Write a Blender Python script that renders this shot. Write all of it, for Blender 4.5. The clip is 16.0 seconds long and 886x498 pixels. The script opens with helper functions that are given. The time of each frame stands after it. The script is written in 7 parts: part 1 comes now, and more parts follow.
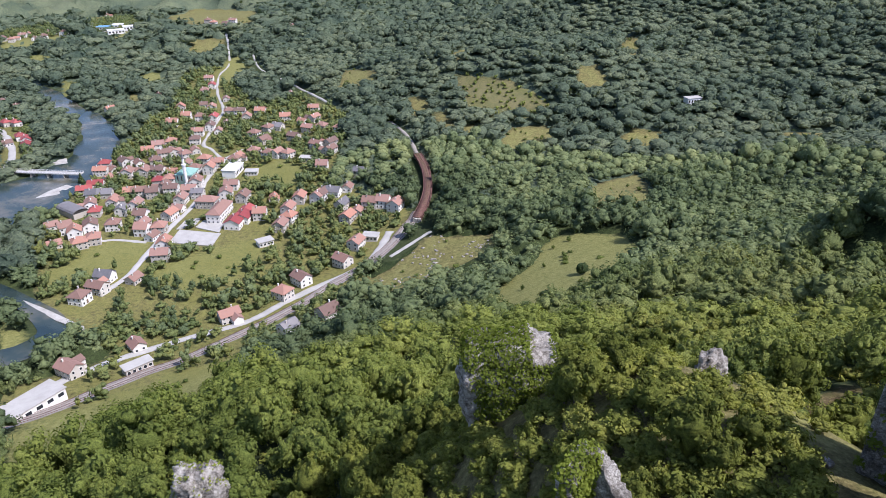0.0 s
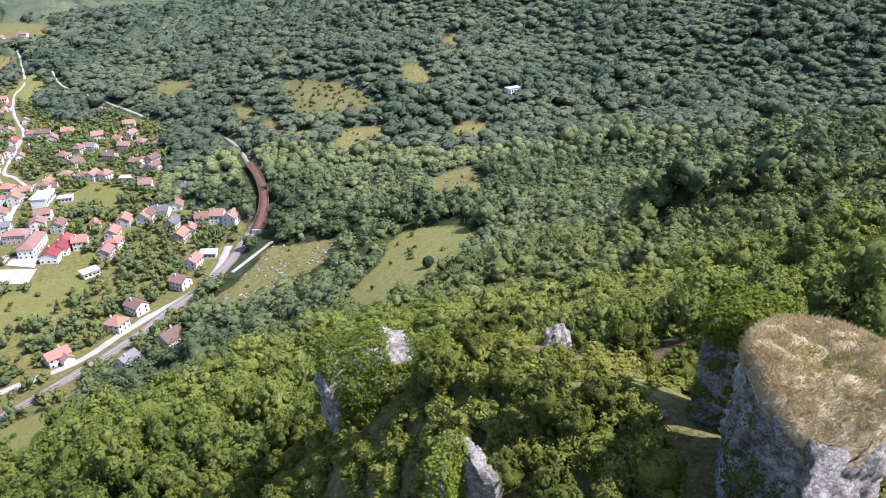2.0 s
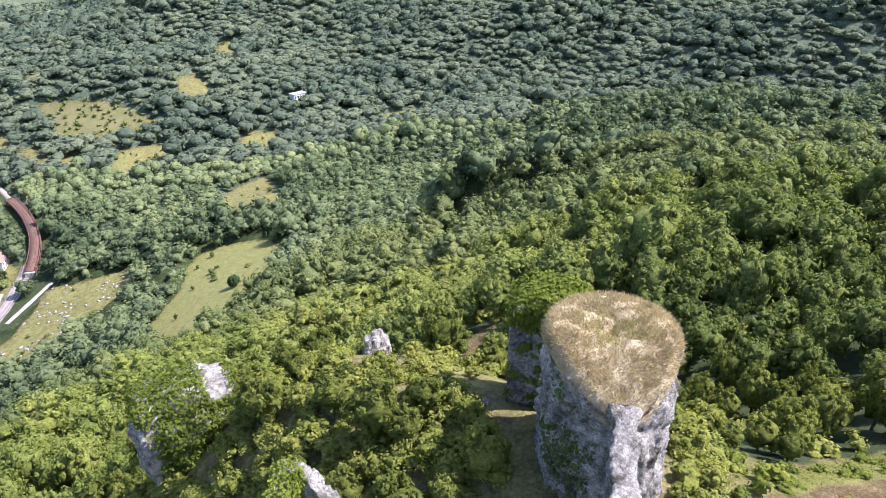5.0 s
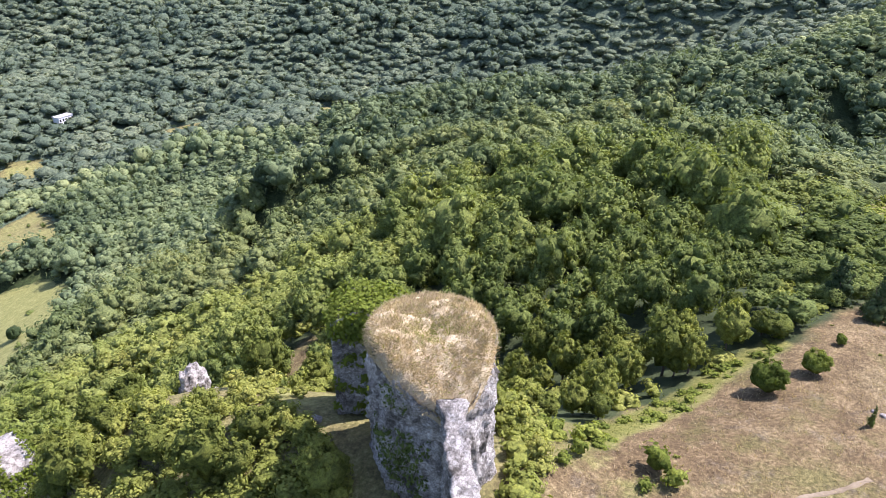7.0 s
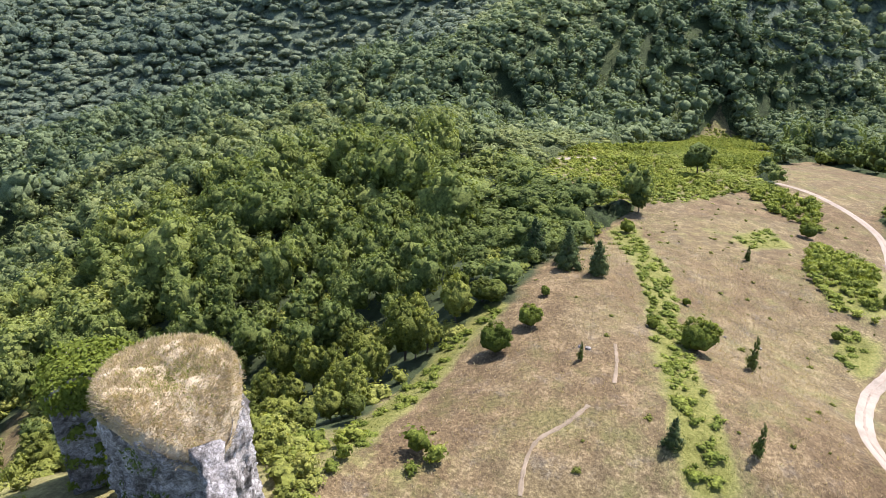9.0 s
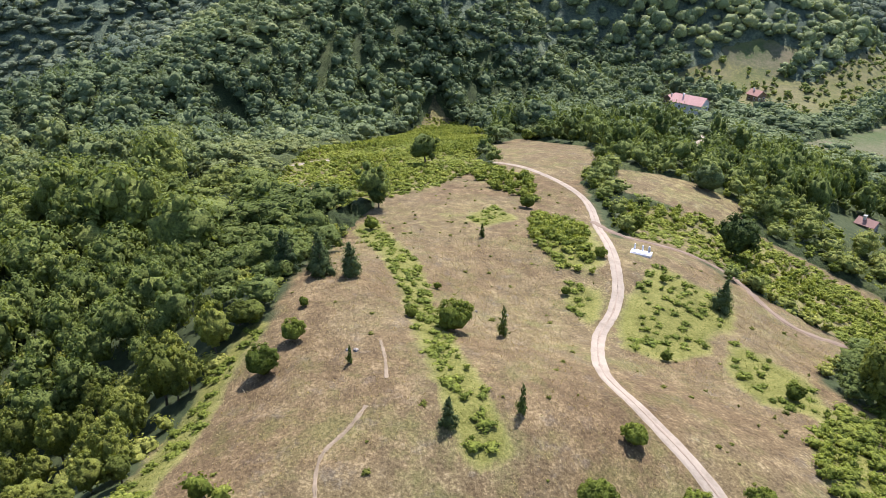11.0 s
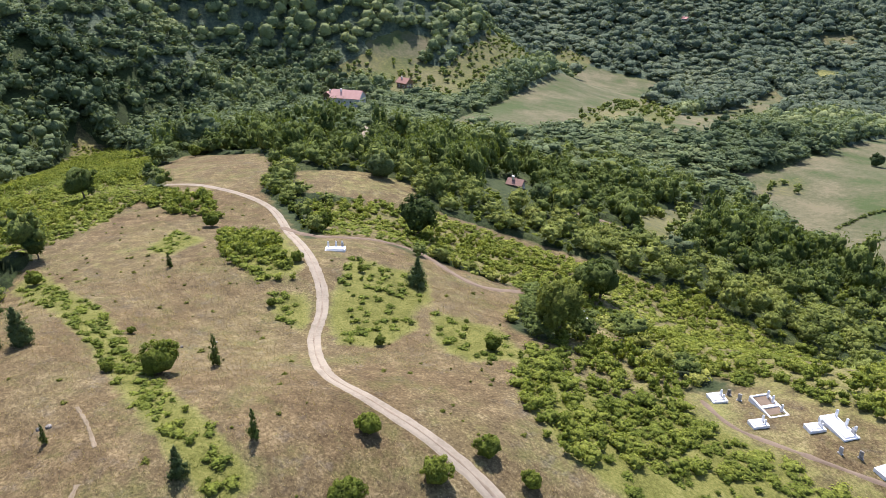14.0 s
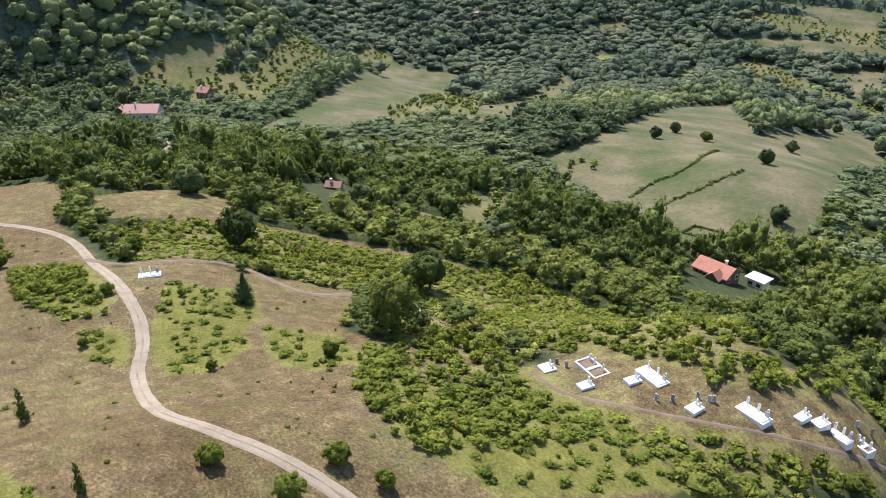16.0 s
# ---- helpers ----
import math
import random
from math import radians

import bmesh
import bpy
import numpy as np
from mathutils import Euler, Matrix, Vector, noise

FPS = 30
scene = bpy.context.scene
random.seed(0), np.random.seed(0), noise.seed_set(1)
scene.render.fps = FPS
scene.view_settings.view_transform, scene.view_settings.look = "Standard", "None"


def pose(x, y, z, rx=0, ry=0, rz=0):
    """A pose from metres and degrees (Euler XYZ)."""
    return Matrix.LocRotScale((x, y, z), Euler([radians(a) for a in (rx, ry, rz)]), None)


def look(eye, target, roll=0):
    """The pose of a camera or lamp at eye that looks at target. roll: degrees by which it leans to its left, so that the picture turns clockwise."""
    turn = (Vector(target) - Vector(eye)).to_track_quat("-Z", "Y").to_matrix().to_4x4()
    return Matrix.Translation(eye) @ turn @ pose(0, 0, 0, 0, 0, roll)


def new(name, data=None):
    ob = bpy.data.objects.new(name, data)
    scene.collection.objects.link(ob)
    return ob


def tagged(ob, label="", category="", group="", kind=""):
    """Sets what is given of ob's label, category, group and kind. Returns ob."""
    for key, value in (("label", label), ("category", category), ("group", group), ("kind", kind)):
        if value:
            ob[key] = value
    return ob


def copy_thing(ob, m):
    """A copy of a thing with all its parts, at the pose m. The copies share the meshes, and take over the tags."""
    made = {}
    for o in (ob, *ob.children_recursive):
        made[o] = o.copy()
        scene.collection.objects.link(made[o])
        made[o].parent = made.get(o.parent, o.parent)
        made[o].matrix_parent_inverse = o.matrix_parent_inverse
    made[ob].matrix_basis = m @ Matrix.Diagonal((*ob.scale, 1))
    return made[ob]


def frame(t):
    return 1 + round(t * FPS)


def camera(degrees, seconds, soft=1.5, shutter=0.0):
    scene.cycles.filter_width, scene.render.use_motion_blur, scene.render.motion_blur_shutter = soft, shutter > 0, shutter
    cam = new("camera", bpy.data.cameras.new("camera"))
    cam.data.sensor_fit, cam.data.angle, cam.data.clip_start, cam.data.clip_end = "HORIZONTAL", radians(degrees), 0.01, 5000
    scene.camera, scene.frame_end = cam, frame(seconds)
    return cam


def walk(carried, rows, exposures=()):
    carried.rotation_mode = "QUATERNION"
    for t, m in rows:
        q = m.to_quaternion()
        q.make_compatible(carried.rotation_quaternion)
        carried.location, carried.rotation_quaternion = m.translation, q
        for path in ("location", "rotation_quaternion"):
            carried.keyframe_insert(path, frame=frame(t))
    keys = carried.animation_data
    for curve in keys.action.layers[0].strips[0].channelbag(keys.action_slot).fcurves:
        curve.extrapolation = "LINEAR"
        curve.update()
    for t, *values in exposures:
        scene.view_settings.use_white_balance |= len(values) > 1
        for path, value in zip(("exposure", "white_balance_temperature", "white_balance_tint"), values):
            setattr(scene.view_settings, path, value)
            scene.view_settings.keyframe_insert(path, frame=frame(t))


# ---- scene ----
cam = camera(63.79, 16.0, soft=0.5)
# seconds, x, y, z, pitch, roll, yaw of the drone: it turns on the spot and climbs a little
PATH_FIRST = (
    (0.0, 0.337, 0.428, 162.592, -26.732, -0.275, -0.0),
    (0.5, 0.341, 0.378, 162.65, -26.779, -0.335, -3.636),
    (1.0, 0.333, 0.326, 162.74, -26.81, -0.31, -7.2),
    (1.5, 0.315, 0.274, 162.857, -26.791, -0.392, -10.611),
    (2.0, 0.29, 0.224, 162.999, -26.816, -0.442, -13.886),
    (2.5, 0.26, 0.177, 163.16, -26.821, -0.391, -16.994),
    (3.0, 0.227, 0.133, 163.337, -26.795, -0.396, -20.077),
    (3.5, 0.192, 0.093, 163.526, -26.792, -0.378, -23.164),
    (6.0, 0.045, -0.018, 164.552, -26.758, -0.277, -37.86),
    (6.5, 0.028, -0.02, 164.755, -26.773, -0.331, -42.457),
    (7.0, 0.016, -0.016, 164.953, -26.774, -0.309, -48.239),
    (7.5, 0.01, -0.004, 165.143, -26.802, -0.412, -54.413),
    (8.0, 0.011, 0.013, 165.326, -26.795, -0.448, -60.574),
)
PATH_LAST = (
    (8.5, 0.016, 0.036, 165.498, -26.802, -0.419, -66.704),
    (9.0, 0.028, 0.064, 165.661, -26.817, -0.441, -72.74),
    (9.5, 0.044, 0.097, 165.812, -26.843, -0.432, -78.687),
    (10.0, 0.065, 0.133, 165.952, -26.812, -0.394, -84.452),
    (12.5, 0.2, 0.328, 166.487, -26.742, -0.318, -109.31),
    (13.0, 0.223, 0.359, 166.565, -26.733, -0.323, -113.7),
    (13.5, 0.241, 0.384, 166.636, -26.708, -0.35, -117.966),
    (14.0, 0.252, 0.401, 166.701, -26.73, -0.361, -122.196),
    (14.5, 0.253, 0.408, 166.763, -26.754, -0.353, -126.378),
    (15.0, 0.242, 0.401, 166.823, -26.786, -0.377, -130.441),
    (15.5, 0.216, 0.38, 166.883, -26.82, -0.352, -134.184),
    (16.0, 0.172, 0.341, 166.947, -26.837, -0.372, -137.722),
)
# the drone's camera opens up as it turns from the bright town to the dark woods
EXPOSURES = ((0.0, 0.24, 5900, 21), (1.5, 0.52, 5930, 22), (3.5, 0.92, 5900, 22), (7.0, 1.16, 5950, 28), (9.0, 1.05, 6080, 23), (12.5, 0.78, 6100, 21), (16.0, 0.6, 6300, 17))
walk(cam, [(t, pose(x, y, z, 90 + p, 0, a) @ pose(0, 0, 0, 0, 0, r)) for t, x, y, z, p, r, a in PATH_FIRST + PATH_LAST],
     exposures=EXPOSURES)

# ---- light ----
SUN_AZ, SUN_EL = -117.0, 54.0
world = bpy.data.worlds.new("sky")
scene.world = world
world.use_nodes = True
wn = world.node_tree
sky = wn.nodes.new("ShaderNodeTexSky")
sky.sky_type, sky.sun_disc = "NISHITA", False
sky.sun_elevation, sky.sun_rotation = radians(SUN_EL), radians(-SUN_AZ)
sky.dust_density, sky.altitude = 1.5, 400
wn.links.new(sky.outputs[0], wn.nodes["Background"].inputs[0])
wn.nodes["Background"].inputs[1].default_value = 0.15
sun_data = bpy.data.lights.new("sun", "SUN")
sun_data.energy, sun_data.angle, sun_data.color = 5.0, radians(0.53), (1.0, 0.95, 0.88)
sun = new("sun", sun_data)
sun_way = Vector((-math.sin(radians(SUN_AZ)) * math.cos(radians(SUN_EL)), math.cos(radians(SUN_AZ)) * math.cos(radians(SUN_EL)), math.sin(radians(SUN_EL))))
sun.matrix_world = look(sun_way * 400, (0, 0, 0))


# ---- materials ----
def material(name, rough=0.8, spec=0.3):
    m = bpy.data.materials.new(name)
    m.use_nodes = True
    b = m.node_tree.nodes["Principled BSDF"]
    b.inputs["Roughness"].default_value = rough
    b.inputs["Specular IOR Level"].default_value = spec
    return m, m.node_tree, b


def node(nt, kind, **values):
    n = nt.nodes.new(kind)
    for key, value in values.items():
        n.inputs[key.replace("_", " ")].default_value = value
    return n


def noise_at(nt, scale, detail=4.0, rough=0.6):
    """Noise by place in the world, scale per metre."""
    n = node(nt, "ShaderNodeTexNoise", Scale=scale, Detail=detail, Roughness=rough)
    g = nt.nodes.new("ShaderNodeNewGeometry")
    nt.links.new(g.outputs["Position"], n.inputs["Vector"])
    return n.outputs["Fac"]


def ramp(nt, fac, stops):
    r = nt.nodes.new("ShaderNodeValToRGB")
    els = r.color_ramp.elements
    while len(els) < len(stops):
        els.new(0.5)
    for e, (at, colour) in zip(els, stops):
        e.position, e.color = at, (*colour, 1)
    nt.links.new(fac, r.inputs[0])
    return r.outputs[0]


def mix(nt, fac, a, b, kind="MIX"):
    m = nt.nodes.new("ShaderNodeMix")
    m.data_type, m.blend_type = "RGBA", kind
    for sock, value in ((m.inputs[0], fac), (m.inputs[6], a), (m.inputs[7], b)):
        if isinstance(value, (int, float)):
            sock.default_value = value
        elif isinstance(value, tuple):
            sock.default_value = (*value, 1)
        else:
            nt.links.new(value, sock)
    return m.outputs[2]


def calc(nt, kind, a, b=0.0):
    m = nt.nodes.new("ShaderNodeMath")
    m.operation = kind
    for sock, value in zip(m.inputs, (a, b)):
        if isinstance(value, (int, float)):
            sock.default_value = value
        else:
            nt.links.new(value, sock)
    return m.outputs[0]


def bump(nt, b, height, strength=0.5, dist=0.1):
    n = node(nt, "ShaderNodeBump", Strength=strength, Distance=dist)
    nt.links.new(height, n.inputs["Height"])
    nt.links.new(n.outputs[0], b.inputs["Normal"])


def attribute(nt, name):
    a = nt.nodes.new("ShaderNodeAttribute")
    a.attribute_name = name
    return a.outputs["Fac"]


def surface(name, stops, scale=1.0, fine=8.0, rough=0.85, relief=0.3, dist=0.05, spec=0.25, vary=0.0):
    """A weathered surface: colours over broad stains, fine grain and relief; vary: from object to object."""
    m, nt, b = material(name, rough, spec)
    broad, grain = noise_at(nt, scale), noise_at(nt, fine, 6.0, 0.7)
    fac = calc(nt, "ADD", calc(nt, "MULTIPLY", broad, 0.6), calc(nt, "MULTIPLY", grain, 0.4))
    if vary:
        r = nt.nodes.new("ShaderNodeObjectInfo").outputs["Random"]
        fac = calc(nt, "ADD", calc(nt, "MULTIPLY", fac, 1 - vary), calc(nt, "MULTIPLY", r, vary))
    nt.links.new(ramp(nt, fac, stops), b.inputs["Base Color"])
    if relief:
        bump(nt, b, grain, relief, dist)
    return m


INNER = {}


def foliage(name, dark, mid, light, through_light=0.25, yellow=(0.16, 0.15, 0.03), massed=False, grain=1.1):
    """Leaves: colour by tree, by clump and by stand; massed: whole crowns seen from afar."""
    m, nt, b = material(name, 0.75, 0.06)
    g = nt.nodes.new("ShaderNodeNewGeometry").outputs["Random Per Island"]
    tint = attribute(nt, "tint")
    obj = nt.nodes.new("ShaderNodeObjectInfo").outputs["Random"]
    stand = noise_at(nt, 0.012, 3.0)
    one = calc(nt, "MULTIPLY", calc(nt, "ADD", tint, obj), 0.5)
    fac = calc(nt, "ADD", calc(nt, "MULTIPLY", one, 0.72), calc(nt, "MULTIPLY", g, 0.14))
    fac = calc(nt, "ADD", fac, calc(nt, "MULTIPLY", calc(nt, "SUBTRACT", stand, 0.5), 0.7))
    c = ramp(nt, fac, [(0.05, dark), (0.4, mid), (0.72, light), (0.95, yellow)])
    # leaf clumps and shadow gaps between, put into the colour as mottled green
    sprays = noise_at(nt, grain, 7.0, 0.85)
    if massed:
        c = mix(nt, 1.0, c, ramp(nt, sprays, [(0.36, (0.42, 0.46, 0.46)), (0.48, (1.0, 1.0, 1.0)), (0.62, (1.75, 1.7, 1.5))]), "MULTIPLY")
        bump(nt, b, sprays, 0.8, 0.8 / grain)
    else:
        c = mix(nt, 1.0, c, ramp(nt, sprays, [(0.36, (0.75, 0.76, 0.76)), (0.48, (1.0, 1.0, 1.0)), (0.62, (1.3, 1.3, 1.2))]), "MULTIPLY")
    nt.links.new(c, b.inputs["Base Color"])
    t = nt.nodes.new("ShaderNodeBsdfTranslucent")
    nt.links.new(mix(nt, 1.0, c, (1.0, 1.0, 0.45), "MULTIPLY"), t.inputs[0])
    s = nt.nodes.new("ShaderNodeMixShader")
    s.inputs[0].default_value = through_light
    nt.links.new(b.outputs[0], s.inputs[1])
    nt.links.new(t.outputs[0], s.inputs[2])
    nt.links.new(s.outputs[0], nt.nodes["Material Output"].inputs[0])
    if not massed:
        # leaf mass inside a crown, behind its outer sprays: darker, shadow gaps painted stronger
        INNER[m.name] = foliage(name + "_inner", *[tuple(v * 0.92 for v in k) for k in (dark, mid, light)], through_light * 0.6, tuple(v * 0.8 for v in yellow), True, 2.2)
    return m


def ground_material():
    """Woodland floor, dry grass and green grass, by the land's use, with bare worn soil in between."""
    m, nt, b = material("ground_cover", 0.95, 0.1)
    n1, n2, n3 = noise_at(nt, 0.05, 5.0), noise_at(nt, 0.45, 6.0, 0.7), noise_at(nt, 3.5, 6.0, 0.75)
    floor = ramp(nt, n2, [(0.3, (0.026, 0.038, 0.016)), (0.7, (0.062, 0.078, 0.032))])
    straw_fac = calc(nt, "ADD", calc(nt, "MULTIPLY", n2, 0.4), calc(nt, "MULTIPLY", n3, 0.6))
    straw = ramp(nt, straw_fac, [(0.36, (0.05, 0.036, 0.02)), (0.46, (0.098, 0.073, 0.040)), (0.53, (0.145, 0.11, 0.06)), (0.62, (0.27, 0.212, 0.124))])
    weeds = node(nt, "ShaderNodeMapRange", From_Min=0.5, From_Max=0.64)
    nt.links.new(noise_at(nt, 0.16, 6.0, 0.75), weeds.inputs[0])
    straw = mix(nt, calc(nt, "MULTIPLY", weeds.outputs[0], 0.7), straw, ramp(nt, n3, [(0.36, (0.05, 0.055, 0.018)), (0.6, (0.16, 0.15, 0.06))]))
    bare = node(nt, "ShaderNodeMapRange", From_Min=0.55, From_Max=0.64)
    nt.links.new(noise_at(nt, 0.35, 8.0, 0.8), bare.inputs[0])
    straw = mix(nt, calc(nt, "MULTIPLY", bare.outputs[0], 0.6), straw, ramp(nt, n3, [(0.4, (0.06, 0.05, 0.04)), (0.6, (0.18, 0.156, 0.118))]))
    worn = ramp(nt, noise_at(nt, 0.045, 5.0, 0.65), [(0.36, (0.84, 0.79, 0.72)), (0.46, (1.0, 0.97, 0.88)), (0.54, (1.02, 1.04, 0.96)), (0.64, (1.16, 1.2, 1.02))])
    straw = mix(nt, 1.0, straw, worn, "MULTIPLY")
    turf = ramp(nt, straw_fac, [(0.38, (0.105, 0.116, 0.04)), (0.5, (0.185, 0.188, 0.062)), (0.62, (0.285, 0.27, 0.105))])
    herb = ramp(nt, straw_fac, [(0.38, (0.072, 0.078, 0.018)), (0.5, (0.135, 0.138, 0.034)), (0.62, (0.21, 0.2, 0.064))])
    field_fac = calc(nt, "ADD", calc(nt, "MULTIPLY", noise_at(nt, 0.03, 5.0), 0.65), calc(nt, "MULTIPLY", n2, 0.35))
    field = ramp(nt, field_fac, [(0.4, (0.062, 0.085, 0.03)), (0.5, (0.105, 0.105, 0.055)), (0.6, (0.165, 0.145, 0.085))])
    soft = calc(nt, "ADD", calc(nt, "MULTIPLY", calc(nt, "SUBTRACT", n2, 0.5), 1.3), calc(nt, "MULTIPLY", calc(nt, "SUBTRACT", n1, 0.5), 0.8))

    def edge(name, ragged=0.8):
        e = node(nt, "ShaderNodeMapRange", From_Min=0.2, From_Max=0.8)
        nt.links.new(calc(nt, "ADD", attribute(nt, name), calc(nt, "MULTIPLY", soft, ragged)), e.inputs[0])
        return e.outputs[0]

    c = mix(nt, edge("open"), floor, straw)
    c = mix(nt, edge("green"), c, turf)
    c = mix(nt, edge("field"), c, field)
    c = mix(nt, edge("herb", 1.0), c, herb)
    nt.links.new(c, b.inputs["Base Color"])
    bump(nt, b, calc(nt, "ADD", n2, calc(nt, "MULTIPLY", n3, 0.4)), 0.7, 0.35)
    return m


M_GROUND = ground_material()
M_LEAF = foliage("leaves", (0.05, 0.076, 0.022), (0.13, 0.166, 0.045), (0.235, 0.265, 0.07), 0.34)
# Filler leaves darkened in colour, as the shade in gaps between crowns.
M_LEAF_GAP = foliage("gap_shade_leaves", (0.024, 0.037, 0.015), (0.050, 0.067, 0.026), (0.088, 0.104, 0.04), 0.1, (0.145, 0.14, 0.05), True)
# Far leaves are paler and bluer: distance haze put into their colour.
M_LEAF_HAZY = foliage("hazy_leaves", (0.052, 0.08, 0.06), (0.108, 0.142, 0.094), (0.178, 0.208, 0.126), 0.25, (0.18, 0.19, 0.09), True, 0.5)
# Hillside leaves carry a milder share of that haze in their green.
M_LEAF_MID = foliage("wood_leaves", (0.066, 0.096, 0.05), (0.145, 0.186, 0.088), (0.24, 0.272, 0.12), 0.3)
# Darker leaves that paint shade on the slope woods; elsewhere a plain dull green.
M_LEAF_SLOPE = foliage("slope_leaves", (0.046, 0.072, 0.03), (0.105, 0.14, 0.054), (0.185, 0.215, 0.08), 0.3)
M_HERB = foliage("herbs", (0.09, 0.105, 0.022), (0.155, 0.168, 0.034), (0.23, 0.23, 0.06), 0.4)
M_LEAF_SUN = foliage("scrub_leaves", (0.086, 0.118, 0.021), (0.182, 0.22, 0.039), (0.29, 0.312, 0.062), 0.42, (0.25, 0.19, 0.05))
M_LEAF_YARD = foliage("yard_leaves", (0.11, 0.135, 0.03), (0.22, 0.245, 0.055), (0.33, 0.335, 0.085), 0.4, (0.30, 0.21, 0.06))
M_LEAF_GREY = foliage("willow_leaves", (0.06, 0.09, 0.04), (0.10, 0.13, 0.065), (0.14, 0.17, 0.09), 0.2, (0.16, 0.18, 0.1))
# Lighter copy of the leaf greens, carrying sunlight in its colour.
M_LEAF_SUNLIT = foliage("sunlit_leaves", (0.068, 0.102, 0.026), (0.158, 0.198, 0.048), (0.255, 0.288, 0.072), 0.4, (0.27, 0.21, 0.06))
M_IVY = foliage("ivy", (0.14, 0.18, 0.03), (0.24, 0.29, 0.05), (0.32, 0.355, 0.07), 0.48, (0.2, 0.2, 0.05))
M_BARK = surface("bark", [(0.3, (0.05, 0.04, 0.03)), (0.7, (0.16, 0.13, 0.1))], 2, 14)
M_ROCK = surface("limestone", [(0.36, (0.06, 0.052, 0.042)), (0.44, (0.19, 0.172, 0.145)), (0.52, (0.35, 0.325, 0.285)), (0.63, (0.56, 0.535, 0.485))], 1.6, 6.0, 0.9, 1.0, 0.25, 0.2)


def masonry_material():
    """Rubble masonry: uneven pale stones with dark open joints, stained and weathered."""
    m, nt, b = material("rubble_masonry", 0.9, 0.2)
    pos = nt.nodes.new("ShaderNodeNewGeometry").outputs["Position"]
    warp = node(nt, "ShaderNodeTexNoise", Scale=1.7, Detail=4.0)
    nt.links.new(pos, warp.inputs["Vector"])
    add = nt.nodes.new("ShaderNodeVectorMath")
    add.operation = "MULTIPLY_ADD"
    nt.links.new(warp.outputs["Color"], add.inputs[0])
    add.inputs[1].default_value = (0.8, 0.8, 0.8)
    nt.links.new(pos, add.inputs[2])
    squash = nt.nodes.new("ShaderNodeMapping")
    squash.inputs["Scale"].default_value = (3.6, 3.6, 6.5)
    nt.links.new(add.outputs[0], squash.inputs["Vector"])
    edge, cell = nt.nodes.new("ShaderNodeTexVoronoi"), nt.nodes.new("ShaderNodeTexVoronoi")
    edge.feature = "DISTANCE_TO_EDGE"
    for v in (edge, cell):
        v.inputs["Scale"].default_value = 1.0
        nt.links.new(squash.outputs[0], v.inputs["Vector"])
    stone = ramp(nt, cell.outputs["Color"], [(0.15, (0.42, 0.395, 0.35)), (0.5, (0.56, 0.535, 0.485)), (0.85, (0.72, 0.70, 0.65))])
    stain = ramp(nt, noise_at(nt, 0.55, 7.0, 0.75), [(0.38, (0.24, 0.23, 0.21)), (0.5, (0.85, 0.84, 0.82)), (0.62, (1.2, 1.2, 1.18))])
    c = mix(nt, 1.0, stone, stain, "MULTIPLY")
    grain = noise_at(nt, 9.0, 6.0, 0.75)
    c = mix(nt, 1.0, c, ramp(nt, grain, [(0.36, (0.55, 0.54, 0.52)), (0.55, (1.05, 1.05, 1.05))]), "MULTIPLY")
    joint = node(nt, "ShaderNodeMapRange", From_Min=0.0, From_Max=0.1, To_Min=0.45)
    nt.links.new(edge.outputs["Distance"], joint.inputs[0])
    c = mix(nt, joint.outputs[0], (0.07, 0.062, 0.05), c)
    nt.links.new(c, b.inputs["Base Color"])
    bump(nt, b, calc(nt, "ADD", joint.outputs[0], calc(nt, "MULTIPLY", grain, 2.0)), 0.9, 0.14)
    return m


M_STONE = masonry_material()
M_STRAW = foliage("dry_grass", (0.40, 0.32, 0.20), (0.52, 0.43, 0.285), (0.6, 0.52, 0.37), 0.35, (0.64, 0.57, 0.43))
M_TRACK = surface("pale_gravel", [(0.3, (0.18, 0.15, 0.108)), (0.5, (0.27, 0.23, 0.17)), (0.7, (0.34, 0.29, 0.215))], 0.35, 3.0, 0.95, 0.5, 0.05)
M_RUT_EARTH = surface("trodden_soil", [(0.3, (0.17, 0.13, 0.09)), (0.5, (0.25, 0.20, 0.145)), (0.7, (0.32, 0.265, 0.2))], 0.6, 3.0, 0.95, 0.6, 0.06)
M_TRAIL = surface("worn_grass", [(0.3, (0.12, 0.092, 0.056)), (0.5, (0.185, 0.146, 0.092)), (0.7, (0.27, 0.215, 0.145))], 0.6, 3.0, 0.95, 0.6, 0.06)
M_EARTH = surface("brown_earth", [(0.3, (0.11, 0.08, 0.055)), (0.6, (0.20, 0.15, 0.105))], 0.4, 3.0, 0.95, 0.5, 0.05)
M_ASPHALT = surface("pale_asphalt", [(0.3, (0.34, 0.33, 0.31)), (0.7, (0.5, 0.49, 0.46))], 0.1, 2.0)
M_SHINGLE = surface("river_shingle", [(0.3, (0.24, 0.23, 0.2)), (0.5, (0.4, 0.385, 0.35)), (0.7, (0.55, 0.54, 0.5))], 0.25, 2.5, 0.9, 0.6, 0.1)
M_BALLAST = surface("railway_ballast", [(0.3, (0.20, 0.18, 0.16)), (0.7, (0.40, 0.37, 0.33))], 0.5, 4.0)
M_CONCRETE = surface("sunlit_concrete", [(0.3, (0.32, 0.31, 0.285)), (0.7, (0.48, 0.47, 0.44))], 0.2, 2.0)
M_TILE = surface("terracotta_roof_tiles", [(0.15, (0.15, 0.105, 0.09)), (0.4, (0.24, 0.145, 0.115)), (0.6, (0.31, 0.19, 0.155)), (0.85, (0.40, 0.20, 0.14))], 0.5, 4.0, 0.85, 0.4, 0.05, 0.2, 0.65)
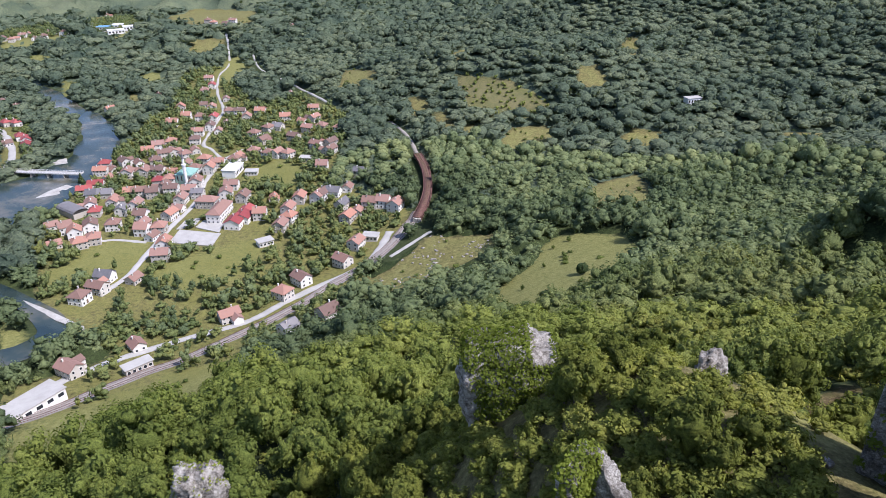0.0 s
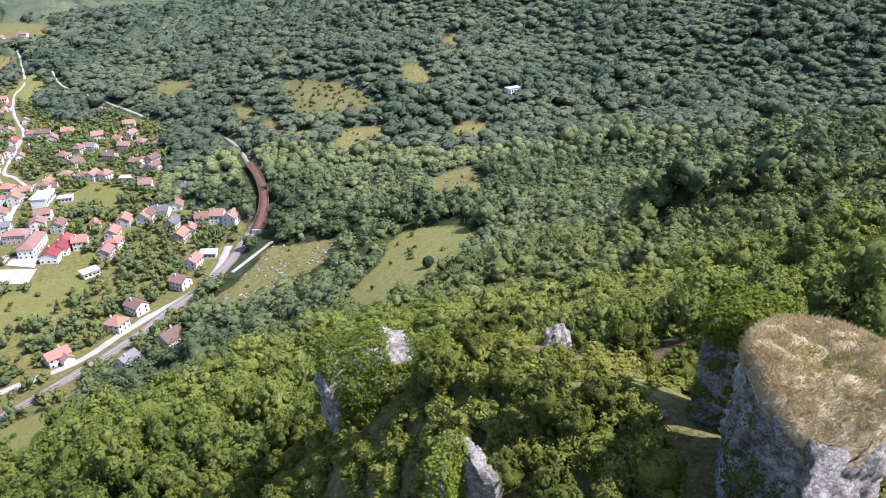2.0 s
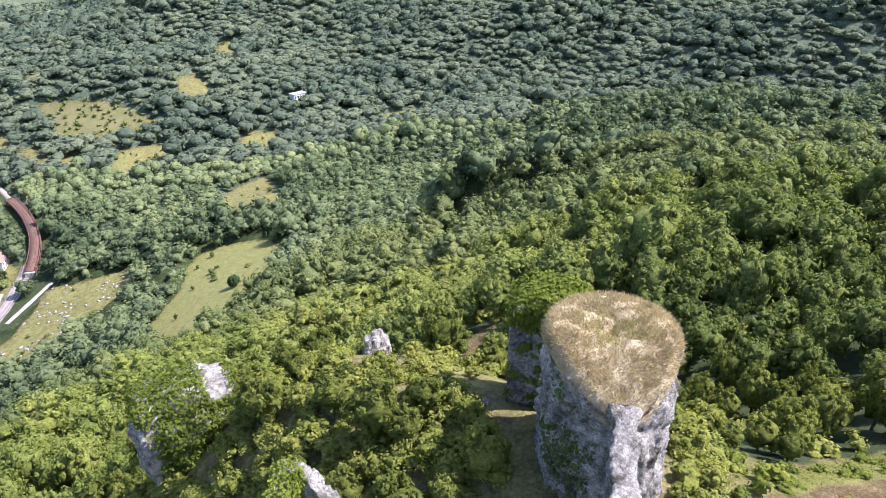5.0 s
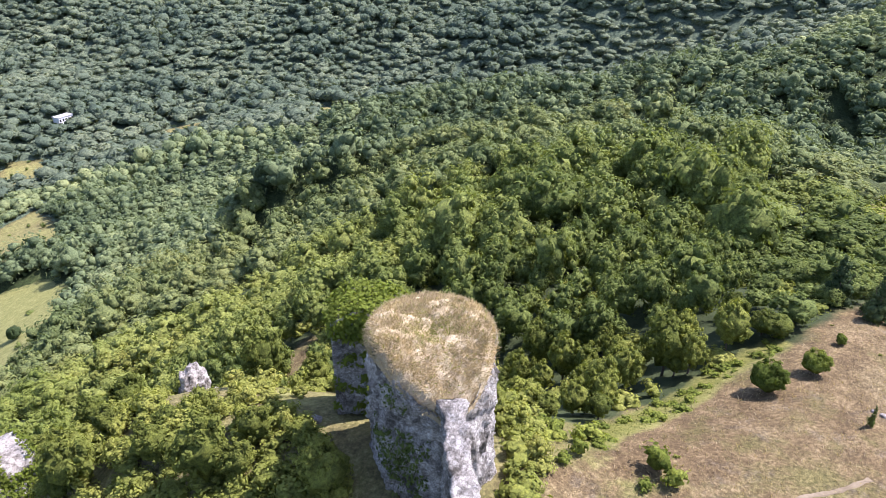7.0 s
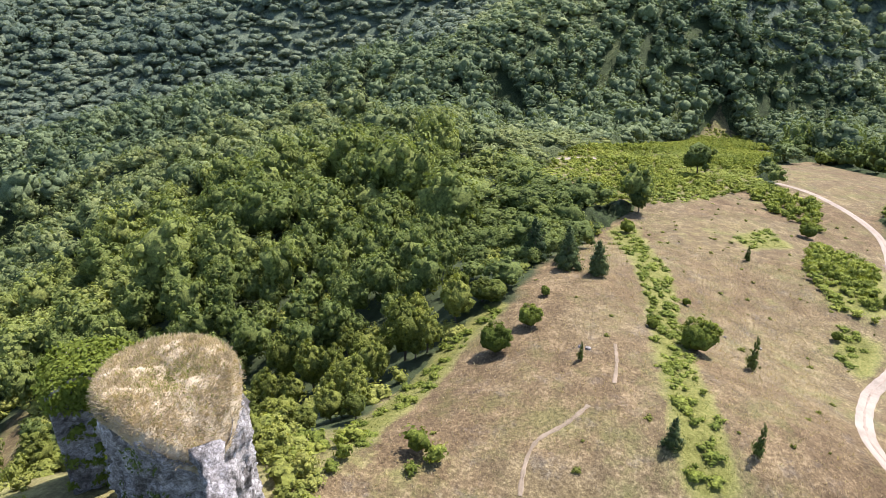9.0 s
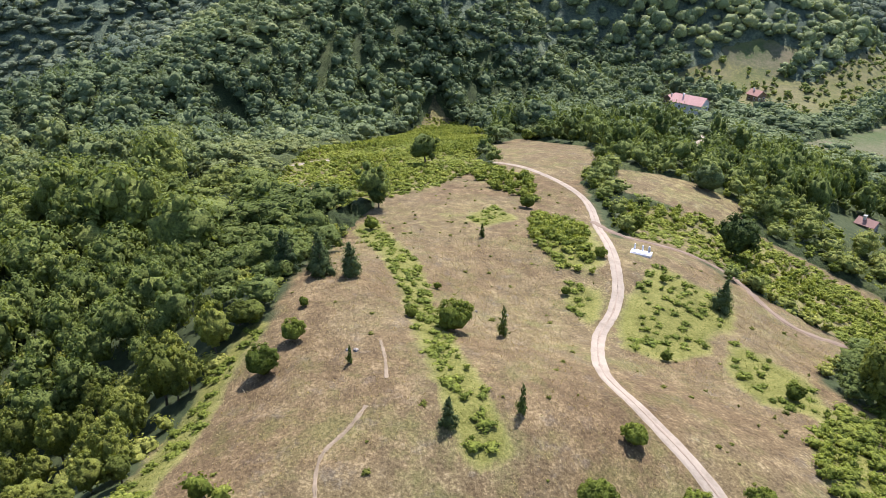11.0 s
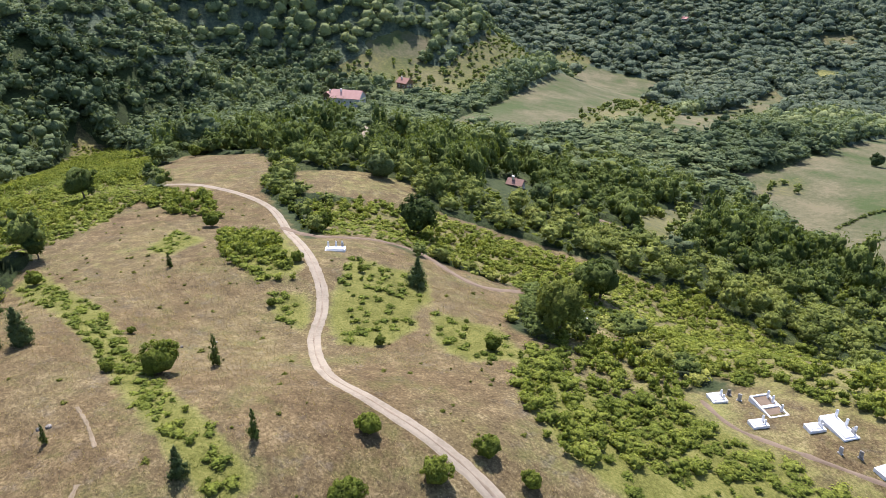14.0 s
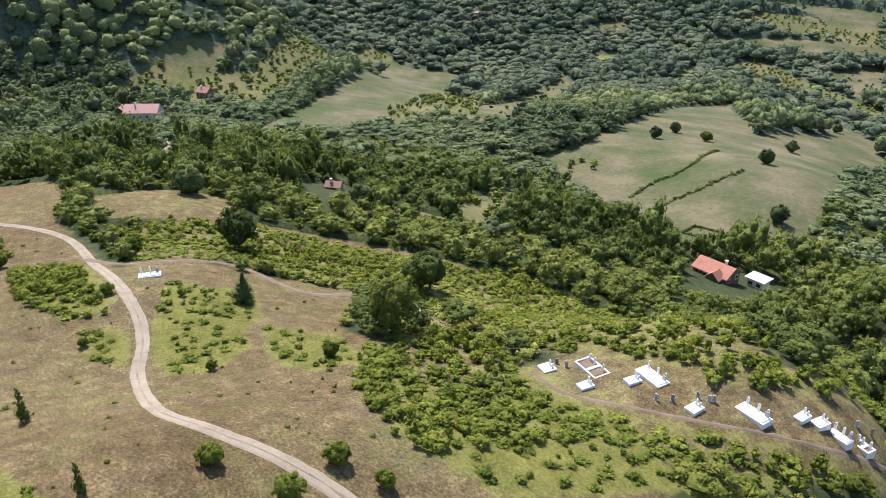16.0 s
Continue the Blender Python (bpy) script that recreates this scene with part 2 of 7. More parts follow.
M_TILE_RED = surface("red_metal_roof", [(0.3, (0.24, 0.05, 0.05)), (0.7, (0.36, 0.09, 0.08))], 0.3, 4.0, 0.6, 0.2, 0.02, 0.4, 0.4)
M_TILE_ORANGE = surface("orange_roof_tiles", [(0.3, (0.33, 0.14, 0.10)), (0.7, (0.47, 0.22, 0.16))], 0.6, 5.0, 0.85, 0.4, 0.05)
M_TILE_PINK = surface("faded_roof_tiles", [(0.3, (0.42, 0.235, 0.19)), (0.7, (0.56, 0.34, 0.29))], 0.6, 5.0, 0.85, 0.4, 0.05)
M_TILE_GREY = surface("grey_slate_roof", [(0.3, (0.10, 0.10, 0.11)), (0.7, (0.22, 0.21, 0.21))], 0.4, 4.0, 0.7, 0.3, 0.03, 0.3, 0.4)
M_PLASTER = surface("painted_render", [(0.2, (0.42, 0.38, 0.33)), (0.5, (0.62, 0.59, 0.54)), (0.8, (0.78, 0.76, 0.72))], 0.3, 3.0, 0.9, 0.15, 0.02, 0.2, 0.6)
M_PLASTER_GREEN = surface("mint_render", [(0.3, (0.42, 0.6, 0.52)), (0.7, (0.55, 0.72, 0.64))], 0.3, 3.0)
M_WHITE = surface("white_marble", [(0.3, (0.7, 0.7, 0.69)), (0.7, (0.82, 0.82, 0.81))], 1.0, 6.0, 0.5, 0.1, 0.02, 0.4)
M_RUST = surface("rusted_steel", [(0.3, (0.11, 0.055, 0.045)), (0.7, (0.23, 0.125, 0.10))], 0.5, 5.0, 0.8)
M_MINT_ROOF = surface("verdigris_roof", [(0.3, (0.18, 0.34, 0.29)), (0.7, (0.28, 0.45, 0.39))], 0.3, 3.0, 0.6)
M_BLUE_ROOF = surface("blue_sheet_roof", [(0.3, (0.12, 0.32, 0.5)), (0.7, (0.2, 0.42, 0.6))], 0.3, 3.0, 0.5)
M_DARK = surface("dark_trim", [(0.3, (0.03, 0.03, 0.03)), (0.7, (0.07, 0.065, 0.06))], 1.0, 6.0, 0.5)
M_WOOD = surface("weathered_wood", [(0.3, (0.12, 0.08, 0.05)), (0.7, (0.25, 0.18, 0.12))], 1.0, 8.0)
m_glass, nt_glass, b_glass = material("window_glass", 0.08, 0.6)
b_glass.inputs["Base Color"].default_value = (0.02, 0.025, 0.03, 1)
M_GLASS = m_glass


def water_material():
    m, nt, b = material("river_water", 0.12, 0.5)
    deep = noise_at(nt, 0.02, 5.0)
    nt.links.new(ramp(nt, deep, [(0.38, (0.018, 0.034, 0.036)), (0.5, (0.04, 0.058, 0.052)), (0.6, (0.12, 0.115, 0.085)), (0.72, (0.3, 0.3, 0.27))]), b.inputs["Base Color"])
    bump(nt, b, noise_at(nt, 0.8, 5.0), 0.35, 0.2)
    return m


M_WATER = water_material()


# ---- mesh helpers ----
def mesh_np(name, verts, quads=None, tris=None, mat=None, smooth=False, **attributes):
    """A mesh from arrays; attributes: a value a vertex."""
    me = bpy.data.meshes.new(name)
    verts = np.asarray(verts, np.float32).reshape(-1, 3)
    quads = np.zeros((0, 4), np.int32) if quads is None else np.asarray(quads, np.int32)
    tris = np.zeros((0, 3), np.int32) if tris is None else np.asarray(tris, np.int32)
    loops = np.concatenate([quads.ravel(), tris.ravel()])
    totals = np.concatenate([np.full(len(quads), 4), np.full(len(tris), 3)]).astype(np.int32)
    me.vertices.add(len(verts))
    me.vertices.foreach_set("co", verts.ravel())
    me.loops.add(len(loops))
    me.loops.foreach_set("vertex_index", loops)
    me.polygons.add(len(totals))
    me.polygons.foreach_set("loop_start", (np.cumsum(totals) - totals).astype(np.int32))
    me.update(calc_edges=True)
    if smooth:
        me.polygons.foreach_set("use_smooth", np.ones(len(totals), bool))
    for key, values in attributes.items():
        a = me.attributes.new(key, "FLOAT", "POINT")
        a.data.foreach_set("value", np.asarray(values, np.float32))
    if mat:
        me.materials.append(mat)
    me.validate()
    return me


def part(name, bm, mat, parent=None, label=""):
    """Links a bmesh or a mesh as one object under its thing."""
    if isinstance(bm, bmesh.types.BMesh):
        me = bpy.data.meshes.new(name)
        bm.to_mesh(me)
        bm.free()
    else:
        me = bm
    if mat and not me.materials:
        me.materials.append(mat)
    ob = new(name, me)
    ob.parent = parent
    return tagged(ob, label)


def box(bm, x0, x1, y0, y1, z0, z1, m=None):
    """A box into bm."""
    c = [(x, y, z) for z in (z0, z1) for x, y in ((x0, y0), (x1, y0), (x1, y1), (x0, y1))]
    v = [bm.verts.new(m @ Vector(p) if m else p) for p in c]
    for f in ((0, 3, 2, 1), (4, 5, 6, 7), (0, 1, 5, 4), (1, 2, 6, 5), (2, 3, 7, 6), (3, 0, 4, 7)):
        bm.faces.new([v[i] for i in f])
    return bm


def boxes(*rows):
    bm = bmesh.new()
    for r in rows:
        box(bm, *r)
    return bm


def bevelled(bm, width, segments=1):
    bmesh.ops.bevel(bm, geom=bm.edges[:], offset=width, segments=segments, affect="EDGES")
    return bm


# ---- the lie of the land: hills as x, y, spread, height ----
VALLEY = -49.5
HILLS_BROAD = (
    (119, 0, 240, 150.8),
    (260, -650, 240, 13.3),
    (102, -642, 240, 16.5),
    (184, -467, 140, 14.4),
    (515, -284, 140, 11.4),
    (379, -292, 140, 15.4),
    (5, 306, 105, -21.3),
    (379, -292, 105, 10.6),
    (-187, 440, 105, -9.0),
    (515, -284, 105, 10.1),
    (184, -467, 105, 11.3),
    (-390, 0, 105, -8.4),
    (-181, -181, 105, 6.7),
    (-153, 227, 80, -22.8),
    (-85, 350, 80, -13.3),
    (-63, 586, 80, 9.3),
    (368, 190, 80, 10.0),
    (441, 124, 80, 12.0),
    (170, 91, 60, 11.8),
    (441, 124, 60, 9.8),
    (212, 291, 60, -1.8),
    (89, -354, 60, 10.1),
    (111, 407, 60, 6.7),
    (324, -148, 60, 7.6),
)
HILLS_LOCAL = (
    (151, -70, 45, 7.3),
    (109, -134, 45, -1.0),
    (146, -236, 45, -10.1),
    (75, -312, 45, 13.7),
    (296, 77, 45, -4.8),
    (307, -9, 45, -1.4),
    (78, 139, 35, -2.4),
    (195, 6, 35, -2.2),
    (-7, 225, 35, -5.4),
    (175, -134, 35, -4.4),
    (67, -193, 35, 0.1),
    (-76, 126, 35, 7.8),
    (218, 170, 35, 8.1),
    (0, -40, 25, 23.4),
    (-35, 76, 25, 12.9),
    (121, 180, 25, -4.1),
    (132, 25, 25, 3.3),
    (-11, 138, 25, 10.3),
    (0, -157, 25, 15.0),
    (16, 32, 18, 14.2),
    (46, -2, 18, 15.0),
    (0, -157, 18, 16.3),
    (25, 54, 18, 13.0),
    (9, -78, 18, 16.6),
)
HILLS_SMALL = (
    (-166, 0, 18, -3.9),
    (-30, 0, 18, 18.2),
    (-60, -60, 18, 19.5),
    (31, -43, 18, 6.0),
    (0, 0, 18, 9.7),
    (90, 2, 18, 7.4),
    (7, 53, 18, 19.9),
    (28, 18, 18, 19.3),
    (93, -38, 18, 10.0),
    (68, 41, 18, 7.0),
    (42, -25, 18, 10.9),
    (60, -56, 18, 9.7),
    (72, 14, 18, 12.9),
    (67, 70, 18, 5.2),
    (17, -122, 18, 6.5),
    (166, 43, 18, -3.4),
    (32, -76, 18, 6.0),
    (100, 61, 18, 6.5),
    (53, 89, 18, 7.1),
    (-20, 94, 18, 6.6),
    (18, 129, 18, 4.6),
    (67, -24, 18, 3.7),
    (125, -6, 18, 3.3),
    (122, -97, 18, -3.9),
    (46, -82, 16, 5.5),
    (30, -92, 16, 6.0),
    (10, -97, 16, 5.0),
)
# long ridges: x, y, half length, half width, turn, height
RIDGES = (
    (56, 798, 120, 80, -14, 46),
    (184, 737, 70, 70, -14, 18),
    (508, 998, 270, 190, -27, 96),
    (-174, 1238, 300, 120, 18, 34),
    (285, 1145, 160, 120, -14, 40),
    (851, 665, 200, 190, -52, 100),
    (796, 84, 200, 170, -69, 92),
    (741, -171, 180, 150, -103, 96),
    (883, -469, 200, 160, -118, 70),
    (855, -770, 260, 160, -132, 62),
    (625, -1083, 300, 160, -150, 55),
    (208, -1182, 300, 200, -170, 50),
    (517, 712, 110, 60, -6, 20),
    (600, -40, 110, 60, -90, 80),
    (566, -252, 115, 60, -114, 70),
)
# wooded spurs: x, y, level along the crest; spread of the flanks
SPURS = (
    (((345, 441, -3), (358, 377, 24), (372, 287, 39), (378, 206, 54), (388, 174, 68), (405, 145, 73), (414, 115, 82), (431, 88, 92), (456, 64, 101), (499, 26, 114), (549, -38, 121)), 112),
    (((508, 605, -23), (568, 564, 2), (609, 542, 17), (645, 522, 32), (684, 504, 43), (746, 466, 64), (809, 395, 81), (856, 278, 88)), 105),
    (((151, 224, 59), (178, 192, 70), (188, 173, 78), (193, 150, 87), (197, 129, 92), (198, 108, 96), (196, 87, 97)), 34),
)
HILLS = np.array(HILLS_BROAD + HILLS_LOCAL + HILLS_SMALL, float)


def height(x, y):
    """Ground level at x, y (arrays or numbers)."""
    x, y = np.asarray(x, float), np.asarray(y, float)
    z = np.zeros(np.broadcast(x, y).shape)
    for hx, hy, r, h in HILLS:
        z = z + h * np.exp(-((x - hx) ** 2 + (y - hy) ** 2) / (2 * r * r))
    for rx, ry, along, across, turn, h in RIDGES:
        c, s = math.cos(radians(turn)), math.sin(radians(turn))
        u, v = (x - rx) * c + (y - ry) * s, (y - ry) * c - (x - rx) * s
        z = z + h * np.exp(-u * u / (2 * along * along) - v * v / (2 * across * across))
    for line, spread in SPURS:
        p = np.array(line, float)
        far, level = np.full(z.shape, 1e9), np.zeros(z.shape)
        for a, b in zip(p, p[1:]):
            d = b - a
            t = np.clip(((x - a[0]) * d[0] + (y - a[1]) * d[1]) / (d[0] ** 2 + d[1] ** 2), 0, 1)
            off = np.hypot(x - a[0] - t * d[0], y - a[1] - t * d[1])
            level = np.where(off < far, a[2] + t * d[2], level)
            far = np.minimum(far, off)
        spur = (level - VALLEY) * np.exp(-far ** 2 / (2 * spread ** 2))
        gap = np.abs(spur - z)
        z = np.maximum(z, spur) + 3.0 * np.exp(-gap / 6.0) * (spur > 3)
    z = z + 0.35 * np.sin(x * 0.11 + 1.3 * np.sin(y * 0.07)) * np.sin(y * 0.13 + 0.4)
    return np.maximum(z, 0.0) + 0.02 * np.minimum(z, 0.0) + VALLEY


def inside(poly, x, y):
    """Which of the places lie in the outline."""
    p = np.asarray(poly, float).reshape(-1, 2)
    x, y = np.asarray(x, float), np.asarray(y, float)
    hit = np.zeros(x.shape, bool)
    for (x0, y0), (x1, y1) in zip(p, np.roll(p, -1, 0)):
        if y0 != y1:
            hit ^= ((y0 > y) != (y1 > y)) & (x < (x1 - x0) * (y - y0) / (y1 - y0) + x0)
    return hit


def any_inside(polys, x, y):
    hit = np.zeros(np.shape(x), bool)
    for p in polys:
        hit |= inside(p, x, y)
    return hit


def bearing(x, y):
    """Degrees, anticlockwise from the y axis."""
    return np.degrees(np.arctan2(-x, y))

# ---- plan: outlines and lines on the ground, x and y in metres ----
DRY = (
    ((28.4, 18.9), (32.2, 21.8), (39.4, 20.4), (46.5, 19.6), (51.5, 18.8), (55.6, 17.1), (61.2, 15.5), (60.0, 5.0), (30.0, 6.0)),
    ((49.0, 18.3), (52.2, 14.9), (57.6, 13.3), (66.6, 11.9), (82.3, 9.5), (109.8, 7.2), (120.3, 1.6), (132.6, -7.2), (140.5, -20.6), (134.4, -28.9), (144.1, -32.5), (166.4, -29.2), (202.2, -27.6), (247.2, -50.6), (207.5, -64.1), (176.2, -57.6), (147.0, -44.5), (103.6, -37.6), (108.9, -48.3), (98.1, -52.2), (88.2, -56.5), (84.6, -70.3), (65.1, -51.2), (44.9, -35.2), (34.3, -31.9)),
    ((28.5, 20.5), (37.5, 18.2), (47.6, 16.2), (58.2, 15.5), (64.8, 12.9), (77.2, 11.3), (114.5, 5.5), (128.2, 0.4), (137.3, -5.8), (165.7, -27.2), (143.9, -44.7), (45.9, -19.4)),
    ((141.4, -32.3), (148.3, -40.5), (102.8, -36.9), (94.0, -52.8), (83.9, -70.3), (63.5, -48.7), (55.1, -51.0), (44.2, -35.9), (35.1, -36.1), (28.8, -39.8), (20.0, -45.2), (48.6, -6.0)),
    ((161.1, -57.1), (159.3, -70.4), (150.3, -78.9), (127.9, -80.6), (117.9, -97.4), (104.3, -105.0), (85.4, -114.5), (83.3, -109.0), (98.6, -96.9), (116.1, -91.2), (127.0, -74.2), (133.9, -62.1), (141.1, -51.3)),
)
CLEARINGS = (
    ((160.2, -56.7), (158.6, -73.3), (148.8, -83.8), (137.3, -79.6), (135.6, -60.1), (144.0, -51.1)),
    ((-496.9, 1269.2), (-507.7, 1515.3), (-412.0, 1500.8), (-300.7, 1228.1), (-423.5, 1145.1)),
    ((-467.9, 1173.5), (-518.5, 1412.6), (-477.2, 1471.8), (-401.2, 1459.4), (-362.3, 1473.6), (-288.7, 1167.1), (-304.9, 1129.8)),
    ((-418.3, 1078.3), (-317.7, 1076.8), (-307.5, 1020.1), (-328.4, 969.2), (-362.6, 993.5), (-359.2, 1048.1)),
    ((-371.2, 833.6), (-342.5, 819.1), (-331.2, 771.4), (-350.1, 784.6)),
    ((-121.0, 891.1), (-96.4, 873.6), (-68.1, 808.4), (-72.6, 762.1), (-92.7, 750.7), (-116.6, 776.1)),
    ((39.6, 712.1), (60.9, 712.6), (95.3, 695.0), (76.2, 675.6), (43.4, 679.1), (28.4, 690.7)),
    ((137.7, 731.9), (158.8, 734.7), (167.4, 698.7), (149.3, 686.8), (128.0, 695.0)),
    ((45.6, 599.8), (64.4, 637.8), (99.2, 640.5), (111.1, 631.3), (95.2, 593.4), (65.6, 585.3), (48.0, 583.2)),
    ((17.1, 655.7), (30.4, 645.6), (32.3, 601.8), (18.8, 600.7)),
    ((-9.8, 679.8), (2.5, 680.5), (15.8, 628.5), (-1.8, 622.4)),
    ((145.4, 595.8), (176.0, 629.4), (206.2, 617.0), (183.8, 585.7), (158.0, 582.8)),
    ((86.3, 431.8), (112.4, 486.3), (151.3, 516.5), (145.0, 439.5), (121.0, 392.0), (102.5, 403.9)),
    ((302.3, 617.5), (345.4, 604.0), (334.1, 577.9), (284.6, 520.0), (283.5, 567.1)),
    ((181.8, 763.5), (227.1, 911.3), (247.6, 895.2), (207.3, 766.8)),
    ((-34.4, 720.3), (-16.9, 716.9), (-15.1, 680.3), (-31.9, 685.4)),
    ((6.7, 793.5), (44.0, 990.5), (80.1, 1021.8), (80.9, 999.3), (28.3, 782.9), (8.4, 778.3)),
    ((-36.6, 711.2), (-13.9, 712.6), (-8.5, 672.6), (-30.0, 672.0)),
)
GLADES = (
    ((403.3, 557.6), (425.8, 552.7), (458.8, 514.6), (332.2, 368.2), (337.8, 416.5), (405.3, 537.4)),
    ((314.4, -373.2), (381.2, -507.8), (444.7, -697.7), (387.6, -631.6), (257.1, -367.0), (250.6, -307.6)),
    ((206.0, -866.4), (168.0, -910.8), (130.2, -752.6), (171.0, -781.9)),
    ((367.7, -888.2), (325.5, -931.3), (181.9, -963.5), (174.0, -933.6), (275.2, -890.1)),
    ((516.8, -871.7), (485.5, -906.4), (467.7, -876.4), (492.0, -846.6)),
    ((22.3, 37.0), (50.2, 78.0), (57.5, 81.5), (59.2, 78.2), (50.4, 71.3), (23.4, 35.6)),
    ((181.5, 25.6), (200.2, 5.8), (189.9, 1.4), (170.0, 2.9), (168.4, 18.0)),
    ((39.5, -57.3), (38.2, -63.9), (28.7, -67.3), (18.5, -66.9), (5.7, -85.7), (3.7, -74.1), (16.2, -61.7), (29.6, -56.2), (34.9, -54.1)),
    ((38.3, -75.4), (29.7, -74.0), (15.6, -76.6), (15.2, -73.6), (30.0, -69.9)),
    ((71.7, -72.0), (54.3, -64.5), (52.7, -59.1), (58.2, -58.8)),
    ((-29.4, 343.3), (-45.5, 345.4), (-60.1, 357.9), (-28.8, 385.7), (-8.5, 422.0), (37.9, 403.0), (29.0, 375.2), (-4.2, 347.4)),
)
MEADOWS = (
    ((27.3, 308.4), (47.4, 336.1), (57.9, 369.3), (72.4, 380.0), (102.9, 357.7), (100.6, 314.2), (59.0, 234.3), (44.6, 224.5), (33.3, 216.0), (18.8, 238.9)),
    ((-175.4, 218.6), (-168.7, 230.4), (-146.0, 252.8), (-116.3, 277.0), (-95.4, 282.4), (-77.5, 210.7), (-97.7, 204.9), (-108.7, 185.6), (-110.8, 158.4), (-129.8, 159.2)),
    ((-162.4, 564.2), (-135.9, 575.5), (-112.2, 550.5), (-115.8, 518.7), (-151.2, 537.0)),
    ((-241.4, 331.1), (-219.3, 315.1), (-206.2, 288.0), (-213.8, 282.1)),
    ((-179.9, 378.4), (-166.5, 412.0), (-124.3, 428.0), (-123.2, 399.8), (-134.1, 374.6), (-154.6, 374.7)),
    ((-241.2, 382.0), (-226.9, 433.4), (-200.9, 437.5), (-195.2, 400.5), (-230.9, 371.5)),
    ((-298.2, 975.4), (-276.3, 1005.5), (-235.4, 889.1), (-265.2, 860.9)),
    ((-385.7, 898.1), (-377.7, 936.0), (-342.4, 896.5), (-351.8, 844.5)),
    ((-693.0, 1147.2), (-581.2, 1138.8), (-453.1, 1129.0), (-452.9, 1081.5), (-576.7, 1058.2), (-612.3, 1001.4)),
    ((-589.8, 1026.8), (-534.9, 1004.5), (-520.0, 964.2), (-548.6, 953.1)),
    ((-477.6, 897.3), (-450.9, 885.0), (-419.3, 807.7), (-440.6, 821.2)),
    ((336.6, -730.4), (339.6, -820.8), (319.5, -755.4), (322.3, -714.2)),
    ((467.4, -781.4), (425.3, -803.5), (411.0, -752.4), (447.3, -749.5)),
)
FIELDS = (
    ((276.1, -175.8), (340.9, -253.2), (453.2, -397.0), (596.8, -565.8), (541.7, -596.6), (511.3, -619.0), (430.8, -472.0), (269.6, -247.8), (253.6, -187.7), (258.5, -172.6)),
    ((194.5, -279.1), (186.1, -302.2), (209.3, -397.8), (245.4, -560.7), (231.2, -634.9), (148.9, -468.5), (94.1, -344.0), (92.8, -278.4), (103.1, -249.6), (108.2, -236.2), (147.4, -255.7)),
    ((106.5, -232.8), (95.0, -283.7), (101.3, -401.5), (91.3, -520.9), (81.3, -519.9), (66.7, -300.5), (67.7, -270.7), (67.6, -235.7), (82.1, -212.4)),
    ((473.9, -230.3), (478.2, -263.5), (466.0, -286.6), (436.9, -252.5), (460.6, -234.1)),
    ((364.1, -1040.4), (209.4, -1065.0), (224.2, -1119.6), (333.5, -1080.0)),
    ((139.7, -152.2), (172.8, -232.0), (140.2, -218.4), (114.7, -151.9), (115.0, -139.1)),
    ((269.6, -732.2), (247.4, -734.3), (125.1, -568.7), (85.0, -524.4), (100.5, -562.6), (194.9, -689.6)),
    ((168.9, -280.6), (191.0, -364.2), (218.4, -472.2), (223.6, -566.1), (146.7, -451.8), (146.3, -531.0), (129.2, -554.1), (85.1, -538.3), (73.0, -478.6), (68.9, -358.2), (60.0, -272.9), (59.7, -247.3), (77.3, -205.7), (105.2, -225.6), (136.8, -242.8), (158.0, -254.2)),
    ((296.0, -796.6), (250.5, -757.6), (164.3, -620.4), (118.4, -542.5), (87.4, -549.8), (95.0, -586.3), (138.9, -623.2), (207.3, -728.3), (268.4, -789.4)),
    ((228.2, -791.8), (124.2, -725.6), (112.5, -671.4), (165.2, -705.4)),
    ((214.1, -854.9), (168.0, -910.8), (135.7, -776.5), (179.1, -811.2)),
    ((374.9, -911.0), (287.2, -957.6), (190.0, -993.6), (178.2, -949.6), (264.8, -897.0), (328.0, -887.5)),
    ((357.8, -1025.6), (213.4, -1079.2), (203.0, -1041.5), (326.0, -1003.1)),
)
HEDGES = (
    ((129.6, -260.5), (128.6, -281.2), (124.3, -302.5), (131.8, -357.4)),
    ((115.0, -249.8), (110.9, -266.0), (106.6, -283.1), (100.6, -304.8)),
)
HERBS = (
    ((90.4, -39.7), (82.2, -47.4), (73.7, -43.6), (70.9, -38.4), (73.9, -33.1), (81.4, -33.3)),
    ((70.1, -42.0), (61.7, -47.3), (54.2, -44.6), (55.6, -37.4), (62.6, -37.7)),
    ((85.4, -24.1), (81.2, -28.7), (72.3, -25.1), (76.7, -23.1)),
    ((46.2, -38.4), (39.2, -53.8), (24.9, -54.0), (17.3, -51.2), (2.7, -70.1), (26.5, -36.8), (34.5, -35.4)),
    ((111.1, 5.7), (114.1, 1.7), (87.7, -3.7), (72.2, -4.9), (56.1, -6.0), (45.2, -8.1), (40.7, -8.8), (39.3, -5.3), (49.8, -3.5), (68.3, -1.8), (88.9, 0.8)),
    ((36.1, 17.6), (47.6, 16.2), (58.2, 15.5), (64.1, 12.7), (66.6, 14.5), (59.1, 17.5), (47.8, 19.5), (36.7, 19.7)),
    ((115.3, -14.6), (126.2, -21.2), (115.1, -23.3), (110.0, -16.7)),
    ((110.1, -25.8), (110.5, -34.0), (89.2, -30.6), (90.7, -25.2)),
    ((81.2, -32.4), (74.2, -34.8), (71.2, -39.4), (66.9, -37.6), (64.1, -31.5), (65.9, -26.7), (74.3, -28.5)),
    ((54.2, -44.6), (49.4, -45.5), (44.0, -42.0), (46.2, -38.4)),
)
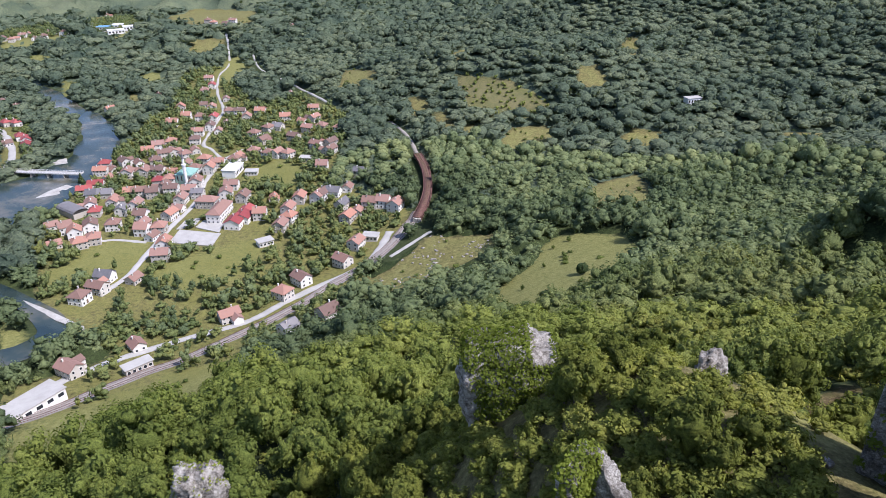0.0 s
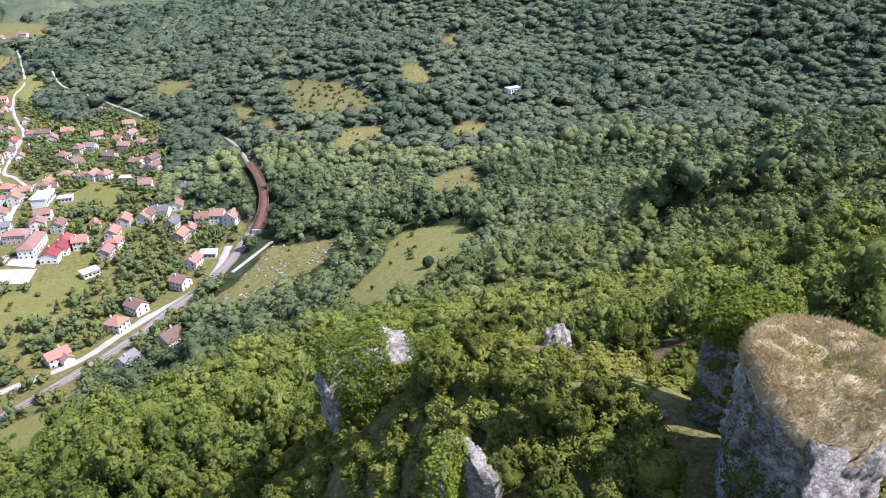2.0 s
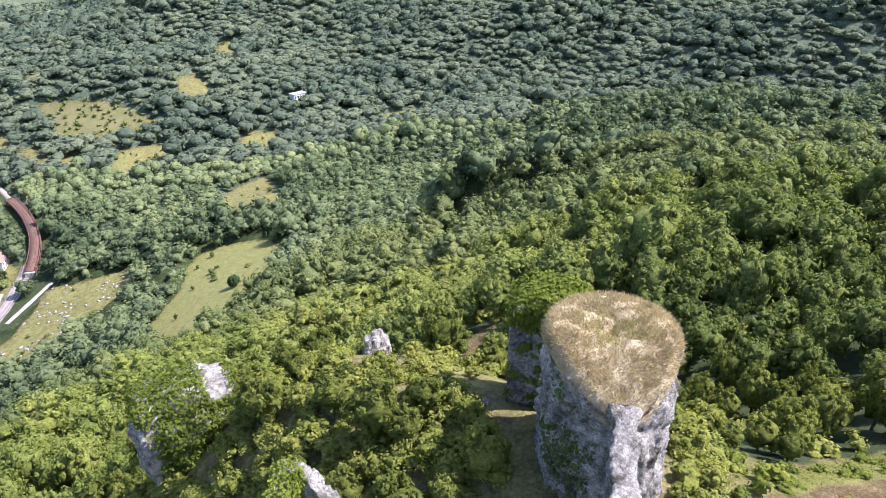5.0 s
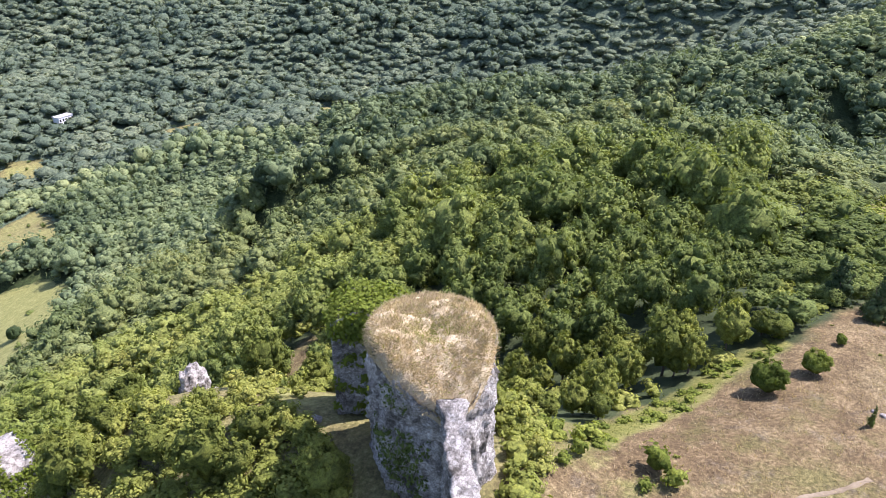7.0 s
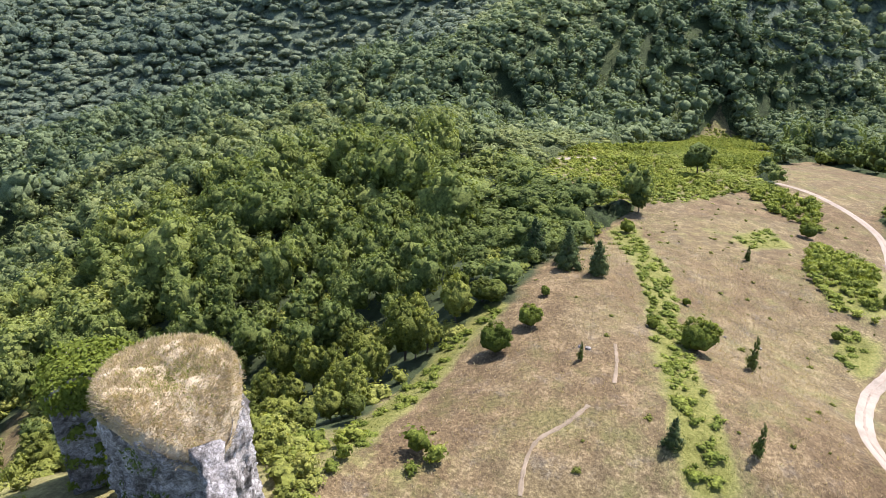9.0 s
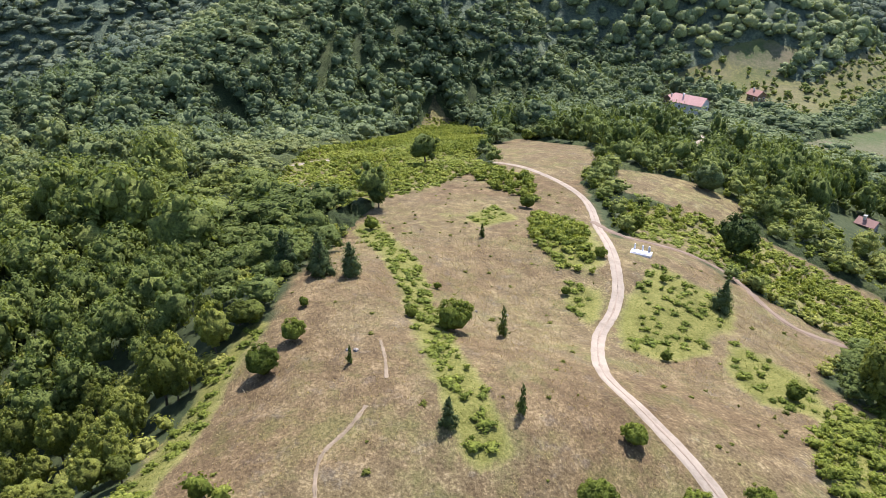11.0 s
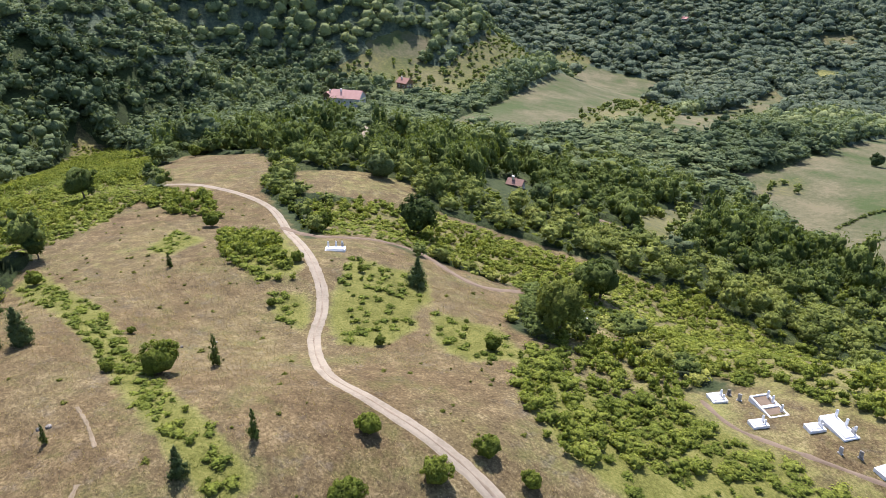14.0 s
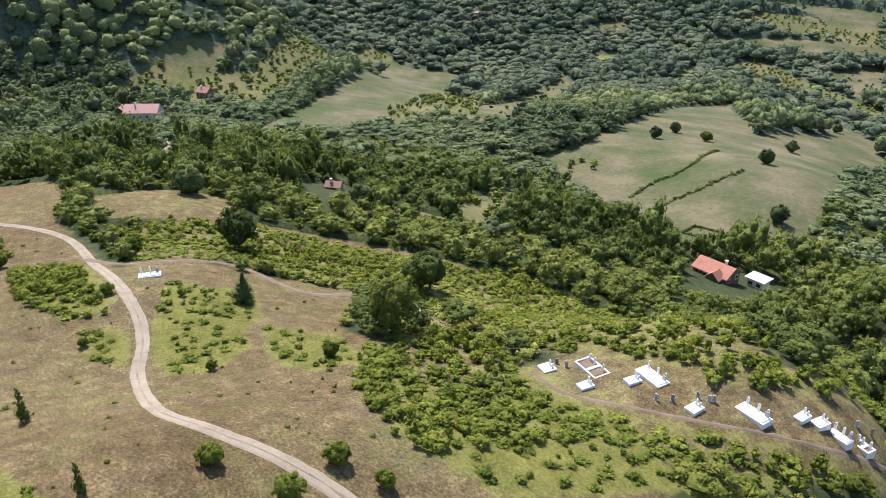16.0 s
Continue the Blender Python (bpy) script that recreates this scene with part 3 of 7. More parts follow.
SCRUB = (
    ((142.5, 27.7), (200.2, 23.6), (312.9, 6.2), (420.7, -33.5), (372.4, -55.7), (234.1, -38.4), (158.4, -21.1), (138.1, -10.1), (125.0, 1.9), (119.3, 11.8), (122.6, 18.5)),
    ((55.0, -43.5), (59.0, -54.7), (53.2, -63.2), (41.0, -59.3), (34.9, -54.1), (16.2, -61.7), (3.6, -73.6), (2.7, -70.1), (13.0, -54.2), (23.5, -51.5), (30.4, -42.0), (38.2, -34.7), (44.2, -35.9)),
    ((83.9, -70.3), (97.3, -91.4), (87.4, -118.4), (59.9, -123.0), (15.6, -76.6), (9.5, -121.1), (5.7, -85.7), (18.5, -66.9), (28.7, -67.3), (38.2, -63.9), (46.0, -62.7), (74.7, -78.0)),
    ((133.6, -48.7), (132.9, -64.9), (127.8, -77.7), (112.7, -95.5), (91.0, -108.3), (80.9, -96.2), (83.9, -70.3), (98.5, -55.5), (107.1, -41.3)),
    ((119.8, -27.5), (118.2, -33.8), (94.3, -32.5), (86.2, -29.6), (89.3, -24.3), (106.6, -23.6)),
    ((116.9, -27.0), (112.2, -37.4), (90.9, -32.0), (88.7, -26.8), (96.7, -24.7)),
    ((49.8, -38.0), (52.7, -46.1), (37.2, -59.9), (32.7, -54.9), (34.0, -34.6)),
    ((174.9, -23.5), (149.5, -33.8), (130.4, -30.3), (136.6, -24.6), (149.5, -19.6)),
    ((31.2, 21.6), (39.0, 24.1), (38.6, 17.0), (34.7, 15.4), (31.0, 18.9)),
    ((33.3, 15.1), (38.7, 13.6), (37.9, 10.8), (36.0, 10.4), (32.2, 14.0)),
    ((34.5, 20.4), (39.2, 18.5), (36.7, 15.6), (32.8, 17.8), (30.1, 19.7)),
)
TOWN = (
    ((-237.8, 359.2), (-268.2, 424.3), (-284.4, 481.1), (-296.6, 576.5), (-298.2, 669.4), (-299.5, 770.1), (-329.2, 922.3), (-284.9, 948.0), (-203.1, 757.9), (-151.3, 779.7), (-98.5, 705.8), (-83.5, 582.3), (-93.2, 515.4), (-26.1, 485.2), (-22.6, 448.7), (-46.1, 384.1), (-88.6, 335.5), (-152.1, 290.4), (-198.4, 317.3)),
    ((-475.8, 751.8), (-408.4, 691.1), (-357.5, 591.5), (-379.0, 576.9)),
    ((-691.4, 1413.5), (-568.2, 1401.5), (-447.0, 1112.1), (-539.0, 1143.8)),
    ((-731.8, 1215.7), (-682.4, 1306.5), (-578.8, 1133.7), (-661.9, 1091.8)),
    ((-202.3, 262.4), (-151.2, 302.3), (-84.2, 345.1), (-49.7, 385.1), (-41.1, 367.0), (-65.2, 310.7), (-114.4, 257.3), (-180.9, 227.3)),
)
ORCHARD = (
    ((457.1, -184.3), (465.9, -229.2), (432.8, -276.3), (647.9, -571.7), (605.9, -585.8), (345.2, -217.3), (390.9, -204.5)),
    ((302.5, -281.3), (441.8, -491.6), (384.0, -478.8), (264.1, -318.7), (263.3, -252.5)),
    ((139.7, -152.2), (172.8, -232.0), (140.2, -218.4), (114.7, -151.9), (115.0, -139.1)),
    ((182.9, -282.0), (175.5, -312.4), (158.1, -288.3), (167.8, -269.0)),
    ((10.7, 752.7), (67.7, 723.2), (116.3, 658.9), (62.5, 651.1), (26.0, 672.7)),
    ((366.1, -973.9), (184.7, -974.3), (200.8, -1033.2), (351.8, -1029.5)),
    ((320.2, -838.0), (109.8, -658.8), (125.9, -733.4), (283.1, -859.8)),
)
HILLTOP = (((0.0, 0.0), (47.5, 21.2), (50.5, 12.6), (51.9, 3.6), (51.7, -5.4), (50.0, -14.3), (46.7, -22.8), (42.1, -30.6), (36.1, -37.4), (29.1, -43.1), (21.2, -47.5), (12.6, -50.5)),)
DIRT_TRACK = ((170.4, -28.5), (161.1, -35.2), (134.9, -41.3), (109.3, -37.0), (86.6, -32.4), (77.5, -29.2), (69.0, -24.5), (55.8, -20.7), (48.1, -21.7), (41.1, -23.9), (36.8, -25.1), (33.0, -25.8), (28.5, -26.5))
BROWN_TRACK = ((117.4, -38.1), (105.6, -40.7), (102.0, -50.3), (96.3, -55.2), (84.6, -55.8), (80.5, -59.2), (83.6, -69.0))
GRAVE_PATH = ((38.3, -57.4), (33.0, -55.8), (27.0, -57.6), (19.9, -60.4), (14.6, -63.6), (8.9, -68.1), (3.7, -74.6))
HIDDEN_LANE = ((182.2, 25.0), (188.3, 14.0), (194.2, 5.7))
HOUSE_LANE = ((287.7, -137.3), (261.9, -126.0), (225.2, -109.1))
FIELD_LANE = ((135.8, -128.8), (127.0, -133.6), (112.6, -136.3))
MAIN_STREET = ((-200.5, 362.9), (-194.7, 385.6), (-193.8, 416.3), (-192.4, 455.6), (-188.6, 501.1), (-193.1, 546.2), (-191.0, 589.9), (-179.9, 615.6))
NORTH_STREET = ((-191.0, 589.9), (-210.3, 622.5), (-222.9, 638.7), (-229.2, 693.7), (-235.8, 753.4), (-262.5, 826.7), (-283.2, 908.7), (-284.6, 961.3), (-307.4, 1048.5), (-322.8, 1097.3))
SIDE_STREET = ((-200.1, 433.1), (-224.9, 437.7), (-236.5, 433.5))
HIGHWAY = ((-192.1, 245.2), (-184.7, 258.1), (-170.7, 282.3), (-142.2, 309.5), (-109.4, 330.5), (-86.8, 358.7), (-69.4, 375.6), (-47.2, 395.3), (-35.5, 434.9))
RAIL_BED = ((-189.2, 225.6), (-173.2, 238.0), (-148.7, 269.8), (-126.7, 290.6), (-105.9, 317.6), (-84.2, 345.1), (-65.5, 372.6), (-47.0, 393.0), (-30.9, 422.6), (-17.0, 459.8))
RAIL_FAR = ((-21.2, 572.4), (-31.9, 622.8), (-50.1, 666.7))
FAR_ROAD = ((-121.1, 744.2), (-154.7, 800.0), (-195.0, 871.6), (-238.5, 940.6), (-261.9, 1004.5))
EDGE_ROAD = ((-693.0, 1147.2), (-596.4, 1170.2), (-457.6, 1141.3), (-296.7, 1132.1))
LEFT_ROAD = ((-373.7, 550.4), (-374.2, 576.9), (-392.4, 621.4), (-433.8, 680.9), (-459.0, 700.7))
SPUR_LANE = ((-33.2, 399.0), (-19.4, 414.0), (-7.8, 426.2))
RIVER_BEND = ((-511.4, 878.9, 14), (-466.2, 836.8, 19), (-413.5, 774.4, 22), (-361.5, 719.7, 26), (-327.4, 653.9, 34), (-312.7, 590.8, 43), (-319.3, 543.8, 66), (-331.1, 514.1, 79), (-348.5, 476.7, 96))
RIVER_NEAR = ((-286.3, 372.5, 14), (-245.1, 352.6, 13), (-214.4, 329.7, 14), (-205.7, 314.9, 16), (-210.0, 297.2, 17), (-219.1, 287.8, 17), (-232.6, 282.5, 17))
HOUSES_RIVERSIDE = ((-353.5, 745.1, 1), (-290.2, 580.9, 3), (-278.3, 569.6, 0), (-261.4, 557.2, 1), (-285.9, 562.9, 0), (-274.1, 548.2, 0), (-276.3, 531.9, 3), (-279.9, 519.9, 3), (-270.2, 512.8, 2), (-261.4, 513.8, 2), (-263.0, 491.5, 0), (-254.1, 478.8, 3), (-275.3, 456.2, 0), (-262.1, 449.5, 1), (-258.6, 426.1, 0), (-241.7, 426.0, 0), (-235.3, 432.9, 0), (-246.1, 453.0, 1), (-231.4, 455.7, 0), (-252.0, 442.0, 1))
HOUSES_CENTRE = ((-265.3, 614.9, 0), (-247.9, 605.9, 0), (-262.4, 584.6, 0), (-248.9, 587.5, 0), (-240.9, 607.8, 0), (-248.3, 559.6, 1), (-237.9, 563.5, 0), (-226.0, 563.4, 0), (-221.1, 542.1, 0), (-229.5, 540.0, 3), (-242.1, 515.9, 0), (-235.5, 515.8, 0), (-220.6, 527.5, 0), (-213.1, 522.6, 0), (-224.4, 513.3, 1), (-229.1, 491.1, 0), (-235.4, 480.6, 2), (-248.3, 496.8, 0), (-260.6, 627.8, 1), (-252.2, 638.1, 0), (-274.7, 584.7, 0), (-259.3, 563.8, 0))
HOUSES_STREET = ((-207.2, 564.2, 0), (-205.5, 586.2, 0), (-194.5, 561.9, 1), (-190.9, 576.1, 0), (-178.4, 582.1, 0), (-197.5, 535.6, 1), (-189.2, 512.6, 2), (-198.7, 501.6, 0), (-195.9, 486.4, 0), (-197.2, 472.0, 0), (-217.0, 470.2, 1), (-210.3, 454.5, 0), (-197.0, 450.6, 0), (-185.1, 425.5, 0), (-181.3, 408.2, 1), (-198.2, 438.7, 0), (-207.1, 446.1, 1), (-219.8, 581.5, 0), (-197.7, 518.8, 1), (-165.9, 524.8, 0), (-166.2, 509.1, 1))
HOUSES_NORTH = ((-281.1, 754.0, 1), (-246.8, 751.4, 0), (-234.5, 714.9, 3), (-249.0, 716.5, 0), (-229.5, 685.2, 0), (-236.0, 666.4, 0), (-231.0, 641.3, 0), (-217.9, 672.1, 0), (-222.8, 615.1, 0), (-227.1, 601.0, 0), (-271.6, 698.9, 1), (-216.6, 695.9, 0), (-223.6, 733.3, 0), (-211.5, 732.3, 0), (-198.8, 709.2, 1), (-241.9, 789.7, 0), (-275.2, 850.0, 3), (-288.3, 883.6, 0), (-327.0, 814.6, 0), (-275.8, 822.6, 0), (-264.2, 720.4, 1), (-261.2, 769.2, 0))
HOUSES_GARDEN = ((-168.4, 788.9, 0), (-132.4, 722.1, 0), (-189.3, 728.8, 1), (-157.8, 701.1, 1), (-126.8, 690.1, 0), (-137.8, 685.3, 0), (-167.9, 668.6, 0), (-159.2, 671.7, 2), (-177.9, 652.6, 0), (-164.0, 629.3, 0), (-114.2, 658.6, 0), (-96.3, 646.4, 0), (-110.3, 600.1, 0), (-98.2, 603.0, 0), (-95.7, 581.9, 0), (-165.0, 598.4, 0), (-149.5, 587.3, 0), (-177.0, 586.2, 0), (-142.6, 587.2, 0), (-132.1, 583.6, 0), (-114.7, 570.3, 5), (-97.1, 545.2, 1), (-136.4, 632.7, 0), (-127.3, 656.1, 0))
HOUSES_EAST = ((-64.7, 528.4, 2), (-71.8, 504.5, 0), (-81.7, 497.9, 2), (-89.8, 494.4, 0), (-126.6, 497.3, 0), (-106.3, 491.7, 0), (-92.5, 489.6, 1), (-131.3, 470.3, 1), (-112.1, 476.8, 0), (-108.9, 464.0, 0), (-113.0, 451.7, 0), (-119.1, 429.1, 5), (-72.8, 476.7, 2), (-60.6, 465.9, 0), (-66.5, 456.7, 0), (-52.1, 475.3, 1), (-42.6, 474.2, 1), (-33.3, 467.4, 1), (-56.5, 418.3, 0), (-47.6, 427.4, 5), (-151.2, 501.7, 0), (-156.3, 551.0, 5))
HOUSES_LINE = ((-62.8, 397.0, 0), (-85.1, 375.7, 0), (-93.1, 359.6, 0), (-61.3, 325.4, 4), (-117.8, 334.9, 0), (-79.3, 309.2, 2), (-156.6, 303.9, 0), (-177.3, 277.2, 0), (-205.1, 379.8, 2), (-187.4, 378.9, 0), (-207.0, 351.1, 0), (-202.7, 364.3, 0))
HOUSES_FAR = ((-404.1, 658.5, 3), (-383.1, 629.8, 3), (-432.0, 703.7, 3), (-442.4, 703.8, 3), (-392.0, 647.0, 3), (-406.6, 640.5, 0), (-654.1, 1111.2, 0), (-622.8, 1118.1, 0), (-659.6, 1154.0, 0), (-592.3, 1149.1, 0), (-609.3, 1122.6, 0), (-331.5, 1134.2, 0), (-326.0, 1154.0, 0), (-353.2, 1143.4, 0), (-224.3, 1117.7, 0), (-626.6, 1390.0, 0), (-465.9, 769.6, 0), (-485.3, 780.4, 0), (-675.1, 1125.5, 0), (-655.7, 1130.3, 0), (-663.6, 1178.5, 0), (-601.8, 1094.1, 0), (-635.8, 1187.0, 0), (-576.0, 1295.2, 5), (-575.4, 1330.1, 0), (-494.3, 1187.3, 5), (-367.9, 1163.8, 0), (-339.7, 1125.8, 5))
SINGLE_A = ((76.1, 4.6, 4.4, 2), (79.9, 8.6, 4.8, 2), (104.1, 11.6, 6.5, 1), (79.0, 12.7, 5.9, 2), (121.8, 1.3, 4.6, 1), (63.0, -6.5, 4.5, 0), (63.5, -11.9, 3.9, 3), (54.5, 12.0, 3.9, 0), (59.8, 9.7, 3.0, 0), (53.3, 3.9, 2.0, 3), (67.2, 9.3, 1.4, 0), (45.1, -10.2, 3.1, 3), (43.3, -4.0, 2.7, 2), (43.4, -19.3, 2.6, 0), (37.7, -27.7, 2.7, 0), (36.9, -22.1, 3.0, 0), (102.7, -15.3, 2.6, 3), (92.2, -31.7, 2.3, 0), (78.9, -44.8, 4.7, 2), (64.1, -30.8, 1.6, 0), (57.3, -42.5, 2.4, 0), (84.8, -38.7, 1.5, 0), (81.3, -23.6, 1.6, 0), (109.8, 2.6, 2.9, 0))
SINGLE_B = ((59.2, -54.8, 10.8, 1), (65.3, -2.2, 1.6, 0), (77.2, -5.9, 1.2, 0), (37.0, -14.2, 3.5, 0), (168.9, -10.2, 8.2, 1), (233.1, -50.0, 5.3, 0), (125.5, -27.4, 3.5, 0), (112.2, -44.1, 4.7, 0), (112.1, -64.6, 9.1, 1), (138.7, -85.4, 6.8, 1), (152.7, -76.9, 8.4, 1), (146.2, -128.4, 14.7, 1), (85.2, -89.2, 8.3, 1), (181.8, -215.7, 16.2, 1), (33.6, -29.2, 2.2, 0), (141.0, -120.6, 15.7, 1), (99.9, -127.7, 8.0, 4), (170.9, -199.6, 19.6, 1))
SINGLE_C = ((84.1, -85.5, 9.3, 1), (203.8, -259.1, 21.2, 1), (98.3, -328.4, 20.4, 1), (119.6, -443.7, 23.4, 1), (153.5, -396.1, 8.3, 0), (174.8, -374.4, 9.1, 1), (178.1, -407.9, 8.7, 1), (113.3, -223.4, 11.8, 0), (70.9, -264.8, 14.9, 1), (344.5, -507.9, 18.8, 4), (442.3, -267.3, 11.6, 1), (128.8, -583.5, 9.2, 1), (76.7, 8.1, 4.9, 2), (66.2, 296.4, 7.8, 1), (41.9, 244.9, 9.1, 1))
SINGLE_D = ((-105.8, 779.9, 8.3, 1), (-97.6, 309.3, 13.7, 2), (-136.4, 490.5, 17.0, 2), (-150.3, 592.9, 13.6, 2), (-176.9, 374.9, 10.5, 1), (-67.2, 411.8, 15.7, 2), (-70.8, 342.1, 11.8, 1), (-293.8, 543.5, 14.8, 2), (-278.3, 597.6, 18.2, 2), (-291.1, 604.8, 14.8, 2))
SCHOOL = (-162.0, 476.0)
SCHOOL_WING = (-176.6, 494.4)
RED_HALLS = ((-146.9, 458.7), (-142.9, 467.1), (-142.3, 478.1))
MOSQUE = (-208.1, 547.3)
WHITE_HALL = (-173.1, 556.4)
ARCH_HALL = (-271.8, 481.2)
STATION = (-146.6, 280.7)
WAREHOUSE = (-179.2, 243.8)
FACTORIES = ((-538.5, 1178.5), (-522.1, 1196.4), (-487.3, 1156.0), (-499.3, 1126.4))
COURTS = (((-185.5, 468.9), (-174.8, 473.7), (-176.1, 458.2), (-187.0, 453.6)), ((-174.3, 456.3), (-172.0, 468.8), (-156.0, 463.7), (-155.2, 447.7)), ((-184.4, 432.1), (-184.3, 452.7), (-153.5, 445.9), (-154.2, 426.6)))
BARS = (((-315.8, 511.6), (-312.6, 525.5), (-304.6, 540.0), (-293.9, 533.7), (-302.4, 518.4)), ((-343.7, 595.6), (-334.6, 603.9), (-327.1, 590.1), (-336.2, 586.3)), ((-239.9, 350.9), (-222.3, 341.3), (-192.1, 322.7), (-190.9, 319.0), (-209.9, 328.6), (-234.1, 345.9)))
ROAD_BRIDGE = ((-400.2, 565.8), (-298.0, 555.0))
RAIL_BRIDGE = ((-17.3, 445.0, -37.0), (-13.0, 461.7, -34.5), (-10.6, 486.6, -33.0), (-12.0, 515.4, -32.0), (-15.6, 539.6, -31.5), (-20.8, 561.5, -31.5))
CORNER = (23.56, 20.4)
STUB = ((23.84, 20.64, 139.38), (22.22, 18.92, 139.22), (20.7, 17.24, 139.01), (19.34, 15.81, 138.75), (17.9, 14.29, 138.48))
IVY_WALL = ((26.52, 34.2, 138.93), (27.57, 33.24, 139.75), (28.5, 31.92, 140.08), (28.74, 30.53, 139.61))
POINTED_WALL = ((7.19, 30.57, 132.7), (8.4, 32.22, 133.27), (9.41, 32.52, 132.98), (10.21, 31.56, 131.92), (11.13, 30.52, 131.2))
WEST_RUIN = (6.46, 54.11, 126.45)
MID_ROCK = (26.08, 56.26, 122.31)
SOUTH_ROCK = (-23.46, 51.76, 113.36)
RUBBLE_STONES = ((17.2, 29.0, 0.6), (18.1, 29.3, 0.5), (16.7, 28.9, 0.4), (23.4, 33.0, 0.5), (18.7, 29.3, 0.35), (72.7, -14.0, 0.25), (55.8, 3.5, 0.3), (56.0, 4.2, 0.25), (69.8, -4.4, 0.2), (71.8, -10.1, 0.25))
FARMHOUSE = (359.8, -164.2)
FARM_BARN = (409.8, -175.3)
FAR_COTTAGE = (408.0, -227.4)
RED_HOUSE = (63.5, -187.3)
WHITE_SHED = (53.7, -194.9)
HILL_VILLA = (240.8, 674.6)
RUINED_HUT = (167.3, -132.5)
LONE_COTTAGE = (640.8, -775.6)
HEDGE = (87.0, -235.1)
FARM_TURN, RED_TURN, GRAVE_TURN = 42.0, 171, 161
TRAILS = (((35.1, 5.7), (38.0, 5.9), (40.6, 5.5), (43.1, 3.8), (46.0, 2.4)), ((50.0, 0.7), (54.3, 0.8), (58.0, 1.2)))
GRAVES = ((94.7, -38.9, 3.8, 1), (37.6, -59.1, 2.0, 0), (33.4, -62.3, 4.6, 2), (31.9, -58.3, 1.5, 0), (28.2, -62.3, 1.5, 0), (26.8, -64.2, 4.6, 1), (20.7, -61.8, 1.6, 0), (15.8, -65.5, 4.2, 1), (12.0, -69.7, 1.3, 0), (10.4, -70.9, 1.6, 0), (8.4, -71.4, 3.0, 1), (6.3, -73.6, 2.6, 2), (70.5, -69.8, 2.2, 0))
LONE_STONES = ((21.3, -63.9), (24.6, -60.8), (23.1, -61.7), (20.1, -64.2), (19.7, -64.4), (36.2, -61.1), (37.6, -61.2), (7.7, -76.3), (6.3, -77.7))

# ---- ground: one sheet to the horizon ----
YARD = (tuple((16 + 27 * math.cos(radians(t)), 41 + 27 * math.sin(radians(t))) for t in range(0, 360, 15)),)
OPEN_ALL = DRY + HILLTOP + CLEARINGS + GLADES
GREEN_ALL = MEADOWS + FIELDS + HERBS


def soft_inside(polys, x, y):
    """Share of the neighbourhood that lies in the outlines."""
    s = 0.006 * np.hypot(x, y) + 0.5
    total = np.zeros(np.shape(x))
    for dx, dy in ((0, 0), (1, 0), (-1, 0), (0, 1), (0, -1), (0.7, 0.7), (-0.7, 0.7), (0.7, -0.7), (-0.7, -0.7)):
        total += any_inside(polys, x + s * dx, y + s * dy)
    return total / 9


def build_ground():
    a = np.radians(np.concatenate([np.arange(50, -180, -0.55), np.arange(-180, -310, -6.0)]))
    r = np.concatenate([[0.0], np.geomspace(6, 4600, 280)])
    rr, aa = np.meshgrid(r, a, indexing="ij")
    x, y = -np.sin(aa) * rr, np.cos(aa) * rr
    z = height(x, y)
    near = rr < 2300
    dry, green = np.zeros(x.shape), np.zeros(x.shape)
    dry[near] = soft_inside(OPEN_ALL, x[near], y[near])
    green[near] = soft_inside(GREEN_ALL, x[near], y[near])
    town = np.zeros(x.shape)
    town[near] = soft_inside(TOWN + ORCHARD, x[near], y[near])
    field, herb = np.zeros(x.shape), np.zeros(x.shape)
    field[near] = soft_inside(FIELDS, x[near], y[near])
    herb[near] = soft_inside(HERBS, x[near], y[near])
    clear, orchard, yard = np.zeros(x.shape), np.zeros(x.shape), np.zeros(x.shape)
    clear[near] = soft_inside(CLEARINGS + GLADES, x[near], y[near])
    orchard[near] = soft_inside(ORCHARD, x[near], y[near])
    yard[near] = soft_inside(YARD, x[near], y[near])
    scrub = np.zeros(x.shape)
    scrub[near] = soft_inside(SCRUB, x[near], y[near])
    herb = np.clip(herb + 0.36 * town + 0.3 * scrub, 0, 1)
    green = np.clip(green + 0.6 * town + 0.4 * scrub + np.where(rr < 200, 0.25, 0.62) * clear + 0.4 * yard, 0, 1)
    dry = np.clip(dry + 0.8 * town + 0.75 * yard + 0.8 * scrub, 0, 1)
    field = np.clip(field + 0.7 * orchard + 0.75 * clear * ((rr > 200) & (np.degrees(aa) < -100)), 0, 1)
    n, k = x.shape
    i = np.arange(n * k).reshape(n, k)
    j = np.roll(i, -1, 1)
    q = np.stack([i[:-1], i[1:], j[1:], j[:-1]], -1).reshape(-1, 4)
    me = mesh_np("ground", np.stack([x, y, z], -1), quads=q, mat=M_GROUND, smooth=True, open=dry.ravel(), green=green.ravel(), field=field.ravel(), herb=herb.ravel())
    tagged(new("ground", me), "hilly ground of woodland floor, dry grass and green meadow", "ground", kind="structure")


build_ground()


def smooth_line(points, step):
    """Even steps along a curve through the points; extra columns are carried along."""
    p = np.asarray(points, float)
    q = []
    for i in range(len(p) - 1):
        a, b, c, d = p[max(i - 1, 0)], p[i], p[i + 1], p[min(i + 2, len(p) - 1)]
        n = max(2, int(np.hypot(*(c - b)[:2]) / step))
        for t in np.arange(n) / n:
            q.append(0.5 * (2 * b + (c - a) * t + (2 * a - 5 * b + 4 * c - d) * t * t + (3 * b - a - 3 * c + d) * t ** 3))
    q.append(p[-1])
    return np.array(q)


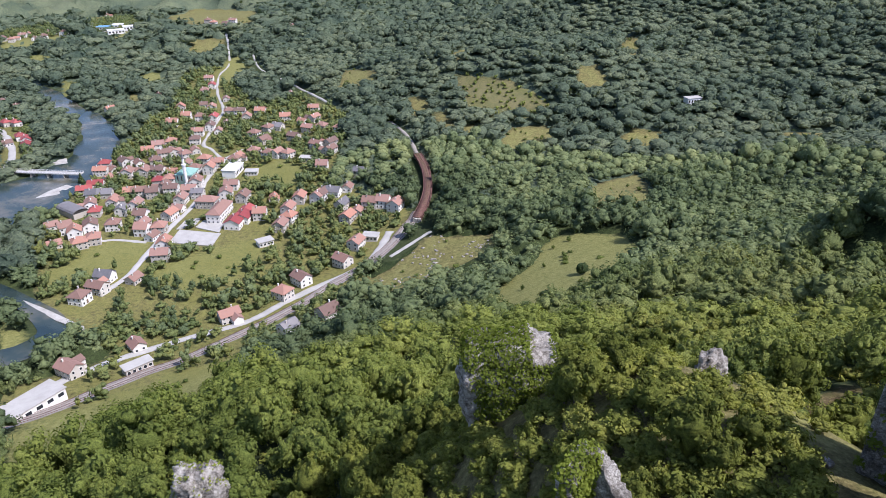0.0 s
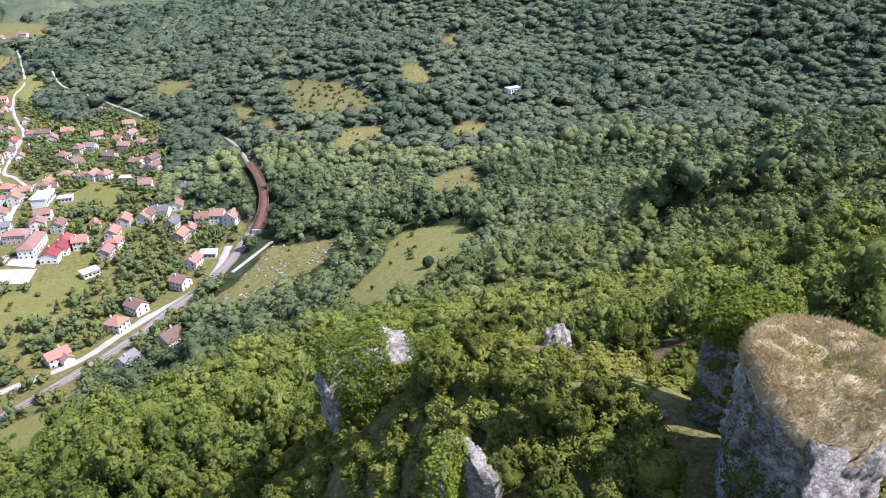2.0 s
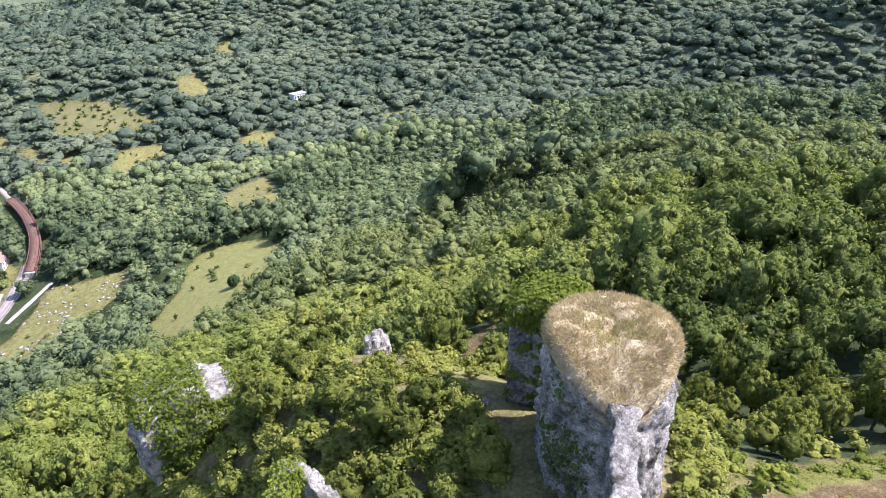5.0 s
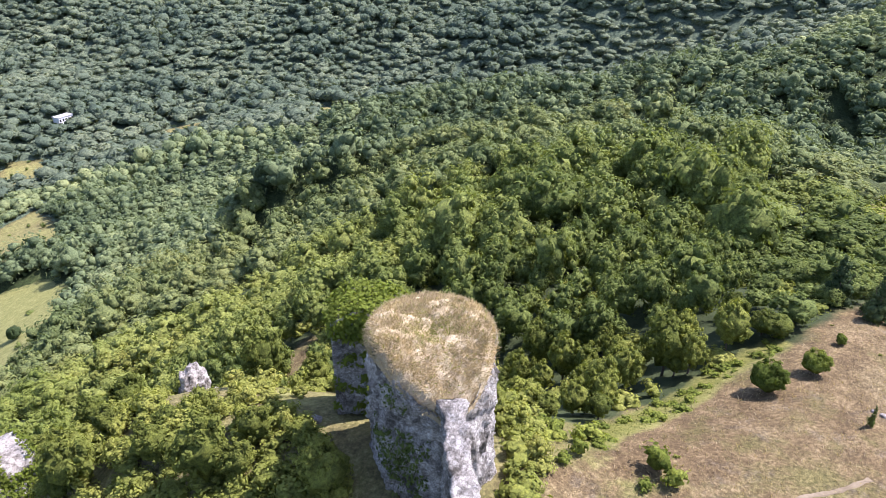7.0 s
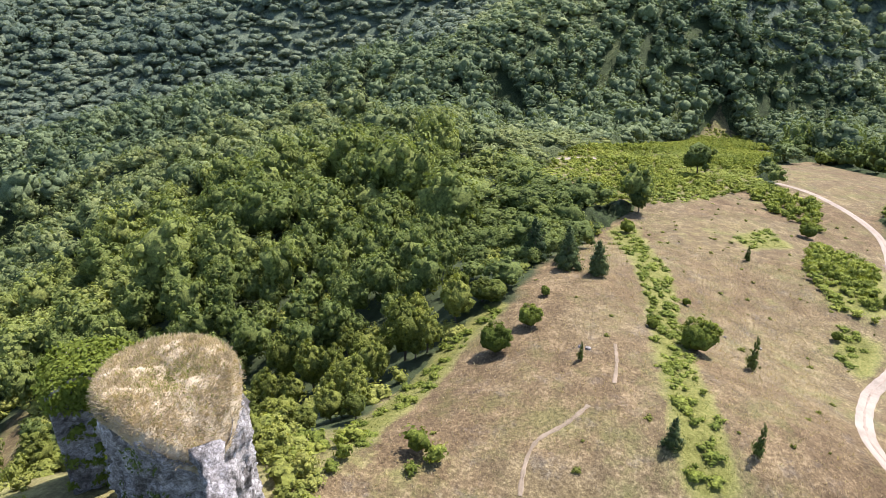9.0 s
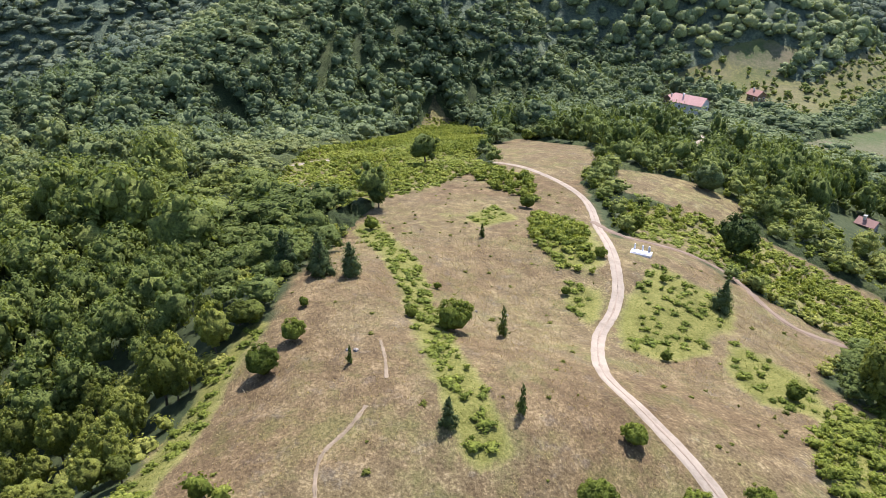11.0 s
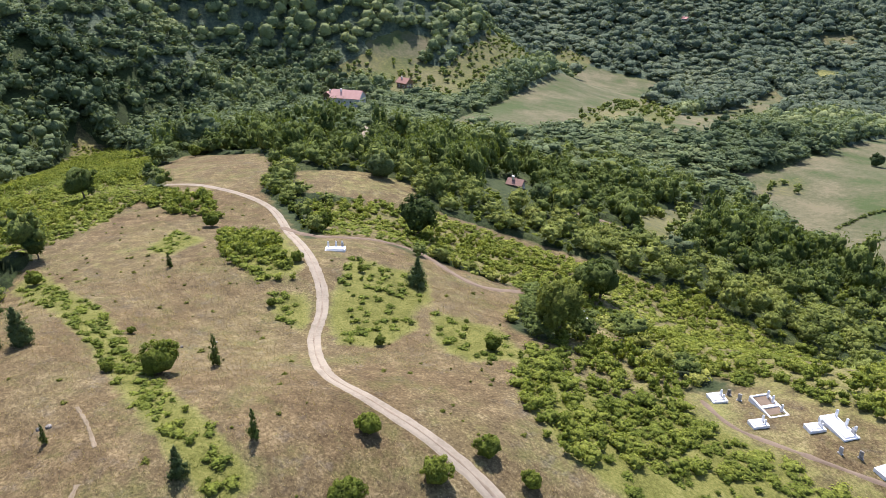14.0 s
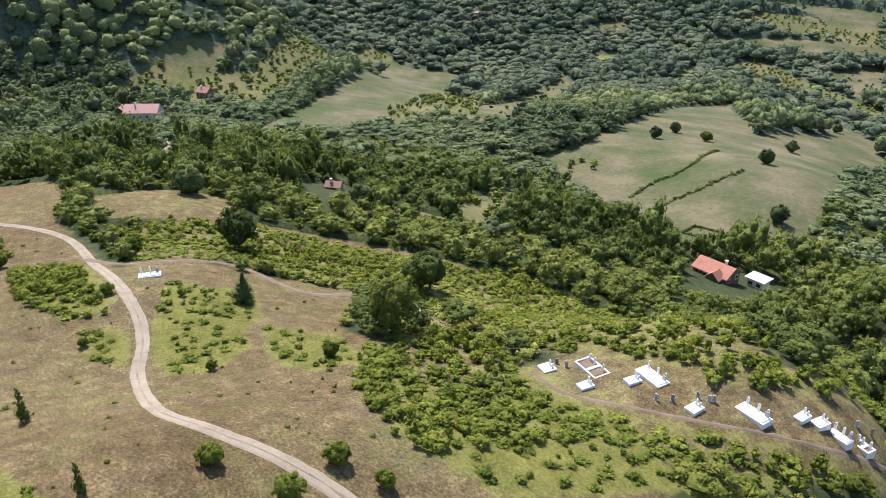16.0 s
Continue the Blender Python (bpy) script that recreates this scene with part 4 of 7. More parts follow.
def ribbon(name, points, width, mat, label, category, lift=0.12, step=2.0, across=5, wobble=0.15, crown=0.0, thick=0.5):
    """A road or strip that lies on the ground, with a thickness."""
    q = smooth_line(points, step)
    d = np.gradient(q[:, :2], axis=0)
    d /= np.linalg.norm(d, axis=1)[:, None] + 1e-9
    side = np.stack([-d[:, 1], d[:, 0]], 1)
    rng = np.random.default_rng(len(name) * 7 + len(points))
    w = (q[:, 2] if q.shape[1] > 2 else np.full(len(q), float(width))) * (1 + wobble * np.sin(np.arange(len(q)) * step * 0.9 + 2 * np.sin(np.arange(len(q)) * step * 0.37)) * 0.6)
    u = np.linspace(-0.5, 0.5, across) + rng.normal(0, 0.22 * wobble, (len(q), 1)) * np.array([-1, 1])[(np.arange(across) >= across // 2).astype(int)]
    x = q[:, 0, None] + side[:, 0, None] * u * w[:, None]
    y = q[:, 1, None] + side[:, 1, None] * u * w[:, None]
    z = height(x, y) + lift + crown * (1 - (2 * u) ** 2) - (lift + 0.15) * (np.abs(np.linspace(-0.5, 0.5, across)) > 0.49)
    n = len(q)
    top = np.stack([x, y, z], -1)
    low = top.copy()
    low[..., 2] -= thick
    v = np.concatenate([top.reshape(-1, 3), low.reshape(-1, 3)])
    i = np.arange(n * across).reshape(n, across)
    faces = [np.stack([i[:-1, :-1], i[1:, :-1], i[1:, 1:], i[:-1, 1:]], -1).reshape(-1, 4)]
    k = n * across
    for e in (0, across - 1):
        faces.append(np.stack([i[:-1, e], i[1:, e], i[1:, e] + k, i[:-1, e] + k], -1))
    ob = new(name, mesh_np(name, v, quads=np.concatenate(faces), mat=mat))
    return tagged(ob, label, category, kind="structure")


def build_river(name, points, label):
    q = smooth_line(points, 8.0)
    d = np.gradient(q[:, :2], axis=0)
    d /= np.linalg.norm(d, axis=1)[:, None]
    side = np.stack([-d[:, 1], d[:, 0]], 1)
    u = np.linspace(-0.5, 0.5, 7)
    edge = 1 + 0.12 * np.sin(np.arange(len(q)) * 0.9)[:, None] * np.abs(u) * 2
    x = q[:, 0, None] + side[:, 0, None] * u * q[:, 2, None] * edge
    y = q[:, 1, None] + side[:, 1, None] * u * q[:, 2, None] * edge
    n = len(q)
    i = np.arange(n * 7).reshape(n, 7)
    f = np.stack([i[:-1, :-1], i[1:, :-1], i[1:, 1:], i[:-1, 1:]], -1).reshape(-1, 4)
    z = height(x, y) + 0.35
    me = mesh_np(name, np.stack([x, y, z], -1), quads=f, mat=M_WATER)
    tagged(new(name, me), label, "river", kind="structure")
    return q


river_a = build_river("water", RIVER_BEND, "blue-green river with shallow pale rapids beside the town")
river_b = build_river("water", RIVER_NEAR, "dark blue-green river bend between wooded banks")

ribbon("road", DIRT_TRACK, 1.95, M_TRACK, "pale rutted gravel track winding over the dry hilltop", "track", 0.07, 0.7, 9, 0.07, 0, 0.4)
ribbon("track_crown", DIRT_TRACK, 0.36, M_RUT_EARTH, "darker grassy crown between the wheel ruts", "track crown", 0.095, 0.7, 5, 0.5, 0, 0.3)
ribbon("road", BROWN_TRACK, 1.7, M_EARTH, "brown earth track along the scrubby hillside", "track", 0.14, 1.0, 7, 0.3)
for trail in TRAILS:
    ribbon("path", trail, 0.42, M_TRAIL, "faint pale footpath worn into the dry grass", "path", 0.05, 0.4, 7, 0.35)
ribbon("road", GRAVE_PATH, 0.9, M_EARTH, "worn earth path beside the white graves", "path", 0.06, 1.0, 5, 0.3)
ribbon("road", HIDDEN_LANE, 2.4, M_TRACK, "pale lane between shrubs on the ridge", "track", 0.25, 2.0, 5, 0.2)
ribbon("road", HOUSE_LANE, 3.5, M_TRACK, "pale gravel drive below the farmhouse", "track", 0.3, 2.0, 5, 0.2)
ribbon("road", FIELD_LANE, 2.4, M_EARTH, "brown lane between orchard and woods", "track", 0.3, 2.0, 5, 0.2)
ribbon("road", MAIN_STREET, 5.0, M_ASPHALT, "pale sunlit main street through the town", "road", 0.25, 5.0)
ribbon("road", NORTH_STREET, 3.6, M_CONCRETE, "narrow pale street climbing through the town", "road", 0.25, 5.0)
ribbon("road", SIDE_STREET, 3.6, M_CONCRETE, "pale side street between gardens", "road", 0.3, 5.0)
ribbon("road", HIGHWAY, 6.5, M_CONCRETE, "pale concrete road beside the railway", "road", 0.3, 5.0)
ribbon("road", FAR_ROAD, 3.2, M_CONCRETE, "pale road on the far wooded slope", "road", 0.8, 5.0)
ribbon("road", EDGE_ROAD, 6.0, M_CONCRETE, "pale road across the far valley floor", "road", 0.8, 8.0)
ribbon("road", LEFT_ROAD, 7.5, M_CONCRETE, "wide pale street on the far river bank", "road", 0.4, 6.0)
ribbon("road", SPUR_LANE, 3.5, M_CONCRETE, "short concrete lane beside the railway", "road", 0.4, 4.0)
ribbon("railway_bed", RAIL_BED, 9.5, M_BALLAST, "grey ballast railway bed with several tracks", "railway", 0.45, 4.0, 5, 0.05)
ribbon("railway_bed", RAIL_FAR, 4.0, M_BALLAST, "grey ballast railway bed in a wooded cutting", "railway", 0.7, 4.0)


# ---- woods ----
def leaf_cards(rng, centres, radii, count, size, squash=0.5, out=1.25, middle=None):
    """Leaf clumps: small kite-shaped blades over the lobes of a crown. Returns (count, 4, 3)."""
    pick = rng.choice(len(centres), count, p=radii ** 2 / (radii ** 2).sum())
    d = rng.normal(size=(count, 3))
    d[:, 2] += 0.35
    if middle is not None:
        away = centres[pick] - middle
        d += 1.3 * away / (np.linalg.norm(away, axis=1)[:, None] + 1e-6)
    d /= np.linalg.norm(d, axis=1)[:, None]
    p = centres[pick] + d * (radii[pick] * rng.uniform(0.66, 1.15, count))[:, None]
    nrm = d * out + rng.normal(0, 0.38, (count, 3)) + (0, 0, 0.25)
    nrm /= np.linalg.norm(nrm, axis=1)[:, None]
    u = np.cross(nrm, rng.normal(size=(count, 3)))
    u /= np.linalg.norm(u, axis=1)[:, None]
    v = np.cross(nrm, u)
    s = (size * rng.uniform(0.6, 1.4, count))[:, None]
    sag = nrm * s * 0.22
    return np.stack([p - u * s - sag, p - v * s * squash, p + u * s - sag, p + v * s * squash], 1)


def puff(rng, lobes=7):
    """A lumpy mound of foliage: a ball swollen towards several sides."""
    v, f = ball(2, rng, 0.05)
    v /= np.linalg.norm(v, axis=1)[:, None]
    ways = rng.normal(size=(lobes, 3)) + (0, 0, 0.5)
    ways /= np.linalg.norm(ways, axis=1)[:, None]
    swell = np.exp(-(1 - v @ ways.T) / 0.12).max(1)
    v *= (0.70 + 0.36 * swell + rng.normal(0, 0.045, len(v)))[:, None]
    return v, f


def ball(level, rng, rough):
    bm = bmesh.new()
    bmesh.ops.create_icosphere(bm, subdivisions=level, radius=1)
    v = np.array([w.co for w in bm.verts])
    f = np.array([[w.index for w in g.verts] for g in bm.faces])
    bm.free()
    v *= (1 + rough * rng.normal(0, 1, len(v)))[:, None]
    return v, f


def crown_proto(rng, lobes, cards, size, level, shape="round"):
    """A crown of unit height and about unit width: a core, many small boughs over it, and their leaf clumps."""
    if shape == "cone":
        h = np.linspace(0.08, 0.95, lobes * 4)
        a = np.arange(len(h)) * 2.4
        q = 0.24 * (1.02 - h) ** 0.8 * rng.uniform(0.4, 1.3, len(h))
        c = np.stack([np.cos(a) * q, np.sin(a) * q, h], 1)
        r = (0.16 * (1.12 - h) + 0.03) * rng.uniform(0.6, 1.5, len(h))
        core = [((0, 0, z), 0.24 * (1.05 - z)) for z in (0.2, 0.45, 0.7)]
    else:
        low, mid, half = (-0.1, 0.34, (0.47, 0.47, 0.42)) if shape == "bush" else (-0.72, 0.52, (0.46, 0.46, 0.45))
        z = 1 - (1 - low) * (np.arange(lobes) + rng.uniform(0.2, 0.8, lobes)) / lobes
        a = np.arange(lobes) * 2.39996 + rng.normal(0, 0.25, lobes)
        d = np.stack([np.cos(a) * np.sqrt(1 - z * z), np.sin(a) * np.sqrt(1 - z * z), z], 1)
        ways = rng.normal(size=(5, 3)) + (0, 0, 0.4)
        ways /= np.linalg.norm(ways, axis=1)[:, None]
        swell = 0.62 + 0.4 * np.exp(-(1 - d @ ways.T) / 0.14).max(1) + rng.normal(0, 0.08, lobes)
        c = d * (swell * 0.82)[:, None] * half + (0, 0, mid)
        r = 0.62 / math.sqrt(lobes) * rng.uniform(0.6, 1.5, lobes)
        core = [((0, 0, mid), 0.32)]
    leaf = leaf_cards(rng, c, r, cards, size, middle=(0, 0, 0.5))
    vs, fs = [], []
    n = 0
    for p, q, k in [(p, q, 2 if lobes > 40 else 1) for p, q in core] + [(p, q * 0.6, level) for p, q in zip(c, r)]:
        v, f = ball(k, rng, 0.2)
        vs.append(v * q * (1, 1, 0.85) + p)
        fs.append(f + n)
        n += len(v)
    return leaf, np.concatenate(vs), np.concatenate(fs)


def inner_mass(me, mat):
    """The triangles inside a crown take the darker leaf material with painted shadow gaps."""
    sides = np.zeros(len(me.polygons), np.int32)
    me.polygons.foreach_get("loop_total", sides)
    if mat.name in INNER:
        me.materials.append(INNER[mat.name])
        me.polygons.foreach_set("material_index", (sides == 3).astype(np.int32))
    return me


def crown_mesh(name, proto, mat):
    leaf, v, f = proto
    q = len(v) + np.arange(len(leaf) * 4).reshape(-1, 4)
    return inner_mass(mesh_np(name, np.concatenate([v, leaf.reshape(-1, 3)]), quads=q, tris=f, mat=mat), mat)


def plant_many(name, protos, places, mat, label, category):
    """Far woods: all crowns joined into one object. places: x, y, height, width, tint."""
    V, Q, T, A = [], [], [], []
    n = 0
    rng = np.random.default_rng(len(places))
    kind = rng.integers(0, len(protos), len(places))
    turn = rng.uniform(0, 6.28, len(places))
    z = height(places[:, 0], places[:, 1])
    for k, (leaf, v, f) in enumerate(protos):
        sel = np.where(kind == k)[0]
        if not len(sel):
            continue
        pts = np.concatenate([v, leaf.reshape(-1, 3)])
        c, s = np.cos(turn[sel])[:, None], np.sin(turn[sel])[:, None]
        w, h = places[sel, 3][:, None], places[sel, 2][:, None]
        x = (pts[:, 0] * c - pts[:, 1] * s) * w + places[sel, 0][:, None]
        y = (pts[:, 0] * s + pts[:, 1] * c) * w + places[sel, 1][:, None]
        zz = pts[None, :, 2] * h + z[sel][:, None]
        V.append(np.stack([x, y, zz], -1).reshape(-1, 3))
        off = n + (np.arange(len(sel)) * len(pts))[:, None, None]
        T.append((f[None] + off).reshape(-1, 3))
        Q.append((len(v) + np.arange(len(leaf) * 4).reshape(1, -1, 4) + off).reshape(-1, 4))
        A.append(np.repeat(places[sel, 4], len(pts)))
        n += len(sel) * len(pts)
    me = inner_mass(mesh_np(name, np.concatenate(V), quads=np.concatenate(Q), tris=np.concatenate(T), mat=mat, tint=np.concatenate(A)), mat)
    return tagged(new(name, me), label, category, kind="stuff")


def strew(rng, spacing, r0, r1, a0=46, a1=-178):
    """Uneven places in a ring, within a stretch of bearings."""
    g = np.arange(-r1, r1, spacing)
    x, y = [v.ravel() for v in np.meshgrid(g, g)]
    x = x + rng.uniform(-0.85, 0.85, len(x)) * spacing
    y = y + rng.uniform(-0.85, 0.85, len(y)) * spacing
    r, b = np.hypot(x, y), bearing(x, y)
    keep = (r >= r0) & (r < r1) & (b < a0) & (b > a1)
    return x[keep], y[keep]


def near_line(points, x, y, width):
    q = smooth_line([p[:2] for p in points], 3.0)
    hit = np.zeros(len(x), bool)
    lo, hi = q.min(0) - width, q.max(0) + width
    box_in = np.where((x > lo[0]) & (x < hi[0]) & (y > lo[1]) & (y < hi[1]))[0]
    if len(box_in):
        d = np.hypot(x[box_in, None] - q[None, :, 0], y[box_in, None] - q[None, :, 1]).min(1)
        hit[box_in] = d < width
    return hit


ALL_HOUSES = HOUSES_RIVERSIDE + HOUSES_CENTRE + HOUSES_STREET + HOUSES_NORTH + HOUSES_GARDEN + HOUSES_EAST + HOUSES_LINE + HOUSES_FAR
ROADS = ((DIRT_TRACK, 3.0), (BROWN_TRACK, 2.2), (GRAVE_PATH, 2.5), (HIDDEN_LANE, 3), (HOUSE_LANE, 5), (FIELD_LANE, 3), (MAIN_STREET, 9), (NORTH_STREET, 7), (SIDE_STREET, 5),
         (HIGHWAY, 6), (FAR_ROAD, 6), (EDGE_ROAD, 9), (LEFT_ROAD, 9), (SPUR_LANE, 6), (RAIL_BED, 7), (RAIL_FAR, 3), (RAIL_BRIDGE, 5))
CASTLE_CLEAR = ((26.0, 25.5, 6.0), (27.0, 33.0, 4.2), (22.5, 20.5, 2.6), (20.5, 18.0, 3.0), (6.6, 52.5, 3.4), (26.0, 55.0, 3.0), (24.8, 53.4, 3.4), (23.4, 50.4, 3.6), (21.9, 47.2, 3.2), (20.6, 44.4, 2.6), (10.0, 31.5, 2.6), (9.0, 28.0, 2.6), (-23.4, 51.0, 2.5), (-21.0, 46.0, 2.5))
# kept free of trees, but not of bushes
RUIN_CLEAR = ((25.0, 52.5, 5.0), (22.5, 47.5, 4.0), (5.2, 44.5, 4.5), (32.0, 31.0, 4.5), (30.5, 21.5, 5.0), (26.5, 18.5, 4.0), (6.2, 49.5, 4.5), (4.5, 46.0, 3.5), (3.0, 53.0, 3.5), (23.5, 37.5, 3.0), (20.0, 22.0, 3.5))
HILL_HOUSES = (FARMHOUSE, FARM_BARN, FAR_COTTAGE, RED_HOUSE, WHITE_SHED, HILL_VILLA, RUINED_HUT, LONE_COTTAGE, SCHOOL, SCHOOL_WING, MOSQUE, WHITE_HALL, ARCH_HALL, STATION, WAREHOUSE) + RED_HALLS + FACTORIES


def blocked(x, y, margin=0.0):
    """Where nothing grows: roads, water, houses, ruins."""
    hit = np.zeros(len(x), bool)
    for line, w in ROADS:
        hit |= near_line(line, x, y, w + margin)
    for line, w in ((RAIL_BRIDGE, 9), (FAR_ROAD, 7), (RAIL_FAR, 6)):
        hit |= near_line([(px * 0.982, py * 0.982) for px, py in [p[:2] for p in line]], x, y, w)
    for q in (river_a, river_b):
        for cx, cy, w in q:
            hit |= np.hypot(x - cx, y - cy) < w * 0.5 + 3
    for hx, hy, _ in ALL_HOUSES:
        hit |= np.hypot(x - hx, y - hy) < 8.5
    for hx, hy, _ in HOUSES_LINE:
        for k in (0.97, 0.945, 0.92):
            hit |= np.hypot(x - hx * k, y - hy * k) < 8
    for hx, hy in HILL_HOUSES:
        hit |= np.hypot(x - hx, y - hy) < 11
        if (hx, hy) != HILL_VILLA:
            for k in (0.97, 0.94, 0.91, 0.88):
                hit |= np.hypot(x - hx * k, y - hy * k) < (14 if (hx, hy) == FARMHOUSE else 9)
    for outline in COURTS:
        hit |= inside(outline, x, y)
    for cx, cy, r in CASTLE_CLEAR:
        hit |= np.hypot(x - cx, y - cy) < r
    for gx, gy, w, _ in GRAVES:
        hit |= np.hypot(x - gx, y - gy) < w * 0.5 + 2.5
    return hit


def patch(x, y, scale, seed=0.0):
    """Slow variation over the land, 0 to 1."""
    return 0.5 + 0.25 * (np.sin(x / scale + seed + 1.7 * np.sin(y / scale * 0.7)) + np.sin(y / scale * 1.1 + 2 * seed + 1.3 * np.sin(x / scale * 0.6)))


rng = np.random.default_rng(5)
TOWN_KINDS = [crown_proto(rng, 5, 26, 0.105, 1) for _ in range(12)]
ORCHARD_KINDS = [crown_proto(rng, 4, 20, 0.12, 1, "bush") for _ in range(8)]
BUSH_KINDS = [crown_proto(rng, 6, 62, 0.085, 1, "bush") for _ in range(8)]


def grow(spacing, r0, r1, tall, seed, a0=46, a1=-178, wide=1.0):
    """Woodland outside all open land. Returns x, y, height, width, tint."""
    g = np.random.default_rng(seed)
    x, y = strew(g, spacing, r0, r1, a0, a1)
    keep = ~any_inside(OPEN_ALL + GREEN_ALL + TOWN + SCRUB + ORCHARD, x, y)
    x, y = x[keep], y[keep]
    keep = ~blocked(x, y)
    for cx, cy, r in RUIN_CLEAR:
        keep &= np.hypot(x - cx, y - cy) > r
    x, y = x[keep], y[keep]
    keep = g.uniform(size=len(x)) < 0.84 + 0.16 * patch(x, y, 23.0)
    x, y = x[keep], y[keep]
    size = g.lognormal(0, 0.26, len(x)) * (0.82 + 0.4 * patch(x, y, 19.0, 1.0))
    # tall old stands and low young growth
    stand = np.clip((patch(x, y, 34.0, 3.0) - 0.38) / 0.24, 0, 1) if r1 > 120 else np.full(len(x), 0.6)
    # lower growth towards the farms
    h = tall * (0.8 + 0.45 * stand) * np.clip(size, 0.5, 1.7) * np.where((bearing(x, y) < -104) & (np.hypot(x, y) < 420), np.where(np.hypot(x, y) < 175, 0.46, 0.62), np.where((bearing(x, y) < -74) & (np.hypot(x, y) < 260), 0.5, 1.0))
    w = spacing * wide * 1.45 * np.clip(size, 0.72, 1.45)
    return np.stack([x, y, h, w * (1.0 + 0.12 * stand), g.uniform(0, 1, len(x)) * 0.66 + 0.34 * (1 - stand)], 1)


def hashed(ix, iy, k):
    """A fixed random number for each cell of a grid."""
    v = np.sin(ix * 127.1 + iy * 311.7 + k * 74.7) * 43758.5453
    return v - np.floor(v)


def canopy_height(x, y, cell):
    """Closed woodland from above: the highest crown over each place, and that crown's own tint."""
    cx, cy = np.floor(x / cell), np.floor(y / cell)
    top, tint = np.zeros(x.shape), np.zeros(x.shape)
    for dx in (-1, 0, 1):
        for dy in (-1, 0, 1):
            ix, iy = cx + dx, cy + dy
            px, py = (ix + 0.5 + 0.8 * (hashed(ix, iy, 1) - 0.5)) * cell, (iy + 0.5 + 0.8 * (hashed(ix, iy, 2) - 0.5)) * cell
            r = cell * (0.5 + 0.36 * hashed(ix, iy, 3))
            h = (0.62 * cell + 0.62 * cell * hashed(ix, iy, 4) ** 1.5) * (0.62 + 0.7 * patch(px, py, 26.0, 1.0)) * (0.8 + 0.4 * patch(px, py, 75.0, 4.0))
            d = np.hypot(x - px, y - py) / r
            z = h * (0.45 + 0.55 * np.sqrt(np.maximum(0, 1 - d * d))) * (d < 1.0)
            up = z > top
            top, tint = np.where(up, z, top), np.where(up, hashed(ix, iy, 5), tint)
    # smaller clumps on the crowns
    s = cell * 0.36
    cx, cy = np.floor(x / s), np.floor(y / s)
    knob = np.zeros(x.shape)
    for dx in (-1, 0, 1):
        for dy in (-1, 0, 1):
            ix, iy = cx + dx, cy + dy
            px, py = (ix + hashed(ix, iy, 6)) * s, (iy + hashed(ix, iy, 7)) * s
            knob = np.maximum(knob, (0.5 + 0.5 * hashed(ix, iy, 8)) * np.sqrt(np.maximum(0, 1 - ((x - px) ** 2 + (y - py) ** 2) / (s * 0.62) ** 2)))
    return np.maximum(top, 0.8) + 0.14 * cell * knob - 0.5, tint


def woods_mask(x, y):
    """Where closed woodland stands."""
    m = ~any_inside(OPEN_ALL + GREEN_ALL + TOWN + SCRUB + ORCHARD, x, y)
    m[m] = ~blocked(x[m], y[m])
    return m


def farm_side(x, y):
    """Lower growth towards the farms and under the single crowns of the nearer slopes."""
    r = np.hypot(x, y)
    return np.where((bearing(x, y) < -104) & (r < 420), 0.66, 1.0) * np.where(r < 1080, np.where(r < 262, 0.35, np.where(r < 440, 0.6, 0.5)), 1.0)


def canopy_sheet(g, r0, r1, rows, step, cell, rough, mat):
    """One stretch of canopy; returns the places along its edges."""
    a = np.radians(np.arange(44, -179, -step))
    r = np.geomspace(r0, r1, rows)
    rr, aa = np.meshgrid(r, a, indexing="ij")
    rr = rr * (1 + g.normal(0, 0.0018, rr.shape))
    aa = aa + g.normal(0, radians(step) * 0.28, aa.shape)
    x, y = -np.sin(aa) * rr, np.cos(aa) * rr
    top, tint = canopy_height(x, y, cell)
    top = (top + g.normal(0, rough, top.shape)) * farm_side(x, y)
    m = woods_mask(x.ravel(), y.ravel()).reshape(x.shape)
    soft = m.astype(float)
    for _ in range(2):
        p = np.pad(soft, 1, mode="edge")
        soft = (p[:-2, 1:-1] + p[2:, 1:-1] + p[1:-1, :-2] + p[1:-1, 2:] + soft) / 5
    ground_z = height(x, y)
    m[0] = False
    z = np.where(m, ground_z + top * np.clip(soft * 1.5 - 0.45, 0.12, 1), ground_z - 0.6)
    n, k = x.shape
    i = np.arange(n * k).reshape(n, k)
    keep = (m[:-1, :-1] | m[1:, :-1] | m[1:, 1:] | m[:-1, 1:]).ravel()
    q = np.stack([i[:-1, :-1], i[1:, :-1], i[1:, 1:], i[:-1, 1:]], -1).reshape(-1, 4)[keep]
    used = np.unique(q)
    new_index = np.full(n * k, -1)
    new_index[used] = np.arange(len(used))
    v = np.stack([x, y, z], -1).reshape(-1, 3)[used]
    me = mesh_np("hill_woods", v, quads=new_index[q], mat=mat, smooth=True, tint=tint.ravel()[used])
    tagged(new("hill_woods", me), "dense green deciduous woods over hills and valley sides", "woods", kind="stuff")
    edge = m & (soft < 0.93)
    return x[edge], y[edge]


